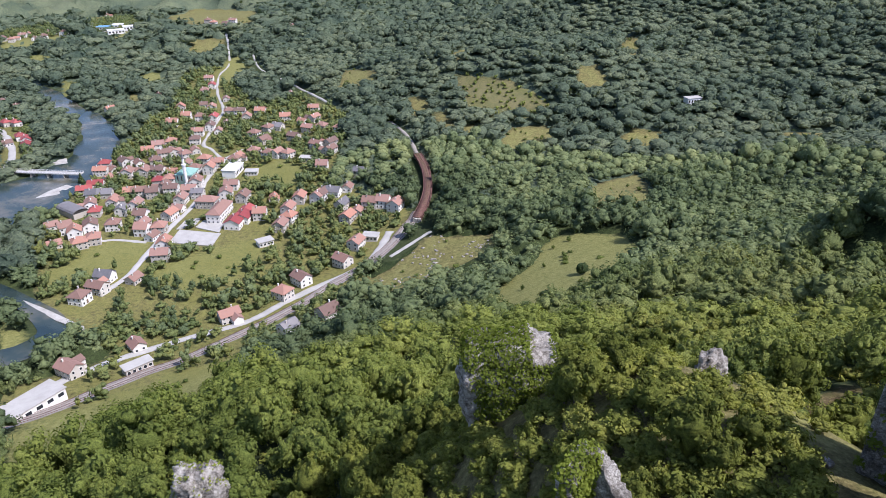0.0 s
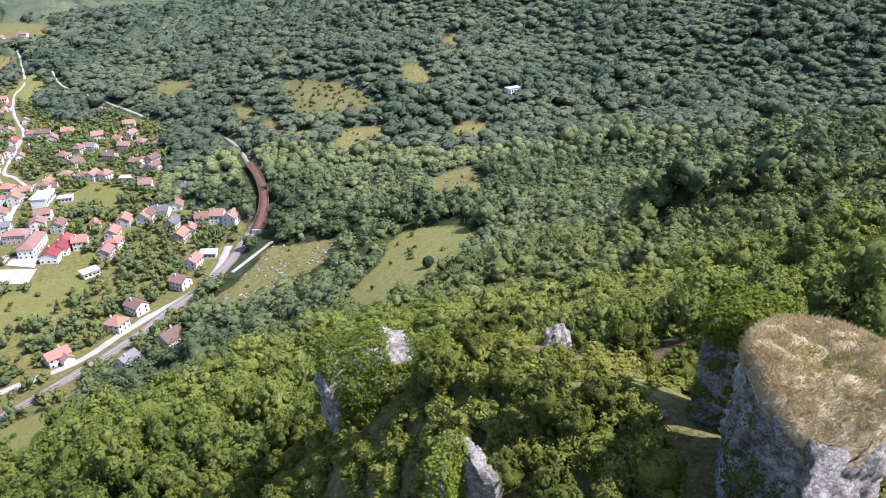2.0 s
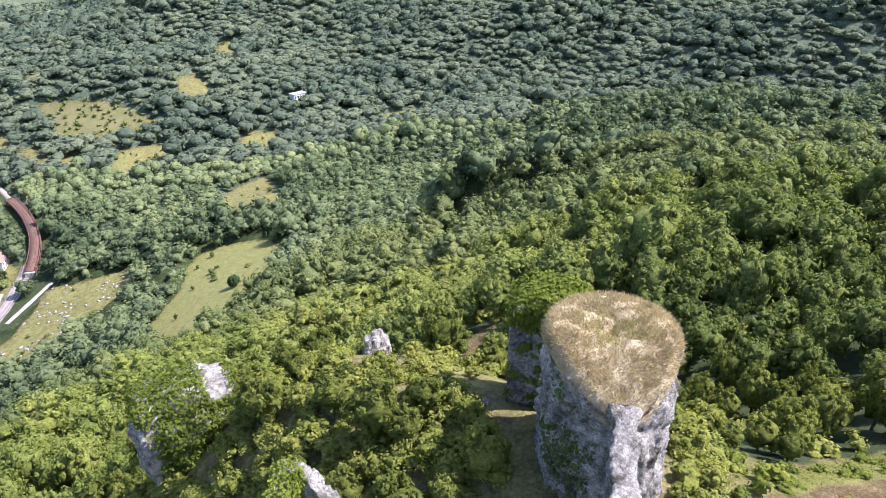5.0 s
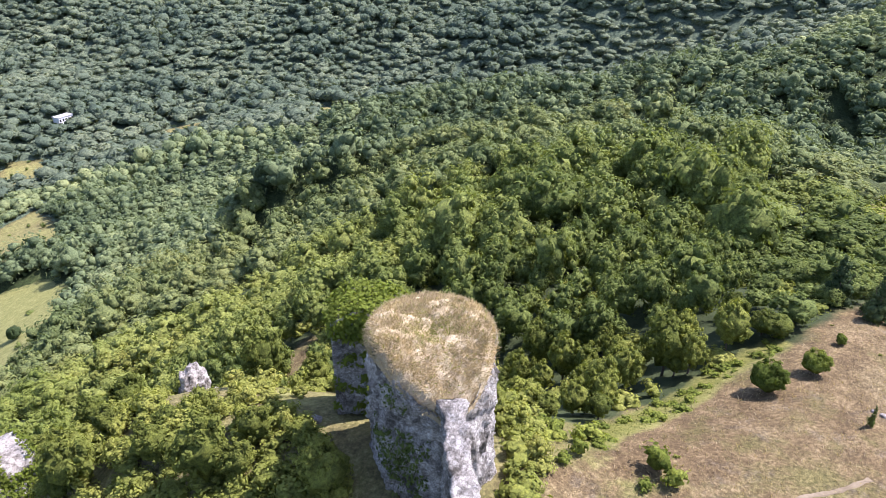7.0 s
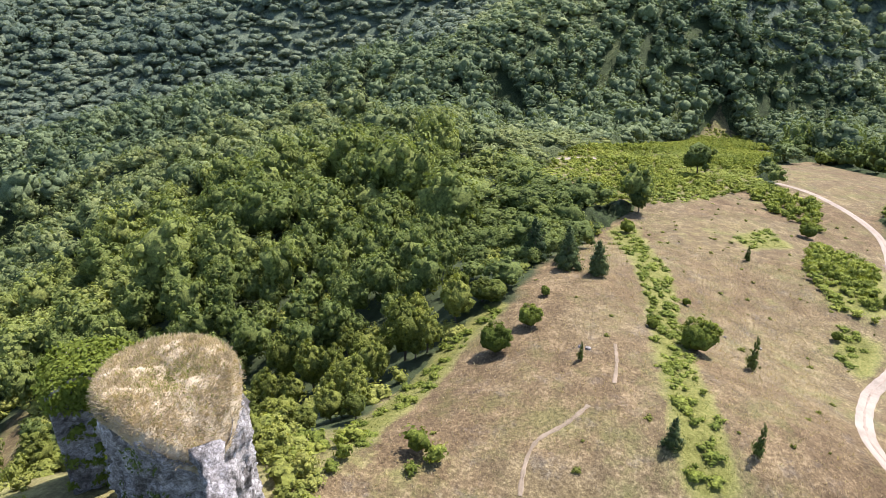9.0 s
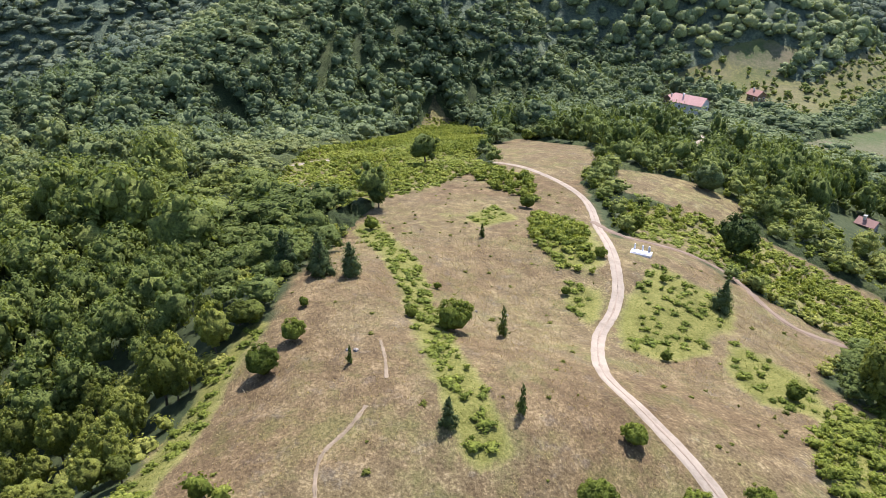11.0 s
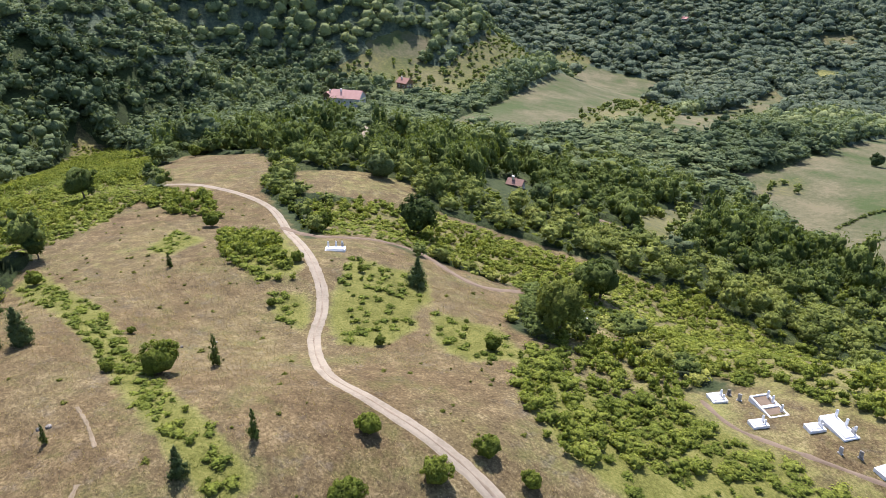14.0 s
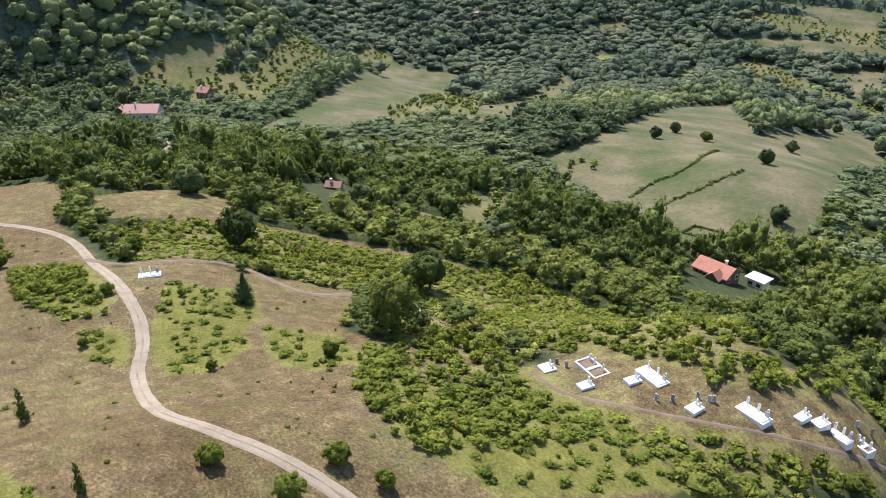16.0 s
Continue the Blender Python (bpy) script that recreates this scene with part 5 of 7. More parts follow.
def build_canopy():
    g = np.random.default_rng(77)
    # Low filler sheet under the single crowns; its dark colour paints shaded gaps.
    canopy_sheet(g, 106, 470, 150, 0.4, 6.5, 0.8, M_LEAF_GAP)
    canopy_sheet(g, 465, 1085, 210, 0.36, 6.5, 1.0, M_LEAF_HAZY)
    canopy_sheet(g, 1080, 1520, 90, 0.22, 14.0, 0.3, M_LEAF_HAZY)
    canopy_sheet(g, 1510, 4300, 90, 0.4, 26.0, 0.5, M_LEAF_HAZY)
    # leaf clumps standing out of the crowns
    c = 60000
    cr = 1080 * (1520 / 1080) ** g.uniform(0, 1, c)
    ca = np.radians(g.uniform(-179, 43, c))
    x, y = -np.sin(ca) * cr, np.cos(ca) * cr
    k = woods_mask(x, y)
    x, y, cr = x[k], y[k], cr[k]
    cell = 14.0
    top, tint = canopy_height(x, y, cell)
    e = 0.5
    sx = (canopy_height(x + e, y, cell)[0] - canopy_height(x - e, y, cell)[0]) / (2 * e)
    sy = (canopy_height(x, y + e, cell)[0] - canopy_height(x, y - e, cell)[0]) / (2 * e)
    nrm = np.stack([-np.clip(sx, -2, 2), -np.clip(sy, -2, 2), np.ones(len(x))], 1) + g.normal(0, 0.55, (len(x), 3))
    nrm /= np.linalg.norm(nrm, axis=1)[:, None]
    p = np.stack([x, y, height(x, y) + top * farm_side(x, y)], 1) + nrm * g.uniform(-0.1, 0.5, len(x))[:, None]
    u = np.cross(nrm, g.normal(size=nrm.shape))
    u /= np.linalg.norm(u, axis=1)[:, None]
    w = np.cross(nrm, u)
    s = (cr * 0.0024 * g.uniform(0.6, 1.6, len(x)) + 0.08)[:, None]
    leaf = np.stack([p - u * s, p - w * s * 0.6 + nrm * s * 0.25, p + u * s, p + w * s * 0.6 + nrm * s * 0.25], 1)
    me = mesh_np("leaf_clumps", leaf, quads=np.arange(len(leaf) * 4).reshape(-1, 4), mat=M_LEAF_HAZY, tint=np.repeat(tint, 4))
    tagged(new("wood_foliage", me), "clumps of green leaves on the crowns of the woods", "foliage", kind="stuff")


build_canopy()
SLOPE_KINDS = [crown_proto(rng, 12, 220, 0.043, 1) for _ in range(14)]
LEAFY_KINDS = [crown_proto(rng, 20, 500, 0.032, 1) for _ in range(12)]
slope = grow(6.1, 106, 265, 8.2, 26, 44, -104)
slope[:, 3] *= 0.92
close = np.hypot(slope[:, 0], slope[:, 1]) < 172
# On this side the sun is put into a lighter leaf colour.
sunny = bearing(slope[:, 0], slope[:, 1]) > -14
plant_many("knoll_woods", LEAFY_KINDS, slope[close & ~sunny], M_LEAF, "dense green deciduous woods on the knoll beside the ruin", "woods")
plant_many("young_woods", LEAFY_KINDS, slope[close & sunny], M_LEAF_SUNLIT, "green woods on the slope below the ruin, brightened as if sunlit", "woods")
slope = slope[~close]
# The shade of a slope turned from the sun is in these leaves' colour.
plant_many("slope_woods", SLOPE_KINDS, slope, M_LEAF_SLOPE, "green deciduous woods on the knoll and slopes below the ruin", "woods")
print("slope trees", len(slope))


def puff_proto(rng, cards, size, low=-0.55):
    """A whole crown as one lumpy mound with sprays of leaves: for woods farther off."""
    v, f = puff(rng)
    leaf = leaf_cards(rng, v[v[:, 2] > low] * 0.93, np.full((v[:, 2] > low).sum(), 0.16), cards, size * 2)
    f = f[v[f][:, :, 2].mean(1) > low]
    wide = np.array([rng.uniform(0.44, 0.54), rng.uniform(0.44, 0.54), 0.46])
    return leaf * wide + (0, 0, 0.54), v * wide * (0.84, 0.84, 0.88) + (0, 0, 0.54), f


HILL_KINDS = [puff_proto(rng, 46, 0.085) for _ in range(16)]
BOUGH_KINDS = [crown_proto(rng, 6, 70, 0.066, 1) for _ in range(16)]
hill = grow(6.7, 262, 780, 8.6, 27)
far_limit = lambda w: 575 + 110 * (2 * patch(w[:, 0], w[:, 1], 55.0, 5.0) - 1) + 110 * (bearing(w[:, 0], w[:, 1]) < -74)
hill = hill[np.hypot(hill[:, 0], hill[:, 1]) < far_limit(hill)]
near_hill = np.hypot(hill[:, 0], hill[:, 1]) < 520
plant_many("hill_woods", BOUGH_KINDS, hill[near_hill], M_LEAF_MID, "dense green deciduous woods on the nearer hillsides", "woods")
plant_many("hill_woods", HILL_KINDS, hill[~near_hill], M_LEAF_MID, "dense green deciduous woods on the hillsides", "woods")
FAR_KINDS = [puff_proto(rng, 22, 0.115, -0.3) for _ in range(16)]
dome = np.concatenate([grow(8.2, 440, 1100, 8.6, 28), grow(14.0, 1095, 1560, 11.5, 30, 46, -40)])
dome = dome[np.hypot(dome[:, 0], dome[:, 1]) > far_limit(dome) - 6]
dome[:, 3] *= 1.18
# The haze over these hills is only in the leaf colour.
plant_many("far_woods", FAR_KINDS, dome, M_LEAF_HAZY, "dense green woods over the far hills, tinted blue for haze", "woods")
print("hill trees", len(hill), len(dome))


def sparse(polys, spacing, r0, r1, share, seed, avoid=()):
    g = np.random.default_rng(seed)
    x, y = strew(g, spacing, r0, r1)
    keep = any_inside(polys, x, y) & (g.uniform(size=len(x)) < share * (0.4 + 1.2 * patch(x, y, 17.0, seed)))
    x, y = x[keep], y[keep]
    if avoid:
        k = ~any_inside(avoid, x, y)
        x, y = x[k], y[k]
    k = ~blocked(x, y)
    return g, x[k], y[k]


g, x, y = sparse(TOWN, 5.2, 150, 1500, 0.8, 31, MEADOWS + FIELDS + HERBS)
plant_many("garden_trees", TOWN_KINDS, np.stack([x, y, 3 + 7 * g.uniform(0, 1, len(x)) ** 1.6, 3.2 + 6 * g.uniform(0, 1, len(x)) ** 1.4, g.uniform(0, 1, len(x))], 1), M_LEAF_SLOPE, "mixed garden and orchard trees between the houses", "trees")
g, x, y = sparse(TOWN, 12.0, 150, 1500, 0.62, 36, MEADOWS + FIELDS)
plant_many("town_trees", [crown_proto(rng, 7, 70, 0.058, 1) for _ in range(10)], np.stack([x, y, g.uniform(6, 11, len(x)), g.uniform(6, 10.5, len(x)), g.uniform(0, 0.8, len(x))], 1), M_LEAF_MID, "large broad-crowned trees in the gardens of the town", "trees")
g, x, y = sparse(ORCHARD, 7.0, 150, 1200, 0.75, 32)
plant_many("orchard_trees", ORCHARD_KINDS, np.stack([x, y, g.uniform(2.5, 5, len(x)), g.uniform(2.5, 4.5, len(x)), g.uniform(0.2, 0.9, len(x))], 1), M_LEAF, "small round orchard trees on the grassy slope", "trees")
g, x, y = sparse(SCRUB, 1.5, 25, 400, 0.78, 33)
plant_many("hillside_scrub", BUSH_KINDS, np.stack([x, y, g.uniform(0.5, 1.7, len(x)) * (0.3 + 1.4 * patch(x, y, 7.0)), g.uniform(0.9, 2.5, len(x)), g.uniform(0, 1, len(x))], 1), M_LEAF_SUN, "low bright green scrub and brambles on the slope", "scrub")
g, x, y = sparse(HERBS, 1.1, 22, 140, 0.5, 35)
plant_many("low_weeds", BUSH_KINDS, np.stack([x, y, g.uniform(0.15, 0.7, len(x)), g.uniform(0.6, 1.7, len(x)), g.uniform(0, 0.8, len(x))], 1), M_LEAF_SUN, "low green weeds and seedlings on the hilltop", "weeds")
g, x, y = sparse(DRY + HILLTOP, 2.6, 24, 150, 0.2, 39, HERBS + SCRUB)
plant_many("dry_weeds", BUSH_KINDS, np.stack([x, y, g.uniform(0.1, 0.42, len(x)), g.uniform(0.25, 0.85, len(x)), g.uniform(0, 0.9, len(x))], 1), M_HERB, "small scattered weeds in the dry grass", "weeds")
g, x, y = sparse(CLEARINGS + GLADES + MEADOWS, 9.0, 120, 1200, 0.16, 34)
plant_many("meadow_bushes", BUSH_KINDS, np.stack([x, y, g.uniform(1.2, 4, len(x)), g.uniform(1.8, 5, len(x)), g.uniform(0, 1, len(x))], 1), M_LEAF, "scattered green bushes in the clearings", "bushes")


# trees and thickets round the farms
FARM_KINDS = [crown_proto(rng, 14, 300, 0.036, 1) for _ in range(12)]
farm = grow(4.9, 106, 310, 8.6, 24, -88, -179)
farm[:, 3] *= 0.66
farm[:, 2] *= 0.8 + 0.7 * patch(farm[:, 0], farm[:, 1], 15.0, 2.0)
close = np.hypot(farm[:, 0], farm[:, 1]) < 175
plant_many("thicket", FARM_KINDS, farm[close], M_LEAF, "thicket of green trees and tall shrubs below the graves", "trees")
farm = farm[~close]
plant_many("farm_trees", [crown_proto(rng, 6, 76, 0.062, 1) for _ in range(14)], farm, M_LEAF, "mixed green trees and thickets round the farms", "trees")
print("farm trees", len(farm))


g = np.random.default_rng(43)
x, y = strew(g, 3.8, 106, 205, -92, -179)
k = woods_mask(x, y)
x, y = x[k], y[k]
plant_many("farm_undergrowth", [crown_proto(rng, 6, 60, 0.06, 1, "bush") for _ in range(8)], np.stack([x, y, g.uniform(1.2, 3.4, len(x)), g.uniform(1.6, 3.3, len(x)), g.uniform(0.2, 1, len(x))], 1), M_LEAF_SUN, "bright green shrubs between the trees below the graves", "shrubs")


# scrub over the castle yard
YARD_KINDS = [crown_proto(rng, 12, 250, 0.05, 1, "bush") for _ in range(8)]
g, x, y = sparse(YARD, 1.5, 20, 80, 1.1, 37, GLADES)
k = np.hypot(x - 20, y - 22) > 4.5
x, y = x[k], y[k]
plant_many("castle_scrub", YARD_KINDS, np.stack([x, y, g.uniform(0.8, 2.9, len(x)), g.uniform(1.5, 3.2, len(x)), g.uniform(0.1, 1, len(x))], 1), M_LEAF_YARD, "bright green bushes and brambles in the castle yard", "scrub")


# ---- single trees near the ruin ----
def branch(bm, a, b, ra, rb, sides=6):
    a, b = Vector(a), Vector(b)
    q = (b - a).to_track_quat("Z", "Y")
    rings = []
    for p, r in ((a, ra), ((a + b) / 2 + Vector((0.03, 0.02, 0)), (ra + rb) / 2), (b, rb)):
        rings.append([bm.verts.new(p + q @ Vector((math.cos(t) * r, math.sin(t) * r, 0))) for t in np.arange(sides) * 6.2832 / sides])
    for s, t in zip(rings, rings[1:]):
        for i in range(sides):
            bm.faces.new((s[i], s[(i + 1) % sides], t[(i + 1) % sides], t[i]))


def trunk_mesh(rng, lean=0.03, fork=0.32, limbs=5):
    bm = bmesh.new()
    top = Vector((rng.normal(0, lean), rng.normal(0, lean), fork))
    branch(bm, (0, 0, -0.06), top, 0.028, 0.02, 7)
    for i in range(limbs):
        a = 6.28 * i / limbs + rng.uniform(-0.4, 0.4)
        e = top + Vector((math.cos(a) * 0.24, math.sin(a) * 0.24, rng.uniform(0.16, 0.4)))
        branch(bm, top - Vector((0, 0, 0.02)), e, 0.014, 0.004, 5)
    me = bpy.data.meshes.new("trunk")
    bm.to_mesh(me)
    bm.free()
    me.materials.append(M_BARK)
    return me


def tree_kind(rng, lobes, cards, size, mat, shape="round"):
    return trunk_mesh(rng), crown_mesh("crown", crown_proto(rng, lobes, cards, size, 1, shape), mat)


rng = np.random.default_rng(11)
BROAD = [tree_kind(rng, 60, 1700, 0.028, M_LEAF) for _ in range(9)]
SUNNY = [tree_kind(rng, 60, 1700, 0.028, M_LEAF_YARD) for _ in range(6)]
CONIC = [tree_kind(rng, 10, 1900, 0.022, M_LEAF_SLOPE, "cone") for _ in range(3)]
BUSHES = [tree_kind(rng, 64, 2600, 0.026, M_LEAF_SUN, "bush") for _ in range(5)]
ROUND = [tree_kind(rng, 60, 1500, 0.028, M_LEAF_SLOPE, "bush") for _ in range(3)]
SAPLINGS = [tree_kind(rng, 7, 900, 0.026, M_LEAF, "cone") for _ in range(3)]
DEAD = [tree_kind(rng, 9, 260, 0.03, M_LEAF_GREY) for _ in range(2)]


def plant(name, kinds, x, y, h, w, label, category, group=""):
    """One tree with its trunk and crown, standing on the ground."""
    i = random.randrange(len(kinds))
    root = new(name)
    root.empty_display_size = 0.2
    root.matrix_world = Matrix.LocRotScale((x, y, float(height(x, y))), Euler((0, 0, random.uniform(0, 6.28))), (w, w, h))
    for key, me in zip(("trunk", "crown"), kinds[i]):
        new(key, me).parent = root
    return tagged(root, label, category, group)


random.seed(3)
near = grow(3.7, 18, 112, 6.4, 23)
near[:, 3] *= 0.9
# undergrowth between the trees and along their edges
g = np.random.default_rng(29)
x, y = strew(g, 2.3, 20, 112)
k = ~any_inside(OPEN_ALL + TOWN + SCRUB + HERBS + ORCHARD, x, y) & (np.hypot(x - 16, y - 41) > 24)
x, y = x[k], y[k]
k = ~blocked(x, y)
x, y = x[k], y[k]
k = np.array([np.hypot(near[:, 0] - px, near[:, 1] - py).min() for px, py in zip(x, y)]) > 2.4
x, y = x[k], y[k]
print("undergrowth", len(x))
plant_many("undergrowth", BUSH_KINDS, np.stack([x, y, g.uniform(0.9, 2.6, len(x)), g.uniform(1.8, 3.4, len(x)), g.uniform(0, 1, len(x))], 1), M_LEAF_YARD, "bright green shrubs between and before the trees", "shrubs")
near = near[np.argsort(np.hypot(near[:, 0], near[:, 1]))]
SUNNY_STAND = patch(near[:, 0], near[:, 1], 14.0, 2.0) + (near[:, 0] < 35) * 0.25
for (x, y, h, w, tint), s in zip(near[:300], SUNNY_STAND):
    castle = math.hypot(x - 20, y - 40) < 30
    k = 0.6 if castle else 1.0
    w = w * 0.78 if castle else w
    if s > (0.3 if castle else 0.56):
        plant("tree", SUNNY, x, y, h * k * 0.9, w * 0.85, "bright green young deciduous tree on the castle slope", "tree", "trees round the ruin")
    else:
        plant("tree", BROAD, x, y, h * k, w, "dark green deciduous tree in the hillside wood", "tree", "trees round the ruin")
LEAFY = [crown_proto(np.random.default_rng(40 + i), 22, 460, 0.033, 1) for i in range(8)]
if len(near) > 300:
    rest = near[300:]
    # Same side again: sunlight comes from the lighter leaf colour.
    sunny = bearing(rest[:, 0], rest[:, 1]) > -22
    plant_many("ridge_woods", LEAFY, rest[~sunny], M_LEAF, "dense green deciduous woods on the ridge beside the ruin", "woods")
    plant_many("young_woods", LEAFY, rest[sunny], M_LEAF_SUNLIT, "yellowish green woods below the ruin, brightened as if sunlit", "woods")
print("near trees", len(near))
for x, y, h, kind in SINGLE_A + SINGLE_B + SINGLE_C + SINGLE_D:
    h = min(h, 9.0)
    if kind == 0:
        plant("bush", BUSHES, x, y, h * 1.05, h * 1.05, "green rounded bush on the grassy slope", "bush", "bushes on the hill")
    elif kind == 1:
        k = 0.72 if math.hypot(x, y) < 75 else 1.0
        plant("tree", SUNNY if math.hypot(x, y) < 95 else BROAD if math.hypot(x, y) < 170 else ROUND, x, y, h * 1.1 * k, h * 1.05 * k, "green broad-crowned deciduous tree standing in grass", "tree", "trees on the hill")
    elif kind == 2:
        plant("conical_tree", CONIC, x, y, h * 1.05, h * 0.85, "dark green narrow conical tree", "tree", "conical trees")
    elif kind == 3:
        plant("sapling", SAPLINGS, x, y, h, h * 0.5, "thin green sapling in dry grass", "sapling", "saplings on the hill")
    else:
        plant("bare_tree", DEAD, x, y, h * 1.1, h * 1.1, "sparse grey-green half-bare tree", "tree", "half-bare trees")

# ---- town ----
def gable_roof(L, W, H, rise, over=0.5, thick=0.22, hip=0.0):
    """Two or four slopes with a thickness, ridge along x."""
    bm = bmesh.new()
    x, y, r = L / 2 + over, W / 2 + over, max(L / 2 + over - hip, 0.2)
    drop = rise * over / (W / 2)
    for dz in (0.0, thick):
        z0, z1 = H - drop + dz, H + rise + dz
        a = [bm.verts.new(p) for p in ((-x, -y, z0), (x, -y, z0), (x, y, z0), (-x, y, z0), (-r, 0, z1), (r, 0, z1))]
        for f in ((0, 1, 5, 4), (2, 3, 4, 5), (1, 2, 5), (3, 0, 4)):
            if len(f) == 3 and hip == 0:
                continue
            bm.faces.new([a[i] for i in f])
    bm.verts.ensure_lookup_table()
    v = bm.verts
    for i, j in ((0, 1), (1, 2), (2, 3), (3, 0)) if hip else ((0, 1), (2, 3), (1, 5), (5, 2), (3, 4), (4, 0)):
        bm.faces.new((v[i], v[j], v[j + 6], v[i + 6]))
    bmesh.ops.recalc_face_normals(bm, faces=bm.faces[:])
    return bm


def wall_block(L, W, H, rise, hip=0.0):
    bm = bmesh.new()
    x, y = L / 2, W / 2
    a = [bm.verts.new(p) for p in ((-x, -y, -2.5), (x, -y, -2.5), (x, y, -2.5), (-x, y, -2.5), (-x, -y, H), (x, -y, H), (x, y, H), (-x, y, H))]
    for f in ((0, 1, 5, 4), (1, 2, 6, 5), (2, 3, 7, 6), (3, 0, 4, 7)):
        bm.faces.new([a[i] for i in f])
    if hip:
        bm.faces.new(a[4:])
    else:
        p, q = bm.verts.new((-x, 0, H + rise)), bm.verts.new((x, 0, H + rise))
        for f in ((a[4], a[5], q, p), (a[6], a[7], p, q), (a[5], a[6], q), (a[7], a[4], p)):
            bm.faces.new(f)
    return bm


def window(parent, x, y, z, turn, w=1.1, h=1.3):
    """A framed window: four bars round a sunken pane."""
    m = pose(x, y, z, 0, 0, turn)
    bm = bmesh.new()
    for r in ((-w / 2 - 0.1, -w / 2, -h / 2, h / 2), (w / 2, w / 2 + 0.1, -h / 2, h / 2), (-w / 2 - 0.1, w / 2 + 0.1, -h / 2 - 0.12, -h / 2), (-w / 2 - 0.1, w / 2 + 0.1, h / 2, h / 2 + 0.1)):
        box(bm, r[0], r[1], -0.12, 0.06, r[2], r[3], m)
    n = len(bm.faces)
    box(bm, -w / 2, w / 2, -0.05, 0.02, -h / 2, h / 2, m)
    bm.faces.ensure_lookup_table()
    for f in bm.faces[n:]:
        f.material_index = 1
    ob = part("window", bm, M_WHITE, parent)
    ob.data.materials.append(M_GLASS)
    return ob


def house(L, W, H, rise, roof, wall, hip=0.0, floors=2, gaps=(4, 2), wing=None, porch=False, name="house"):
    """A house with walls, roof, chimney, door and windows on all sides."""
    root = new(name)
    root.empty_display_size = 0.5
    part("wall", wall_block(L, W, H, rise, hip), wall, root)
    part("roof", gable_roof(L, W, H, rise, 0.55, 0.22, hip), roof, root)
    bm = box(bmesh.new(), L * 0.2 - 0.35, L * 0.2 + 0.35, W * 0.12 - 0.3, W * 0.12 + 0.3, H + rise * 0.5, H + rise + 0.9)
    box(bm, L * 0.2 - 0.45, L * 0.2 + 0.45, W * 0.12 - 0.4, W * 0.12 + 0.4, H + rise + 0.9, H + rise + 1.05)
    part("chimney", bm, M_PLASTER, root)
    for k in range(floors):
        z = 1.5 + 2.75 * k
        if z + 0.8 > H:
            break
        for i in range(gaps[0]):
            x = L * ((i + 0.5) / gaps[0] - 0.5)
            window(root, x, W / 2 + 0.02, z, 180)
            if not (k == 0 and i == gaps[0] // 2):
                window(root, x, -W / 2 - 0.02, z, 0)
        for i in range(gaps[1]):
            y = W * ((i + 0.5) / gaps[1] - 0.5)
            window(root, L / 2 + 0.02, y, z, 90)
            window(root, -L / 2 - 0.02, y, z, -90)
    x = L * ((gaps[0] // 2 + 0.5) / gaps[0] - 0.5)
    bm = boxes((x - 0.55, x + 0.55, -W / 2 - 0.08, -W / 2 + 0.05, 0, 2.1), (x - 0.68, x - 0.55, -W / 2 - 0.12, -W / 2 + 0.05, 0, 2.2), (x + 0.55, x + 0.68, -W / 2 - 0.12, -W / 2 + 0.05, 0, 2.2), (x - 0.68, x + 0.68, -W / 2 - 0.12, -W / 2 + 0.05, 2.2, 2.32))
    part("door", bm, M_WOOD, root)
    if wing:
        l, w, h, r = wing
        bm = wall_block(l, w, h, r)
        bmesh.ops.transform(bm, matrix=pose(L * 0.22, -W / 2 - l / 2 + 0.6, 0, 0, 0, 90), verts=bm.verts)
        part("wing_wall", bm, wall, root)
        bm = gable_roof(l, w, h, r, 0.4)
        bmesh.ops.transform(bm, matrix=pose(L * 0.22, -W / 2 - l / 2 + 0.6, 0, 0, 0, 90), verts=bm.verts)
        part("wing_roof", bm, roof, root)
    if porch:
        bm = boxes((-L / 2, L / 2, -W / 2 - 1.7, -W / 2, 2.55, 2.72), (-L / 2, L / 2, -W / 2 - 1.7, -W / 2 - 1.62, 2.72, 3.6))
        for i in range(3):
            px = L * (i / 2 - 0.5) * 0.96
            box(bm, px - 0.12, px + 0.12, -W / 2 - 1.65, -W / 2 - 1.41, -0.5, 2.55)
        part("balcony", bm, M_CONCRETE, root)
    return root


def flat_house(L, W, H, wall, roof, gaps=4, name="flat_roofed_building"):
    root = new(name)
    part("wall", boxes((-L / 2, L / 2, -W / 2, W / 2, -2.5, H)), wall, root)
    part("roof", bevelled(boxes((-L / 2 - 0.6, L / 2 + 0.6, -W / 2 - 0.6, W / 2 + 0.6, H, H + 0.35)), 0.06), roof, root)
    for i in range(gaps):
        x = L * ((i + 0.5) / gaps - 0.5)
        window(root, x, -W / 2 - 0.02, H * 0.55, 0, L / gaps * 0.55, H * 0.4)
        window(root, x, W / 2 + 0.02, H * 0.55, 180, L / gaps * 0.55, H * 0.4)
    return root


STREET_LINES = [smooth_line([p[:2] for p in l], 6.0) for l in (MAIN_STREET, NORTH_STREET, SIDE_STREET, HIGHWAY, LEFT_ROAD, EDGE_ROAD)]


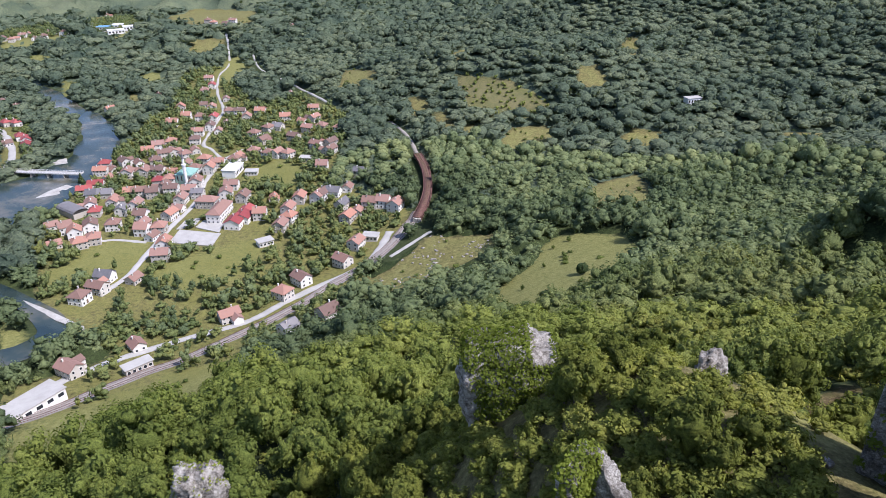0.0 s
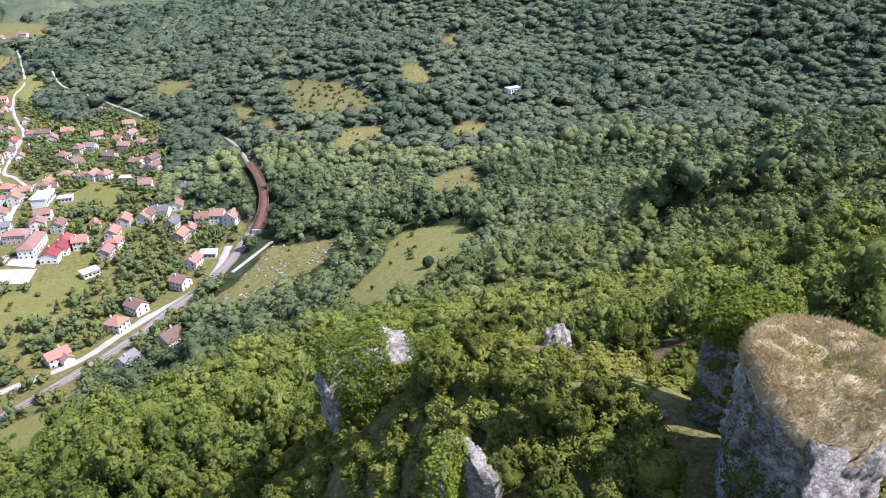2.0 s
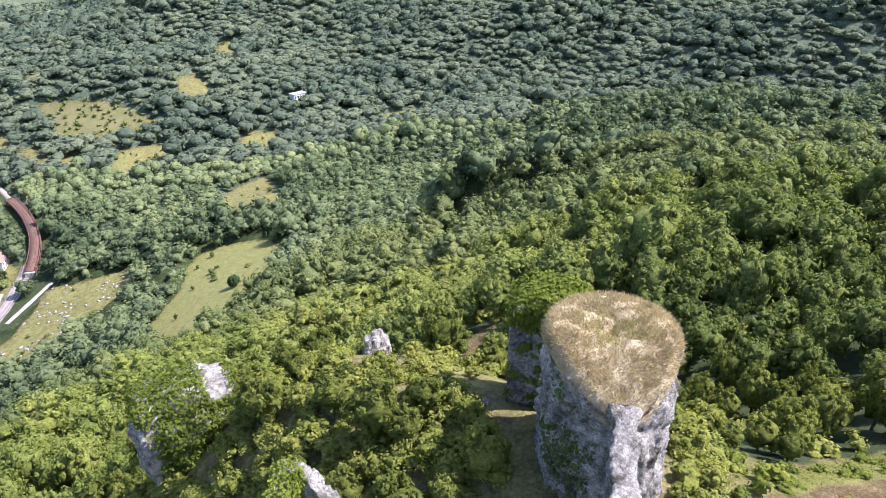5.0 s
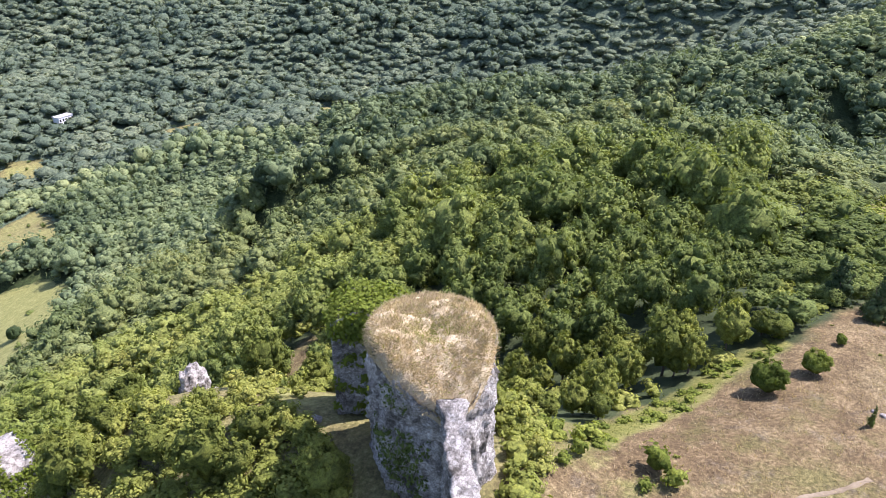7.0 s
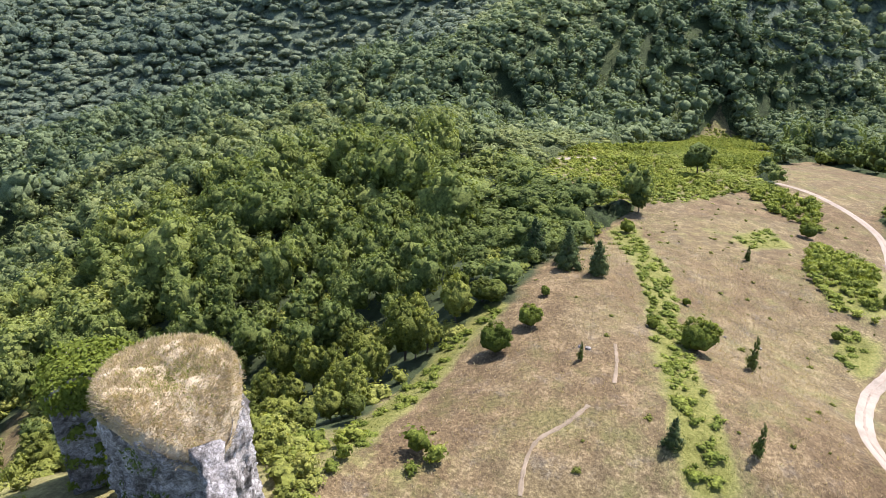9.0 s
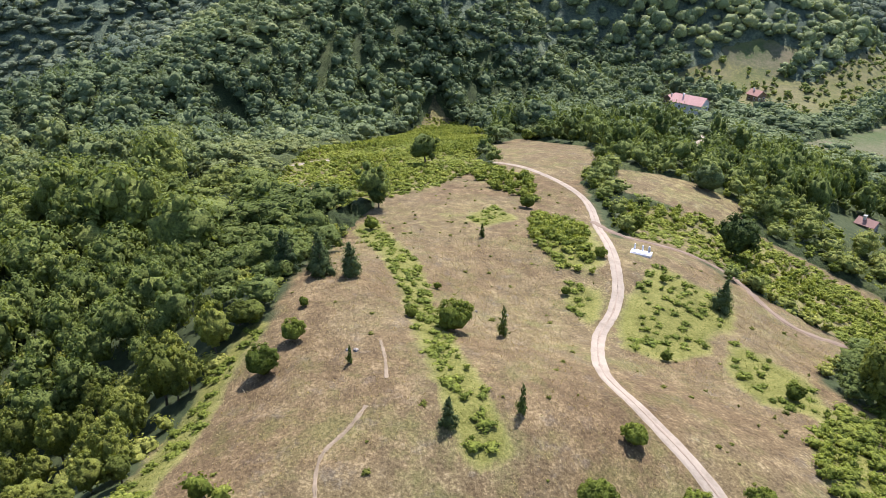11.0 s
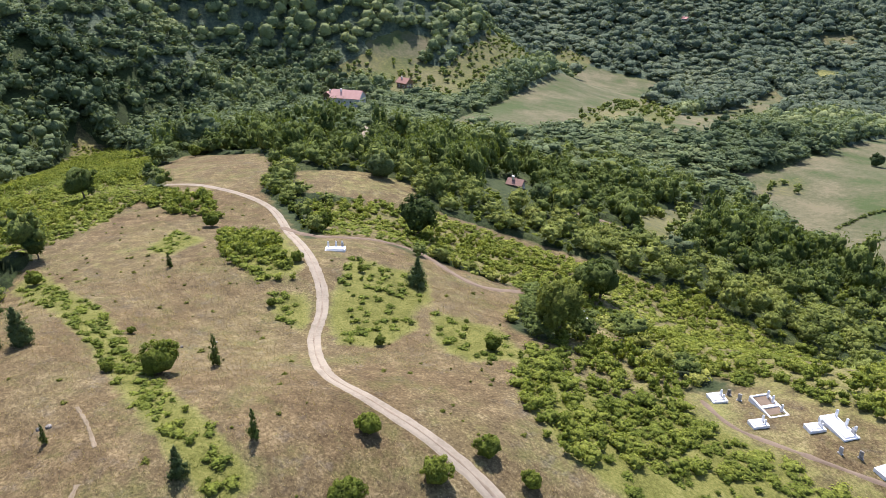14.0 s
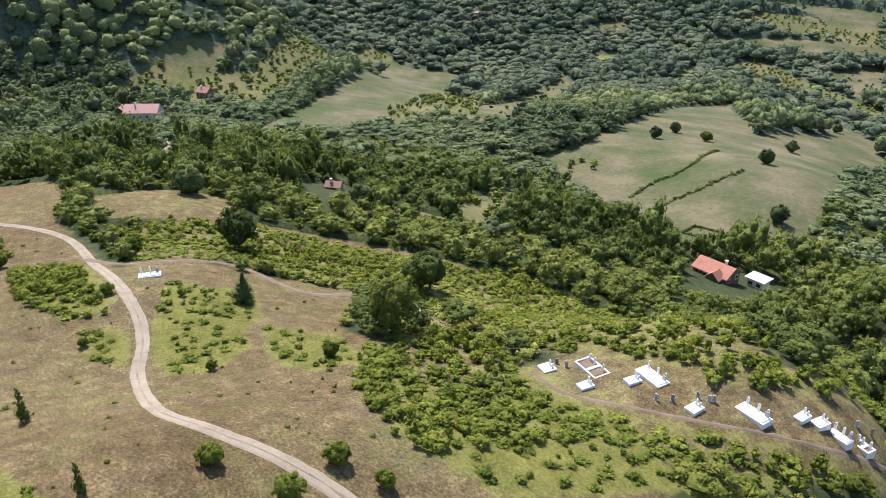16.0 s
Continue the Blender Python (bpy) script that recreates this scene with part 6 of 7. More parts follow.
def street_turn(x, y):
    """The direction of the nearest street, in degrees."""
    best, turn = 1e9, 0.0
    for q in STREET_LINES:
        d = np.hypot(q[:, 0] - x, q[:, 1] - y)
        i = int(d.argmin())
        if d[i] < best:
            a, b = q[max(i - 1, 0)], q[min(i + 1, len(q) - 1)]
            best, turn = d[i], math.degrees(math.atan2(b[1] - a[1], b[0] - a[0]))
    return turn


HOUSE_ROWS = {
    0: ("old house with a faded terracotta tile roof and pale rendered walls", [
        lambda: house(10.5, 8.5, 5.4, 2.6, M_TILE, M_PLASTER),
        lambda: house(9.5, 9.0, 5.6, 2.7, M_TILE, M_PLASTER, 4.2, 2, (3, 3)),
        lambda: house(8.5, 7.0, 3.4, 2.4, M_TILE, M_PLASTER, 0, 1, (3, 2)),
        lambda: house(11.0, 8.0, 5.4, 2.5, M_TILE, M_PLASTER, 0, 2, (4, 2), (5.0, 5.5, 4.2, 1.9))]),
    1: ("white rendered house with balcony and terracotta tile roof", [
        lambda: house(10.5, 9.5, 5.8, 2.8, M_TILE, M_PLASTER, 0, 2, (3, 2), None, True),
        lambda: house(9.0, 9.0, 6.0, 3.2, M_TILE, M_PLASTER, 0, 2, (3, 2))]),
    2: ("white rendered house with a dark grey pitched roof", [
        lambda: house(10.5, 8.0, 4.6, 3.0, M_TILE_GREY, M_PLASTER, 0, 2, (3, 2)),
        lambda: house(9.0, 8.0, 5.4, 2.4, M_TILE_GREY, M_PLASTER, 0, 2, (3, 2))]),
    3: ("house with a bright red metal roof and pale walls", [
        lambda: house(11.5, 8.5, 5.2, 2.4, M_TILE_RED, M_PLASTER, 0, 2, (4, 2)),
        lambda: house(9.0, 8.0, 5.0, 2.6, M_TILE_RED, M_PLASTER, 3.6, 2, (3, 2))]),
    4: ("new house with an orange tiled roof and white terrace", [
        lambda: house(11.0, 9.5, 4.6, 3.2, M_TILE, M_PLASTER, 0, 2, (3, 2), None, True)]),
    5: ("low building with a pale flat roof", [
        lambda: flat_house(10.0, 7.0, 3.6, M_PLASTER, M_CONCRETE)]),
}
random.seed(17)
made_houses = {}
for hx, hy, kind in ALL_HOUSES:
    label, makers = HOUSE_ROWS[kind]
    i = random.randrange(len(makers))
    far = math.hypot(hx, hy)
    m = pose(hx, hy, float(height(hx, hy)), 0, 0, street_turn(hx, hy) + random.choice((0, 90, 90, 180)) + random.uniform(-9, 9))
    if (kind, i) in made_houses:
        copy_thing(made_houses[kind, i], m)
    else:
        made_houses[kind, i] = tagged(makers[i](), label, "house", "houses of the town")
        made_houses[kind, i].matrix_basis = m


def place(ob, x, y, turn, label, category, group="", lift=0.0):
    ob.matrix_basis = pose(x, y, float(height(x, y)) + lift, 0, 0, turn)
    return tagged(ob, label, category, group)


# school with its rows of windows, and its lower wing
sx, sy = SCHOOL
st = street_turn(sx, sy)
place(house(26, 10, 7.2, 3.0, M_TILE, M_PLASTER, 5.0, 2, (9, 3), name="school"), sx, sy, st, "long white school building with terracotta hipped roof", "school")
wx, wy = SCHOOL_WING
place(house(15, 10, 6.5, 2.8, M_TILE, M_PLASTER, 5.0, 2, (5, 3), name="school_wing"), wx, wy, st + 90, "white school wing with terracotta hipped roof", "school")
for i, (rx, ry) in enumerate(RED_HALLS):
    place(house(13 - 2 * i, 11, 5.2 - 0.6 * i, 2.8, M_TILE_RED, M_PLASTER, 0, 1, (4, 3), name="red_hall"), rx, ry, st, "low hall with a stepped bright red metal roof", "hall", "stepped red halls")


def mosque():
    root = new("mosque")
    part("wall", wall_block(15, 13, 8, 3, 6), M_PLASTER_GREEN, root, "mint green rendered wall")
    part("roof", gable_roof(15, 13, 8, 3, 0.7, 0.3, 6.2), M_MINT_ROOF, root, "pale verdigris hipped roof")
    for i in range(5):
        x = 15 * ((i + 0.5) / 5 - 0.5)
        window(root, x, -6.52, 4.6, 0, 1.0, 4.2)
        window(root, x, 6.52, 4.6, 180, 1.0, 4.2)
    for i in range(4):
        y = 13 * ((i + 0.5) / 4 - 0.5)
        window(root, 7.52, y, 4.6, 90, 1.0, 4.2)
        window(root, -7.52, y, 4.6, -90, 1.0, 4.2)
    bm = bmesh.new()
    for z, r, s, k in ((0, 1.25, 1.25, 17), (17, 1.9, 1.9, 0.9), (17.9, 0.95, 0.95, 4.5)):
        bmesh.ops.create_cone(bm, segments=16, radius1=r, radius2=s, depth=k, cap_ends=True, matrix=pose(-9.5, -3, z + k / 2))
    minaret = part("minaret", bm, M_WHITE, root, "slender white minaret with a balcony")
    bm = bmesh.new()
    bmesh.ops.create_cone(bm, segments=16, radius1=1.2, radius2=0.05, depth=5, cap_ends=True, matrix=pose(-9.5, -3, 24.9))
    part("spire", bm, M_TILE_GREY, minaret, "grey conical spire")
    return root


place(mosque(), *MOSQUE, st, "mint green mosque with verdigris roof and white minaret", "mosque")
place(flat_house(20, 11, 6.5, M_WHITE, M_WHITE, 6), *WHITE_HALL, st, "large white building with a flat white roof", "building")


def arched_hall(L, W, H):
    root = new("market_hall")
    part("wall", boxes((-L / 2, L / 2, -W / 2, W / 2, -2, H)), M_PLASTER, root)
    bm = bmesh.new()
    a = np.linspace(0, math.pi, 13)
    for s in (0.0, 0.25):
        for x in (-L / 2 - 0.5, L / 2 + 0.5):
            for t in a:
                bm.verts.new((x, math.cos(t) * (W / 2 + 0.4 + s), H + math.sin(t) * (2.6 + s)))
    bm.verts.ensure_lookup_table()
    v = bm.verts
    for i in range(12):
        bm.faces.new((v[i], v[i + 1], v[i + 14], v[i + 13]))
        bm.faces.new((v[i + 26], v[i + 39], v[i + 40], v[i + 27]))
        bm.faces.new((v[i], v[i + 26], v[i + 27], v[i + 1]))
        bm.faces.new((v[i + 13], v[i + 14], v[i + 40], v[i + 39]))
    part("roof", bm, M_TILE_GREY, root, "grey-brown barrel roof")
    part("gable", boxes((-L / 2, L / 2, -W / 2 + 0.3, W / 2 - 0.3, H, H + 1.6)), M_DARK, root)
    return root


place(arched_hall(22, 11, 4.2), *ARCH_HALL, st + 60, "long hall with a brown barrel roof", "hall")
place(flat_house(13, 5.5, 4.0, M_PLASTER, M_CONCRETE, 5, "station_building"), *STATION, street_turn(*STATION), "small railway station with a grey flat roof", "station")
place(flat_house(30, 11, 4.6, M_PLASTER, M_CONCRETE, 6, "warehouse"), *WAREHOUSE, street_turn(*WAREHOUSE), "long warehouse with a pale concrete roof beside the railway", "warehouse")
for i, (fx, fy) in enumerate(FACTORIES):
    place(flat_house(24, 12, 6, M_WHITE, M_BLUE_ROOF if i == 0 else M_WHITE, 5, "factory_hall"), fx, fy, 10 * i, "far factory hall with a %s roof" % ("blue" if i == 0 else "white"), "factory", "factory halls")


def slab(name, outline, mat, label, category, lift=0.35, kind="structure"):
    """A level slab over an outline on the ground."""
    z = max(float(height(x, y)) for x, y in outline) + lift
    bm = bmesh.new()
    f = bm.faces.new([bm.verts.new((x, y, z)) for x, y in outline])
    r = bmesh.ops.extrude_face_region(bm, geom=[f])
    for v in r["geom"]:
        if isinstance(v, bmesh.types.BMVert):
            v.co.z -= 2.0
    bmesh.ops.recalc_face_normals(bm, faces=bm.faces[:])
    return tagged(part(name, bm, mat), label, category, kind=kind)


for outline in COURTS:
    slab("pavement", outline, M_CONCRETE, "pale sunlit concrete sports court", "court")
for outline in BARS:
    slab("gravel_bar", outline, M_SHINGLE, "pale gravel bar at the edge of the river", "gravel", 0.4)


def road_bridge(a, b, width=6.0, rise=4.5):
    root = new("road_bridge")
    z = VALLEY + rise
    a, b = Vector((*a, z)), Vector((*b, z))
    L = (b - a).length
    part("deck", bevelled(boxes((0, L, -width / 2, width / 2, -0.7, 0)), 0.1), M_CONCRETE, root)
    for s in (-1, 1):
        rows = [(0, L, s * width / 2 - 0.08, s * width / 2 + 0.08, 0.85, 0.98), (0, L, s * width / 2 - 0.05, s * width / 2 + 0.05, 0.4, 0.48)]
        rows += [(x, x + 0.12, s * width / 2 - 0.07, s * width / 2 + 0.07, 0, 0.9) for x in np.arange(0, L, 2.5)]
        part("railing", boxes(*rows), M_WHITE, root, "white metal railing")
    for i in range(1, 7):
        x = L * i / 7
        part("pier", bevelled(boxes((x - 0.6, x + 0.6, -width / 2 + 0.4, width / 2 - 0.4, -rise - 2, -0.7)), 0.12), M_STONE, root)
    root.matrix_basis = pose(a.x, a.y, z, 0, 0, math.degrees(math.atan2(b.y - a.y, b.x - a.x)))
    return tagged(root, "long pale concrete road bridge on piers over the river", "bridge")


road_bridge(*ROAD_BRIDGE)


def rail_bridge(points):
    """A curved rusty girder bridge: deck, sleepers, rails, side girders with bracing, piers."""
    root = new("railway_bridge")
    q = smooth_line(points, 3.0)
    q, z = q[:, :2], q[:, 2]
    n = len(q)
    d = np.gradient(q, axis=0)
    d /= np.linalg.norm(d, axis=1)[:, None]
    side = np.stack([-d[:, 1], d[:, 0]], 1)

    def strip(u0, u1, z0, z1):
        v = np.concatenate([np.column_stack([q + side * u, zz]) for u, zz in ((u0, z0), (u1, z0), (u1, z1), (u0, z1))])
        i = np.arange(n - 1)
        f = np.concatenate([np.stack([i + n * k, i + 1 + n * k, i + 1 + n * ((k + 1) % 4), i + n * ((k + 1) % 4)], 1) for k in range(4)])
        return v, f

    def joined(rows):
        V, F, k = [], [], 0
        for r in rows:
            v, f = strip(*r)
            V.append(v), F.append(f + k)
            k += len(v)
        return mesh_np("strip", np.concatenate(V), quads=np.concatenate(F))

    part("deck", joined([(-3.0, 3.0, z - 0.4, z)]), M_RUST, root)
    for s in (-1, 1):
        part("rail", joined([(s * 0.75 - 0.07, s * 0.75 + 0.07, z + 0.15, z + 0.32)]), M_RUST, root)
        part("top_chord", joined([(s * 3.1 - 0.15, s * 3.1 + 0.15, z + 1.2, z + 1.5)]), M_RUST, root)
        part("bottom_chord", joined([(s * 3.1 - 0.15, s * 3.1 + 0.15, z - 1.6, z - 1.2)]), M_RUST, root)
        bm = bmesh.new()
        for i in range(n - 1):
            a, b = q[i] + side[i] * s * 3.1, q[i + 1] + side[i + 1] * s * 3.1
            branch(bm, (*a, z[i] - 1.4), (*a, z[i] + 1.4), 0.12, 0.12, 4)
            branch(bm, (*a, z[i] - 1.4 if i % 2 else z[i] + 1.4), (*b, z[i + 1] + 1.4 if i % 2 else z[i + 1] - 1.4), 0.09, 0.09, 4)
        part("bracing", bm, M_RUST, root)
    bm = bmesh.new()
    for i in range(0, n - 1):
        for t in (0.0, 0.25, 0.5, 0.75):
            c = q[i] * (1 - t) + q[i + 1] * t
            box(bm, -0.15, 0.15, -1.4, 1.4, 0, 0.15, pose(c[0], c[1], z[i], 0, 0, math.degrees(math.atan2(d[i, 1], d[i, 0]))))
    part("sleepers", bm, M_WOOD, root)
    for i in (0, n // 3, 2 * n // 3, n - 1):
        g = float(height(*q[i]))
        bm = box(bmesh.new(), -1.4, 1.4, -2.8, 2.8, g - 2 - z[i], -0.4, None)
        bevelled(bm, 0.1)
        bmesh.ops.transform(bm, matrix=pose(q[i][0], q[i][1], z[i], 0, 0, math.degrees(math.atan2(d[i, 1], d[i, 0]))), verts=bm.verts)
        part("pier", bm, M_STONE, root, "grey stone pier")
    return tagged(root, "curved rusty steel railway bridge on stone piers", "bridge")


rail_bridge(RAIL_BRIDGE)


def rails(points, offsets, lift):
    """Pairs of rails along the ballast bed."""
    q = smooth_line(points, 4.0)
    d = np.gradient(q, axis=0)
    d /= np.linalg.norm(d, axis=1)[:, None]
    side = np.stack([-d[:, 1], d[:, 0]], 1)
    n = len(q)
    for off in offsets:
        root = new("railway_track")
        for g in (-0.75, 0.75):
            V = []
            for u, h in ((-0.07, 0), (0.07, 0), (0.07, 0.17), (-0.07, 0.17)):
                p = q + side * (off + g + u)
                V.append(np.column_stack([p, height(q[:, 0] + side[:, 0] * off, q[:, 1] + side[:, 1] * off) + lift + h]))
            i = np.arange(n - 1)
            f = np.concatenate([np.stack([i + n * k, i + 1 + n * k, i + 1 + n * ((k + 1) % 4), i + n * ((k + 1) % 4)], 1) for k in range(4)])
            part("rail", mesh_np("rail", np.concatenate(V), quads=f), M_RUST, root)
        tagged(root, "rusty railway track on grey ballast", "railway track", "railway tracks")


rails(RAIL_BED, (-2.2, 2.2), 0.5)


# rubble on the waste ground by the line
def rubble(name, outline, count, size, label, seed):
    g = np.random.default_rng(seed)
    p = np.array(outline)
    xs, ys = g.uniform(p[:, 0].min(), p[:, 0].max(), count * 4), g.uniform(p[:, 1].min(), p[:, 1].max(), count * 4)
    k = inside(outline, xs, ys) & (patch(xs, ys, 6.0, 3.0) > 0.45)
    xs, ys = xs[k][:count], ys[k][:count]
    V, F, n = [], [], 0
    for x, y in zip(xs, ys):
        v, f = ball(1, g, 0.22)
        s = size * g.uniform(0.4, 1.5) * np.array([g.uniform(0.7, 1.6), g.uniform(0.7, 1.6), g.uniform(0.4, 0.8)])
        V.append(v * s + (x, y, float(height(x, y)) + 0.1))
        F.append(f + n)
        n += len(v)
    tagged(new(name, mesh_np(name, np.concatenate(V), tris=np.concatenate(F), mat=M_ROCK)), label, "rubble", kind="stuff")


rubble("rubble", GLADES[-1], 120, 0.75, "pale limestone rubble strewn over waste ground", 51)

# ---- castle ruin ----
def rough_noise(p, scale, octaves=4):
    return np.array([noise.fractal(Vector(q) * scale, 0.9, 2.1, octaves) for q in p])


def rock_mesh(name, size, seed, level=5, square=0.55, jag=0.16, scale=0.55):
    """A weathered block of limestone: a boxy ball, broken by noise into ledges."""
    bm = bmesh.new()
    bmesh.ops.create_icosphere(bm, subdivisions=level, radius=1)
    v = np.array([w.co for w in bm.verts])
    f = np.array([[w.index for w in g.verts] for g in bm.faces])
    bm.free()
    m = np.abs(v).max(1)[:, None]
    v = v * (1 - square) + v / m * square * 0.85
    v = v * np.array(size)
    n1 = rough_noise(v + seed * 7.3, scale)
    n2 = rough_noise(v + seed * 3.1, scale * 4, 3)
    out = v / (np.linalg.norm(v, axis=1)[:, None] + 1e-6)
    v = v + out * ((np.floor(n1 * 5) / 5) * 0.6 + n1 * 0.4 + 0.25 * n2)[:, None] * jag * min(size) * 1.6
    return mesh_np(name, v, tris=f, mat=M_ROCK)


def ivy_mesh(name, me, count, size, seed, above=-0.3, mat_low=None, test=None):
    """Leaf cards over those faces of a mesh that look up, or that the test picks."""
    g = np.random.default_rng(seed)
    n = len(me.polygons)
    c, nr = np.zeros(n * 3, np.float32), np.zeros(n * 3, np.float32)
    me.polygons.foreach_get("center", c)
    me.polygons.foreach_get("normal", nr)
    ar = np.zeros(n, np.float32)
    me.polygons.foreach_get("area", ar)
    c, nr = c.reshape(-1, 3), nr.reshape(-1, 3)
    ok = test(c, nr) if test else nr[:, 2] > above
    w = ar * ok
    pick = g.choice(n, count, p=w / w.sum())
    p = c[pick] + nr[pick] * g.uniform(-0.1, size * 2.2, count)[:, None] + g.normal(0, size, (count, 3))
    q = nr[pick] + g.normal(0, 0.5, (count, 3)) + (0, 0, 0.4)
    q /= np.linalg.norm(q, axis=1)[:, None]
    u = np.cross(q, g.normal(size=(count, 3)))
    u /= np.linalg.norm(u, axis=1)[:, None]
    v = np.cross(q, u)
    s = (size * g.uniform(0.5, 1.4, count))[:, None]
    leaf = np.stack([p - u * s, p - v * s * 0.6 + q * s * 0.2, p + u * s, p + v * s * 0.6 + q * s * 0.2], 1)
    return mesh_np(name, leaf, quads=np.arange(count * 4).reshape(-1, 4))


TX, TY, TOP, FOOT = 26.7, 24.85, 141.2, 122.0
DROP = 2.5
FRONT = math.atan2(CORNER[1] - TY, CORNER[0] - TX)
REACH = math.hypot(CORNER[0] - TX, CORNER[1] - TY)


def tower_radius(a):
    """Plan of the tower: round behind, with a broken corner towards the yard."""
    d = abs((a - FRONT + math.pi) % (2 * math.pi) - math.pi)
    r = 3.9
    if d < 1.25:
        t = 1 - d / 1.25
        r = 3.9 + (REACH - 3.9) * t ** 1.7
    return r


def great_tower():
    root = new("ruined_tower")
    na, nz = 220, 90
    V = []
    for j in range(nz + 1):
        h = j / nz
        for i in range(na):
            a = 2 * math.pi * i / na
            r = tower_radius(a) * (1.13 - 0.13 * h ** 0.7)
            d = abs((a - FRONT + math.pi) % (2 * math.pi) - math.pi)
            top = TOP - 0.35 - DROP * max(0, 1 - d / 1.0) ** 1.3
            V.append((TX + math.cos(a) * r, TY + math.sin(a) * r, FOOT + (top - FOOT) * h))
    V = np.array(V)
    out = V - np.array([TX, TY, 0])
    out[:, 2] = 0
    out /= np.linalg.norm(out, axis=1)[:, None]
    n1, n2 = rough_noise(V, 0.5), rough_noise(V * (1, 1, 1.6), 2.2, 3)
    V = V + out * (0.42 * n1 + 0.26 * n2 - 0.1)[:, None]
    i = np.arange(na * (nz + 1)).reshape(nz + 1, na)
    k = np.roll(i, -1, 1)
    q = np.stack([i[:-1], k[:-1], k[1:], i[1:]], -1).reshape(-1, 4)
    shell = mesh_np("masonry", V, quads=q, mat=M_STONE)
    part("masonry", shell, M_STONE, root, "weathered grey-white limestone rubble masonry")
    # turf cap, hollow in the middle and hanging over the edge
    nr = 26
    C = []
    for j in range(nr + 1):
        s = j / nr * 1.03
        for t in range(na):
            a = 2 * math.pi * t / na
            d = abs((a - FRONT + math.pi) % (2 * math.pi) - math.pi)
            r = tower_radius(a) * s
            z = TOP + 0.35 * math.sin(min(s, 1) * 2.6) - 0.55 * math.exp(-(s / 0.4) ** 2)
            z -= DROP * max(0, 1 - d / 1.1) ** 1.3 * max(0, s - 0.35) / 0.65 + 0.9 * max(0, s - 0.93) / 0.1
            C.append((TX + math.cos(a) * r, TY + math.sin(a) * r, z))
    C = np.array(C)
    C[:, 2] += 0.18 * rough_noise(C, 1.1, 3)
    i = np.arange(na * (nr + 1)).reshape(nr + 1, na)
    k = np.roll(i, -1, 1)
    q = np.stack([i[:-1], i[1:], k[1:], k[:-1]], -1).reshape(-1, 4)
    part("turf_cap", mesh_np("turf_cap", C, quads=q, mat=M_TURF, smooth=True), M_TURF, root, "straw-coloured turf on the broken top")
    # long dry grass
    g = np.random.default_rng(8)
    n = 30000
    a = g.uniform(0, 2 * math.pi, n)
    s = np.sqrt(g.uniform(0, 1.06, n))
    rad = np.array([tower_radius(t) for t in a]) * s
    d = np.abs((a - FRONT + math.pi) % (2 * math.pi) - math.pi)
    z = TOP + 0.35 * np.sin(np.minimum(s, 1) * 2.6) - 0.55 * np.exp(-(s / 0.4) ** 2) - DROP * np.maximum(0, 1 - d / 1.1) ** 1.3 * np.maximum(0, s - 0.35) / 0.65 - 0.9 * np.maximum(0, s - 0.93) / 0.1
    p = np.stack([TX + np.cos(a) * rad, TY + np.sin(a) * rad, z], 1)
    way = np.stack([np.cos(a) * 0.25 * s, np.sin(a) * 0.25 * s, np.full(n, 0.45)], 1) + g.normal(0, 0.5, (n, 3)) * (1, 1, 0.5)
    way /= np.linalg.norm(way, axis=1)[:, None]
    side = np.cross(way, g.normal(size=(n, 3)))
    side /= np.linalg.norm(side, axis=1)[:, None]
    h = (g.uniform(0.14, 0.4, n) * (0.5 + 0.6 * s))[:, None]
    w = g.uniform(0.012, 0.026, n)[:, None]
    tip = p + way * h + np.array([0.05, 0.02, -0.04]) * g.uniform(0, 1, n)[:, None]
    blades = np.stack([p - side * w, p + side * w, tip + side * w * 0.3, tip - side * w * 0.3], 1)
    green = (g.uniform(size=n) < 0.04 + 0.4 * np.exp(-(s / 0.38) ** 2))
    for key, sel, mat, lab in (("dry_grass", ~green, M_STRAW, "long pale dry grass"), ("low_herb", green, M_IVY, "low green herbs in the hollow")):
        b = blades[sel]
        part(key, mesh_np(key, b, quads=np.arange(len(b) * 4).reshape(-1, 4)), mat, root, lab)
    # creepers on the shaded face and shrubs at the rim
    face = FRONT - 0.75

    def left_face(c, nr_):
        ang = np.arctan2(c[:, 1] - TY, c[:, 0] - TX)
        d_ = np.abs((ang - face + np.pi) % (2 * np.pi) - np.pi)
        lobe = np.array([noise.noise(Vector(q_) * 0.45) for q_ in c])
        return ((d_ < 0.5) & (c[:, 2] < TOP - 4.6) & (lobe > -0.12)) | ((d_ < 0.7) & (c[:, 2] > TOP - 2.9) & (lobe > 0.22))

    part("creeper", ivy_mesh("creeper", shell, 2600, 0.13, 9, test=left_face), M_LEAF, root, "dark green creeper on the shaded face")
    return tagged(root, "ruined round limestone tower topped with dry grass", "tower")


M_TURF = surface("dry_turf", [(0.25, (0.22, 0.175, 0.09)), (0.45, (0.40, 0.32, 0.19)), (0.6, (0.5, 0.42, 0.27)), (0.8, (0.58, 0.5, 0.36))], 0.9, 7.0, 0.95, 0.9, 0.15)
great_tower()


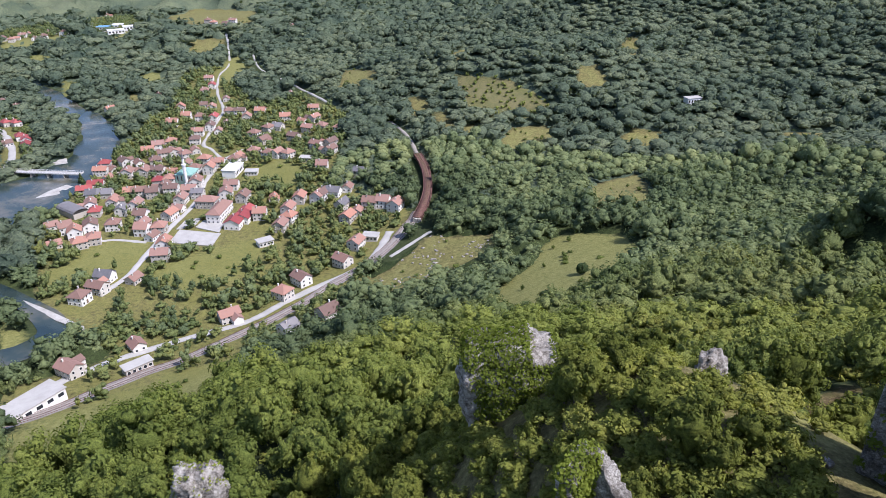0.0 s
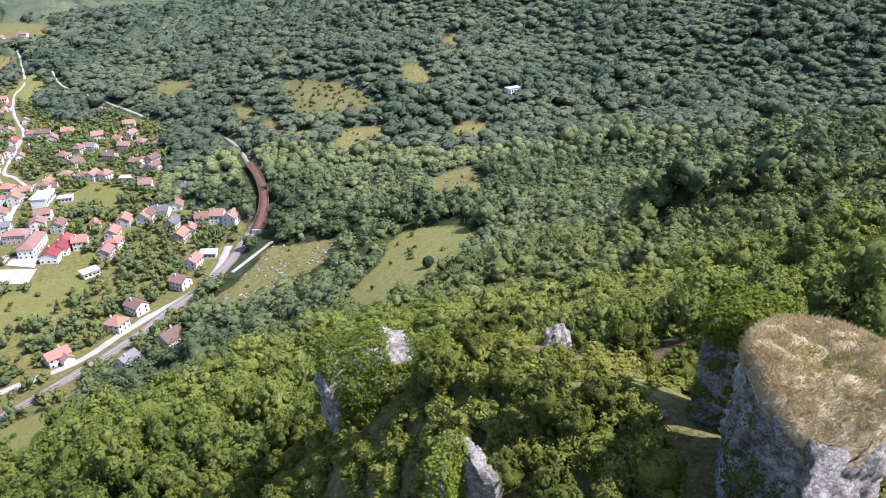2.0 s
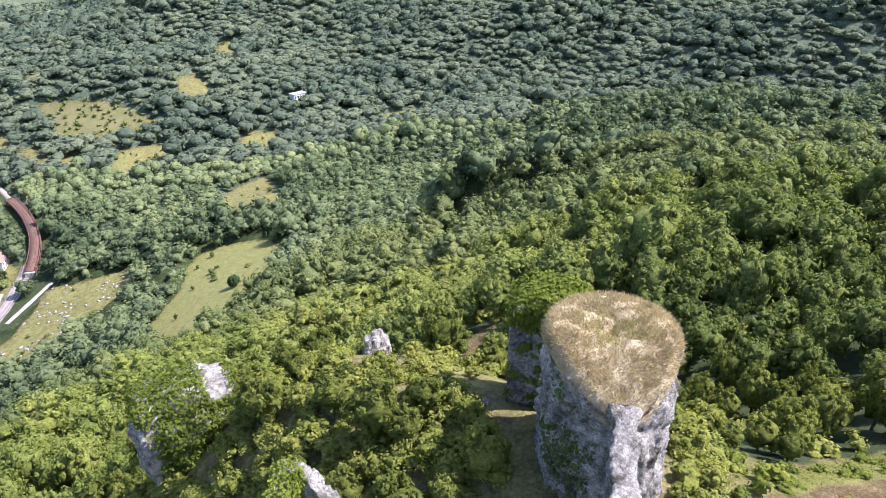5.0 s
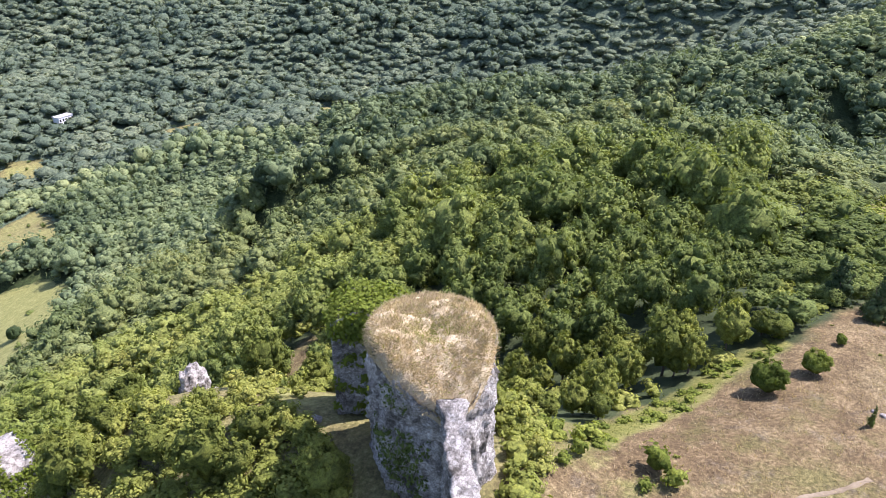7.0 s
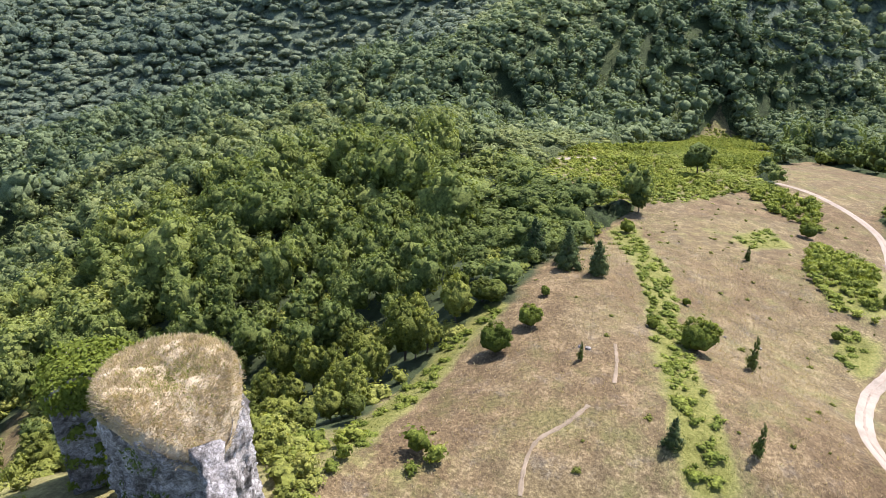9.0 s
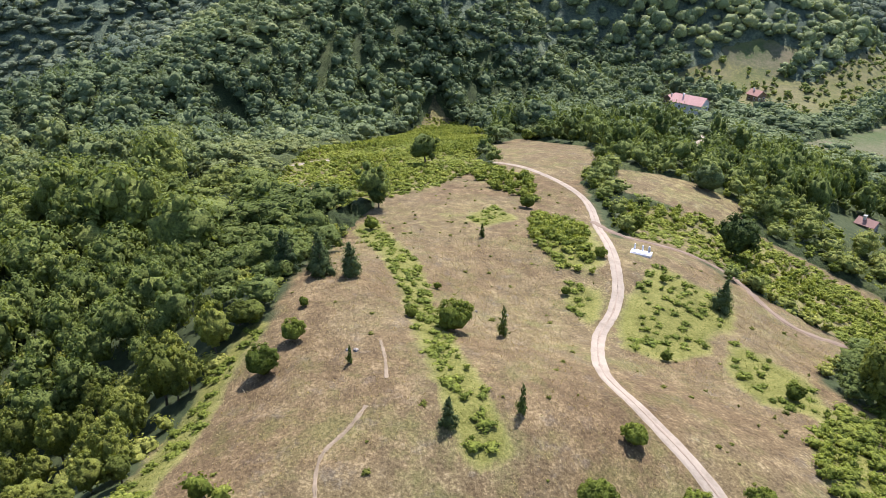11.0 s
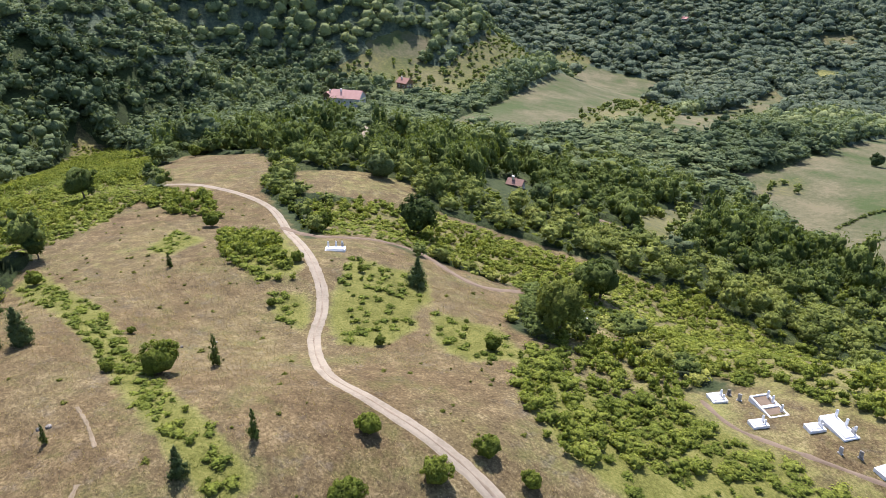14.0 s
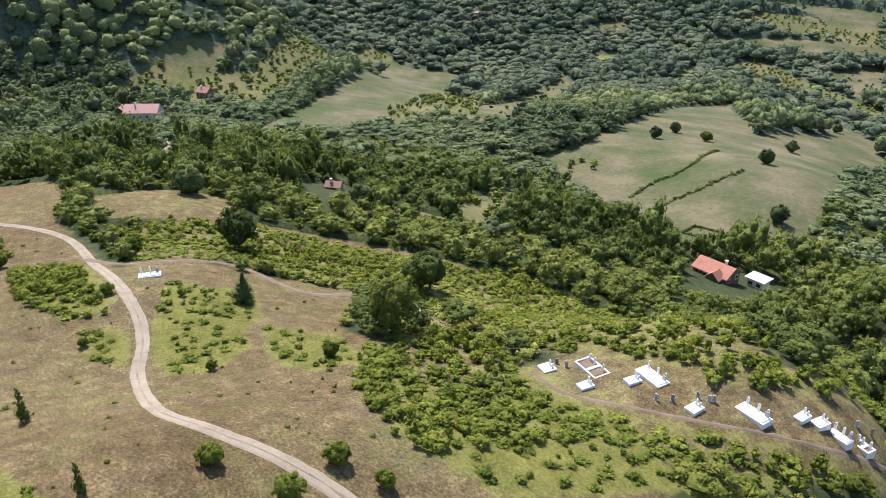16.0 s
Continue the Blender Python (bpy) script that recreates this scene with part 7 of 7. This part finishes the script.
def broken_wall(name, points, thick, foot, label, seed, cover=0, ivy_size=0.14, ivy_label="bright green ivy", up_to=None):
    """A ruined wall: points along its crest, as x, y, z; ragged top, stones left standing."""
    root = new(name)
    p = np.array(points, float)
    q = []
    for a, b in zip(p, p[1:]):
        n = max(2, int(np.linalg.norm(b - a) / 0.16))
        q += [a + (b - a) * t for t in np.arange(n) / n]
    q = np.array(q + [p[-1]])
    d = np.gradient(q[:, :2], axis=0)
    d /= np.linalg.norm(d, axis=1)[:, None] + 1e-9
    side = np.stack([-d[:, 1], d[:, 0]], 1)
    steps = np.floor(rough_noise(np.column_stack([q, ])[:, :3] + seed, 0.5) * 5) / 5 * 0.5
    nz, V = 34, []
    prof = [(-1, k / nz) for k in range(nz)] + [(u, 1.0) for u in np.linspace(-1, 1, 9)] + [(1, 1 - k / nz) for k in range(1, nz + 1)]
    for i in range(len(q)):
        top = q[i, 2] + steps[i]
        for u, h in prof:
            w = thick / 2 * (1.25 - 0.25 * h) * u
            V.append((q[i, 0] + side[i, 0] * w, q[i, 1] + side[i, 1] * w, foot + (top - foot) * h))
    V = np.array(V)
    n1, n2 = rough_noise(V + seed, 0.6), rough_noise(V + seed, 2.4, 3)
    m = len(prof)
    outs = np.array([(side[i, 0] * u, side[i, 1] * u, 1.0 if h == 1 else 0.0) for i in range(len(q)) for u, h in prof])
    V = V + outs * (0.3 * n1 + 0.2 * n2)[:, None]
    i = np.arange(len(q) * m).reshape(len(q), m)
    f = np.stack([i[:-1, :-1], i[1:, :-1], i[1:, 1:], i[:-1, 1:]], -1).reshape(-1, 4)
    ends = []
    for e in (0, -1):
        for k in range(m // 2 - 1):
            ends.append((i[e, k], i[e, k + 1], i[e, m - 2 - k], i[e, m - 1 - k]))
    me = mesh_np("masonry", V, quads=np.concatenate([f, np.array(ends)]), mat=M_STONE)
    part("masonry", me, M_STONE, root, "weathered limestone rubble masonry")
    if cover:
        part("ivy", ivy_mesh("ivy", me, cover, ivy_size, int(seed) + 1, test=lambda c, nr: ((nr[:, 2] > 0.3) | (c[:, 2] > c[:, 2].max() - 2.2)) if up_to is None else (c[:, 0] < up_to) & (c[:, 2] > c[:, 2].max() - 6)), M_IVY, root, ivy_label)
    return tagged(root, label, "ruined wall")


broken_wall("wall_stub", STUB, 1.25, 122.0, "white broken limestone wall running down from the tower", 3.0)
broken_wall("ivy_wall", [(px, py, pz - 0.3) for px, py, pz in IVY_WALL], 3.8, 124.0, "tall ruined wall smothered in bright green ivy", 5.0, 16000, 0.14)
broken_wall("pointed_wall", POINTED_WALL, 1.0, 122.0, "pointed broken wall with ivy on its crest", 8.0, 9000, 0.12, up_to=9.3)


def crag(name, at, size, seed, label, ivy=0, sink=0.45, square=0.55, above=0.2, mat=None, test=None, jag=0.28):
    root = new(name)
    me = rock_mesh("rock", size, seed, 5, square, jag, 0.55 if ivy > 5000 else 0.8)
    part("rock", me, M_ROCK, root, "weathered pale grey limestone")
    if ivy:
        part("ivy", ivy_mesh("ivy", me, ivy, 0.15, seed + 2, above, test=test), mat or M_IVY, root, "green creepers over the top")
    root.matrix_basis = pose(*at)
    return tagged(root, label, "rock")


x0, y0, z0 = WEST_RUIN
crag("ivy_ruin", (x0, y0, z0 - 4.4), (5.2, 3.4, 5.0), 4, "massive ruined bastion of grey limestone half hidden by ivy", 24000, jag=0.13, test=lambda c, nr: ((c[:, 0] > -3.3 - 0.8 * nr[:, 2]) | (c[:, 2] > 2.6)) & ~((c[:, 0] > 1.6) & (c[:, 0] < 3.6) & (c[:, 2] > 3.4)))
x0, y0, z0 = MID_ROCK
crag("rock_stack", (x0, y0, z0 - 2.2), (1.6, 1.4, 3.4), 6, "pale grey limestone stack among bushes", 0, square=0.4)
crag("boulder", (x0 + 0.9, y0 - 1.2, z0 - 3.6), (1.2, 1.0, 1.8), 12, "pale grey limestone boulder among bushes", 0, square=0.6)
x0, y0, z0 = SOUTH_ROCK
crag("rock_outcrop", (x0, y0, z0 - 3.0), (2.8, 1.9, 3.2), 9, "white jagged limestone outcrop above the woods", 300, above=0.8, square=0.3)
for i, (x0, y0, s) in enumerate(RUBBLE_STONES):
    ob = part("boulder", rock_mesh("boulder", (s, s * 0.8, s * 0.6), 20 + i, 3, 0.5), M_ROCK)
    ob.matrix_basis = pose(x0, y0, float(height(x0, y0)) + s * 0.2, 0, 0, 40 * i)
    tagged(ob, "loose pale limestone block in the grass", "boulder", "loose limestone blocks")

# ---- hilltop: graves, farmhouses, grass ----
def headstone(parent, x, y, h, w=0.3):
    """A slim white pillar with a rounded head on a small foot."""
    bm = bevelled(boxes((x - w / 2 - 0.06, x + w / 2 + 0.06, y - 0.16, y + 0.16, -0.1, 0.12)), 0.02)
    box(bm, x - w / 2, x + w / 2, y - 0.08, y + 0.08, 0.12, h)
    bmesh.ops.create_cone(bm, segments=12, radius1=w / 2, radius2=w / 2, depth=0.16, cap_ends=True, matrix=pose(x, y, h, 90))
    part("headstone", bm, M_WHITE, parent, "white marble headstone")


def kerbs(root, x0, x1, y0, y1, top=0.3, wide=0.2):
    """Four kerb stones round a bed of earth."""
    for r in ((x0, x1, y0, y0 + wide), (x0, x1, y1 - wide, y1), (x0, x0 + wide, y0 + wide, y1 - wide), (x1 - wide, x1, y0 + wide, y1 - wide)):
        part("kerb", bevelled(boxes((*r, -1.2, top)), 0.025), M_WHITE, root, "white marble kerb")
    part("bed", boxes((x0 + wide, x1 - wide, y0 + wide, y1 - wide, -1.2, top - 0.14)), M_EARTH, root, "bare earth bed")


def grave(width, kind):
    root = new("grave")
    w = width / 2
    if kind == 2:
        d = width * 0.3
        kerbs(root, -w, 0.1, -d, d)
        kerbs(root, 0.104, w, -d, d)
        for x in (-w * 0.7, -w * 0.25, w * 0.55):
            headstone(root, x, d - 0.42, 1.0, 0.24)
    elif kind == 1:
        d = width * 0.24
        part("plinth", bevelled(boxes((-w, w, -d, d, -1.4, 0.3)), 0.04), M_WHITE, root, "white marble plinth")
        part("slab", bevelled(boxes((-w * 0.9, w * 0.9, -d * 0.78, d * 0.5, 0.3, 0.42)), 0.04), M_WHITE, root, "white marble slab")
        for x in (-w * 0.72, w * 0.05, w * 0.66):
            headstone(root, x, d * 0.74, 1.15, 0.26)
        part("plaque", bevelled(boxes((w * 0.55, w * 0.82, d * 0.45, d * 0.58, 0.42, 1.0)), 0.02), M_CONCRETE, root, "grey stone plaque")
    else:
        d = max(0.9, width * 0.45)
        kerbs(root, -w, w, -d, d, 0.34, 0.26)
        part("slab", bevelled(boxes((-w * 0.62, w * 0.62, -d * 0.68, d * 0.45, 0.2, 0.4)), 0.03), M_WHITE, root, "white marble slab")
        headstone(root, -w * 0.3, d * 0.6, 1.0, 0.22)
        headstone(root, w * 0.4, d * 0.6, 0.8, 0.2)
    return root


random.seed(4)
for gx, gy, w, kind in GRAVES:
    ob = grave(w * 0.84, kind)
    # stands level on the slope
    ob.matrix_basis = pose(gx, gy, float(height(gx, gy)) + 0.06, 0, 0, (-118 if gx > 90 else GRAVE_TURN) + random.uniform(-6, 6))
    tagged(ob, ("white marble grave with kerb, slab and two headstones", "white marble family grave with three headstones", "white kerbed double grave enclosure with headstones")[kind], "grave", "graves on the slope")
for i, (gx, gy) in enumerate(LONE_STONES):
    bm = bevelled(boxes((-0.2, 0.2, -0.08, 0.08, -0.4, 0.75 + 0.1 * (i % 3)), (-0.28, 0.28, -0.15, 0.15, -0.4, 0.1)), 0.03)
    ob = part("old_headstone", bm, M_CONCRETE if i % 2 else M_ROCK)
    ob.matrix_basis = pose(gx, gy, float(height(gx, gy)), 4 * (i % 3) - 3, 3 - 2 * (i % 4), GRAVE_TURN + 9 * i)
    tagged(ob, "small weathered grey headstone leaning in the grass", "headstone", "old leaning headstones")

place(house(17, 10, 6.4, 3.2, M_TILE_PINK, M_PLASTER, 0, 2, (5, 2), (5, 6, 4.0, 2.0), name="farmhouse"), *FARMHOUSE, FARM_TURN, "white farmhouse with a faded terracotta roof among trees", "house")
place(house(8, 7, 3.6, 2.2, M_TILE_PINK, M_WOOD, 0, 1, (3, 2), name="barn"), *FARM_BARN, FARM_TURN + 80, "timber barn with a terracotta roof beside the farmhouse", "barn")
place(house(8, 7, 3.6, 2.4, M_TILE, M_WOOD, 0, 1, (2, 2), name="cottage"), *FAR_COTTAGE, 20, "small brown cottage at the orchard's edge", "cottage")
place(house(10.5, 7.5, 2.8, 2.0, M_TILE_ORANGE, M_WOOD, 0, 1, (4, 2), (3.0, 3.8, 2.7, 1.7), name="red_roofed_house"), *RED_HOUSE, RED_TURN, "low dark timber house with an orange-red tiled roof", "house")
place(flat_house(5, 4, 2.8, M_WHITE, M_WHITE, 2, "shed"), *WHITE_SHED, RED_TURN, "small white shed with a flat white roof", "shed")
place(flat_house(15, 8, 6.0, M_WHITE, M_CONCRETE, 5, "hill_villa"), *HILL_VILLA, 15, "white flat-roofed building on the far hill", "building")
place(house(4.5, 3.6, 1.6, 1.1, M_TILE, M_STONE, 0, 1, (2, 1), name="ruined_hut"), *RUINED_HUT, 30, "small ruined stone hut under a tree", "hut")
place(house(7, 6, 2.8, 2.0, M_TILE_RED, M_PLASTER, 0, 1, (2, 1), name="far_cottage"), *LONE_COTTAGE, 10, "small red-roofed cottage far off in the woods", "cottage")


def hedge_ring():
    g = np.random.default_rng(3)
    hx, hy = HEDGE
    s = 5.5
    t = np.arange(0, 4, 0.07)
    x = np.where(t < 1, t * 2 - 1, np.where(t < 2, 1, np.where(t < 3, 5 - 2 * t, -1))) * s
    y = np.where(t < 1, -1, np.where(t < 2, 2 * t - 3, np.where(t < 3, 1, 7 - 2 * t))) * s
    pl = np.stack([hx + x, hy + y, g.uniform(0.9, 1.5, len(t)), g.uniform(1.0, 1.5, len(t)), g.uniform(0, 1, len(t))], 1)
    plant_many("square_hedge", BUSH_KINDS, pl, M_LEAF, "square clipped hedge round a plot in the field", "hedge")


hedge_ring()
g = np.random.default_rng(71)
for line_ in HEDGES:
    q = smooth_line(line_, 1.1)
    n = len(q)
    plant_many("field_hedge", BUSH_KINDS, np.column_stack([q[:, 0] + g.normal(0, 0.5, n), q[:, 1] + g.normal(0, 0.5, n), g.uniform(0.5, 1.6, n), g.uniform(1.2, 2.6, n), g.uniform(0, 1, n)]), M_LEAF, "low overgrown hedge between the fields", "hedge")


def grass(name, polys, avoid, spacing, r1, share, mat, tall, label, seed, patchy=9.0):
    """Tufts of three bent blades, joined."""
    g, x, y = sparse(polys, spacing, 22, r1, share, seed, avoid)
    k = patch(x, y, patchy, 1.5) > 0.3
    x, y = x[k], y[k]
    n = len(x) * 3
    x, y = np.repeat(x, 3) + g.normal(0, 0.1, n), np.repeat(y, 3) + g.normal(0, 0.1, n)
    p = np.stack([x, y, height(x, y) - 0.03], 1)
    way = g.normal(0, 0.5, (n, 3)) + (0, 0, 1)
    side = np.cross(way, g.normal(size=(n, 3)))
    side /= np.linalg.norm(side, axis=1)[:, None]
    h = (tall * g.uniform(0.5, 1.5, n))[:, None]
    w = (tall * 0.35 * g.uniform(0.6, 1.4, n))[:, None]
    tip = p + way * h
    b = np.stack([p - side * w * 0.6, p + side * w * 0.6, tip + side * w * 0.5, tip - side * w * 0.5], 1)
    me = mesh_np(name, b, quads=np.arange(n * 4).reshape(-1, 4), mat=mat)
    tagged(new(name, me), label, "grass", kind="stuff")


grass("green_herbs", HERBS, (), 0.27, 120, 0.6, M_HERB, 0.075, "green herbs in patches on the hilltop", 62)
grass("dry_grass", DRY[:3] + HILLTOP, HERBS, 0.42, 105, 0.6, M_STRAW, 0.10, "short dry straw-coloured grass on the hilltop", 61)
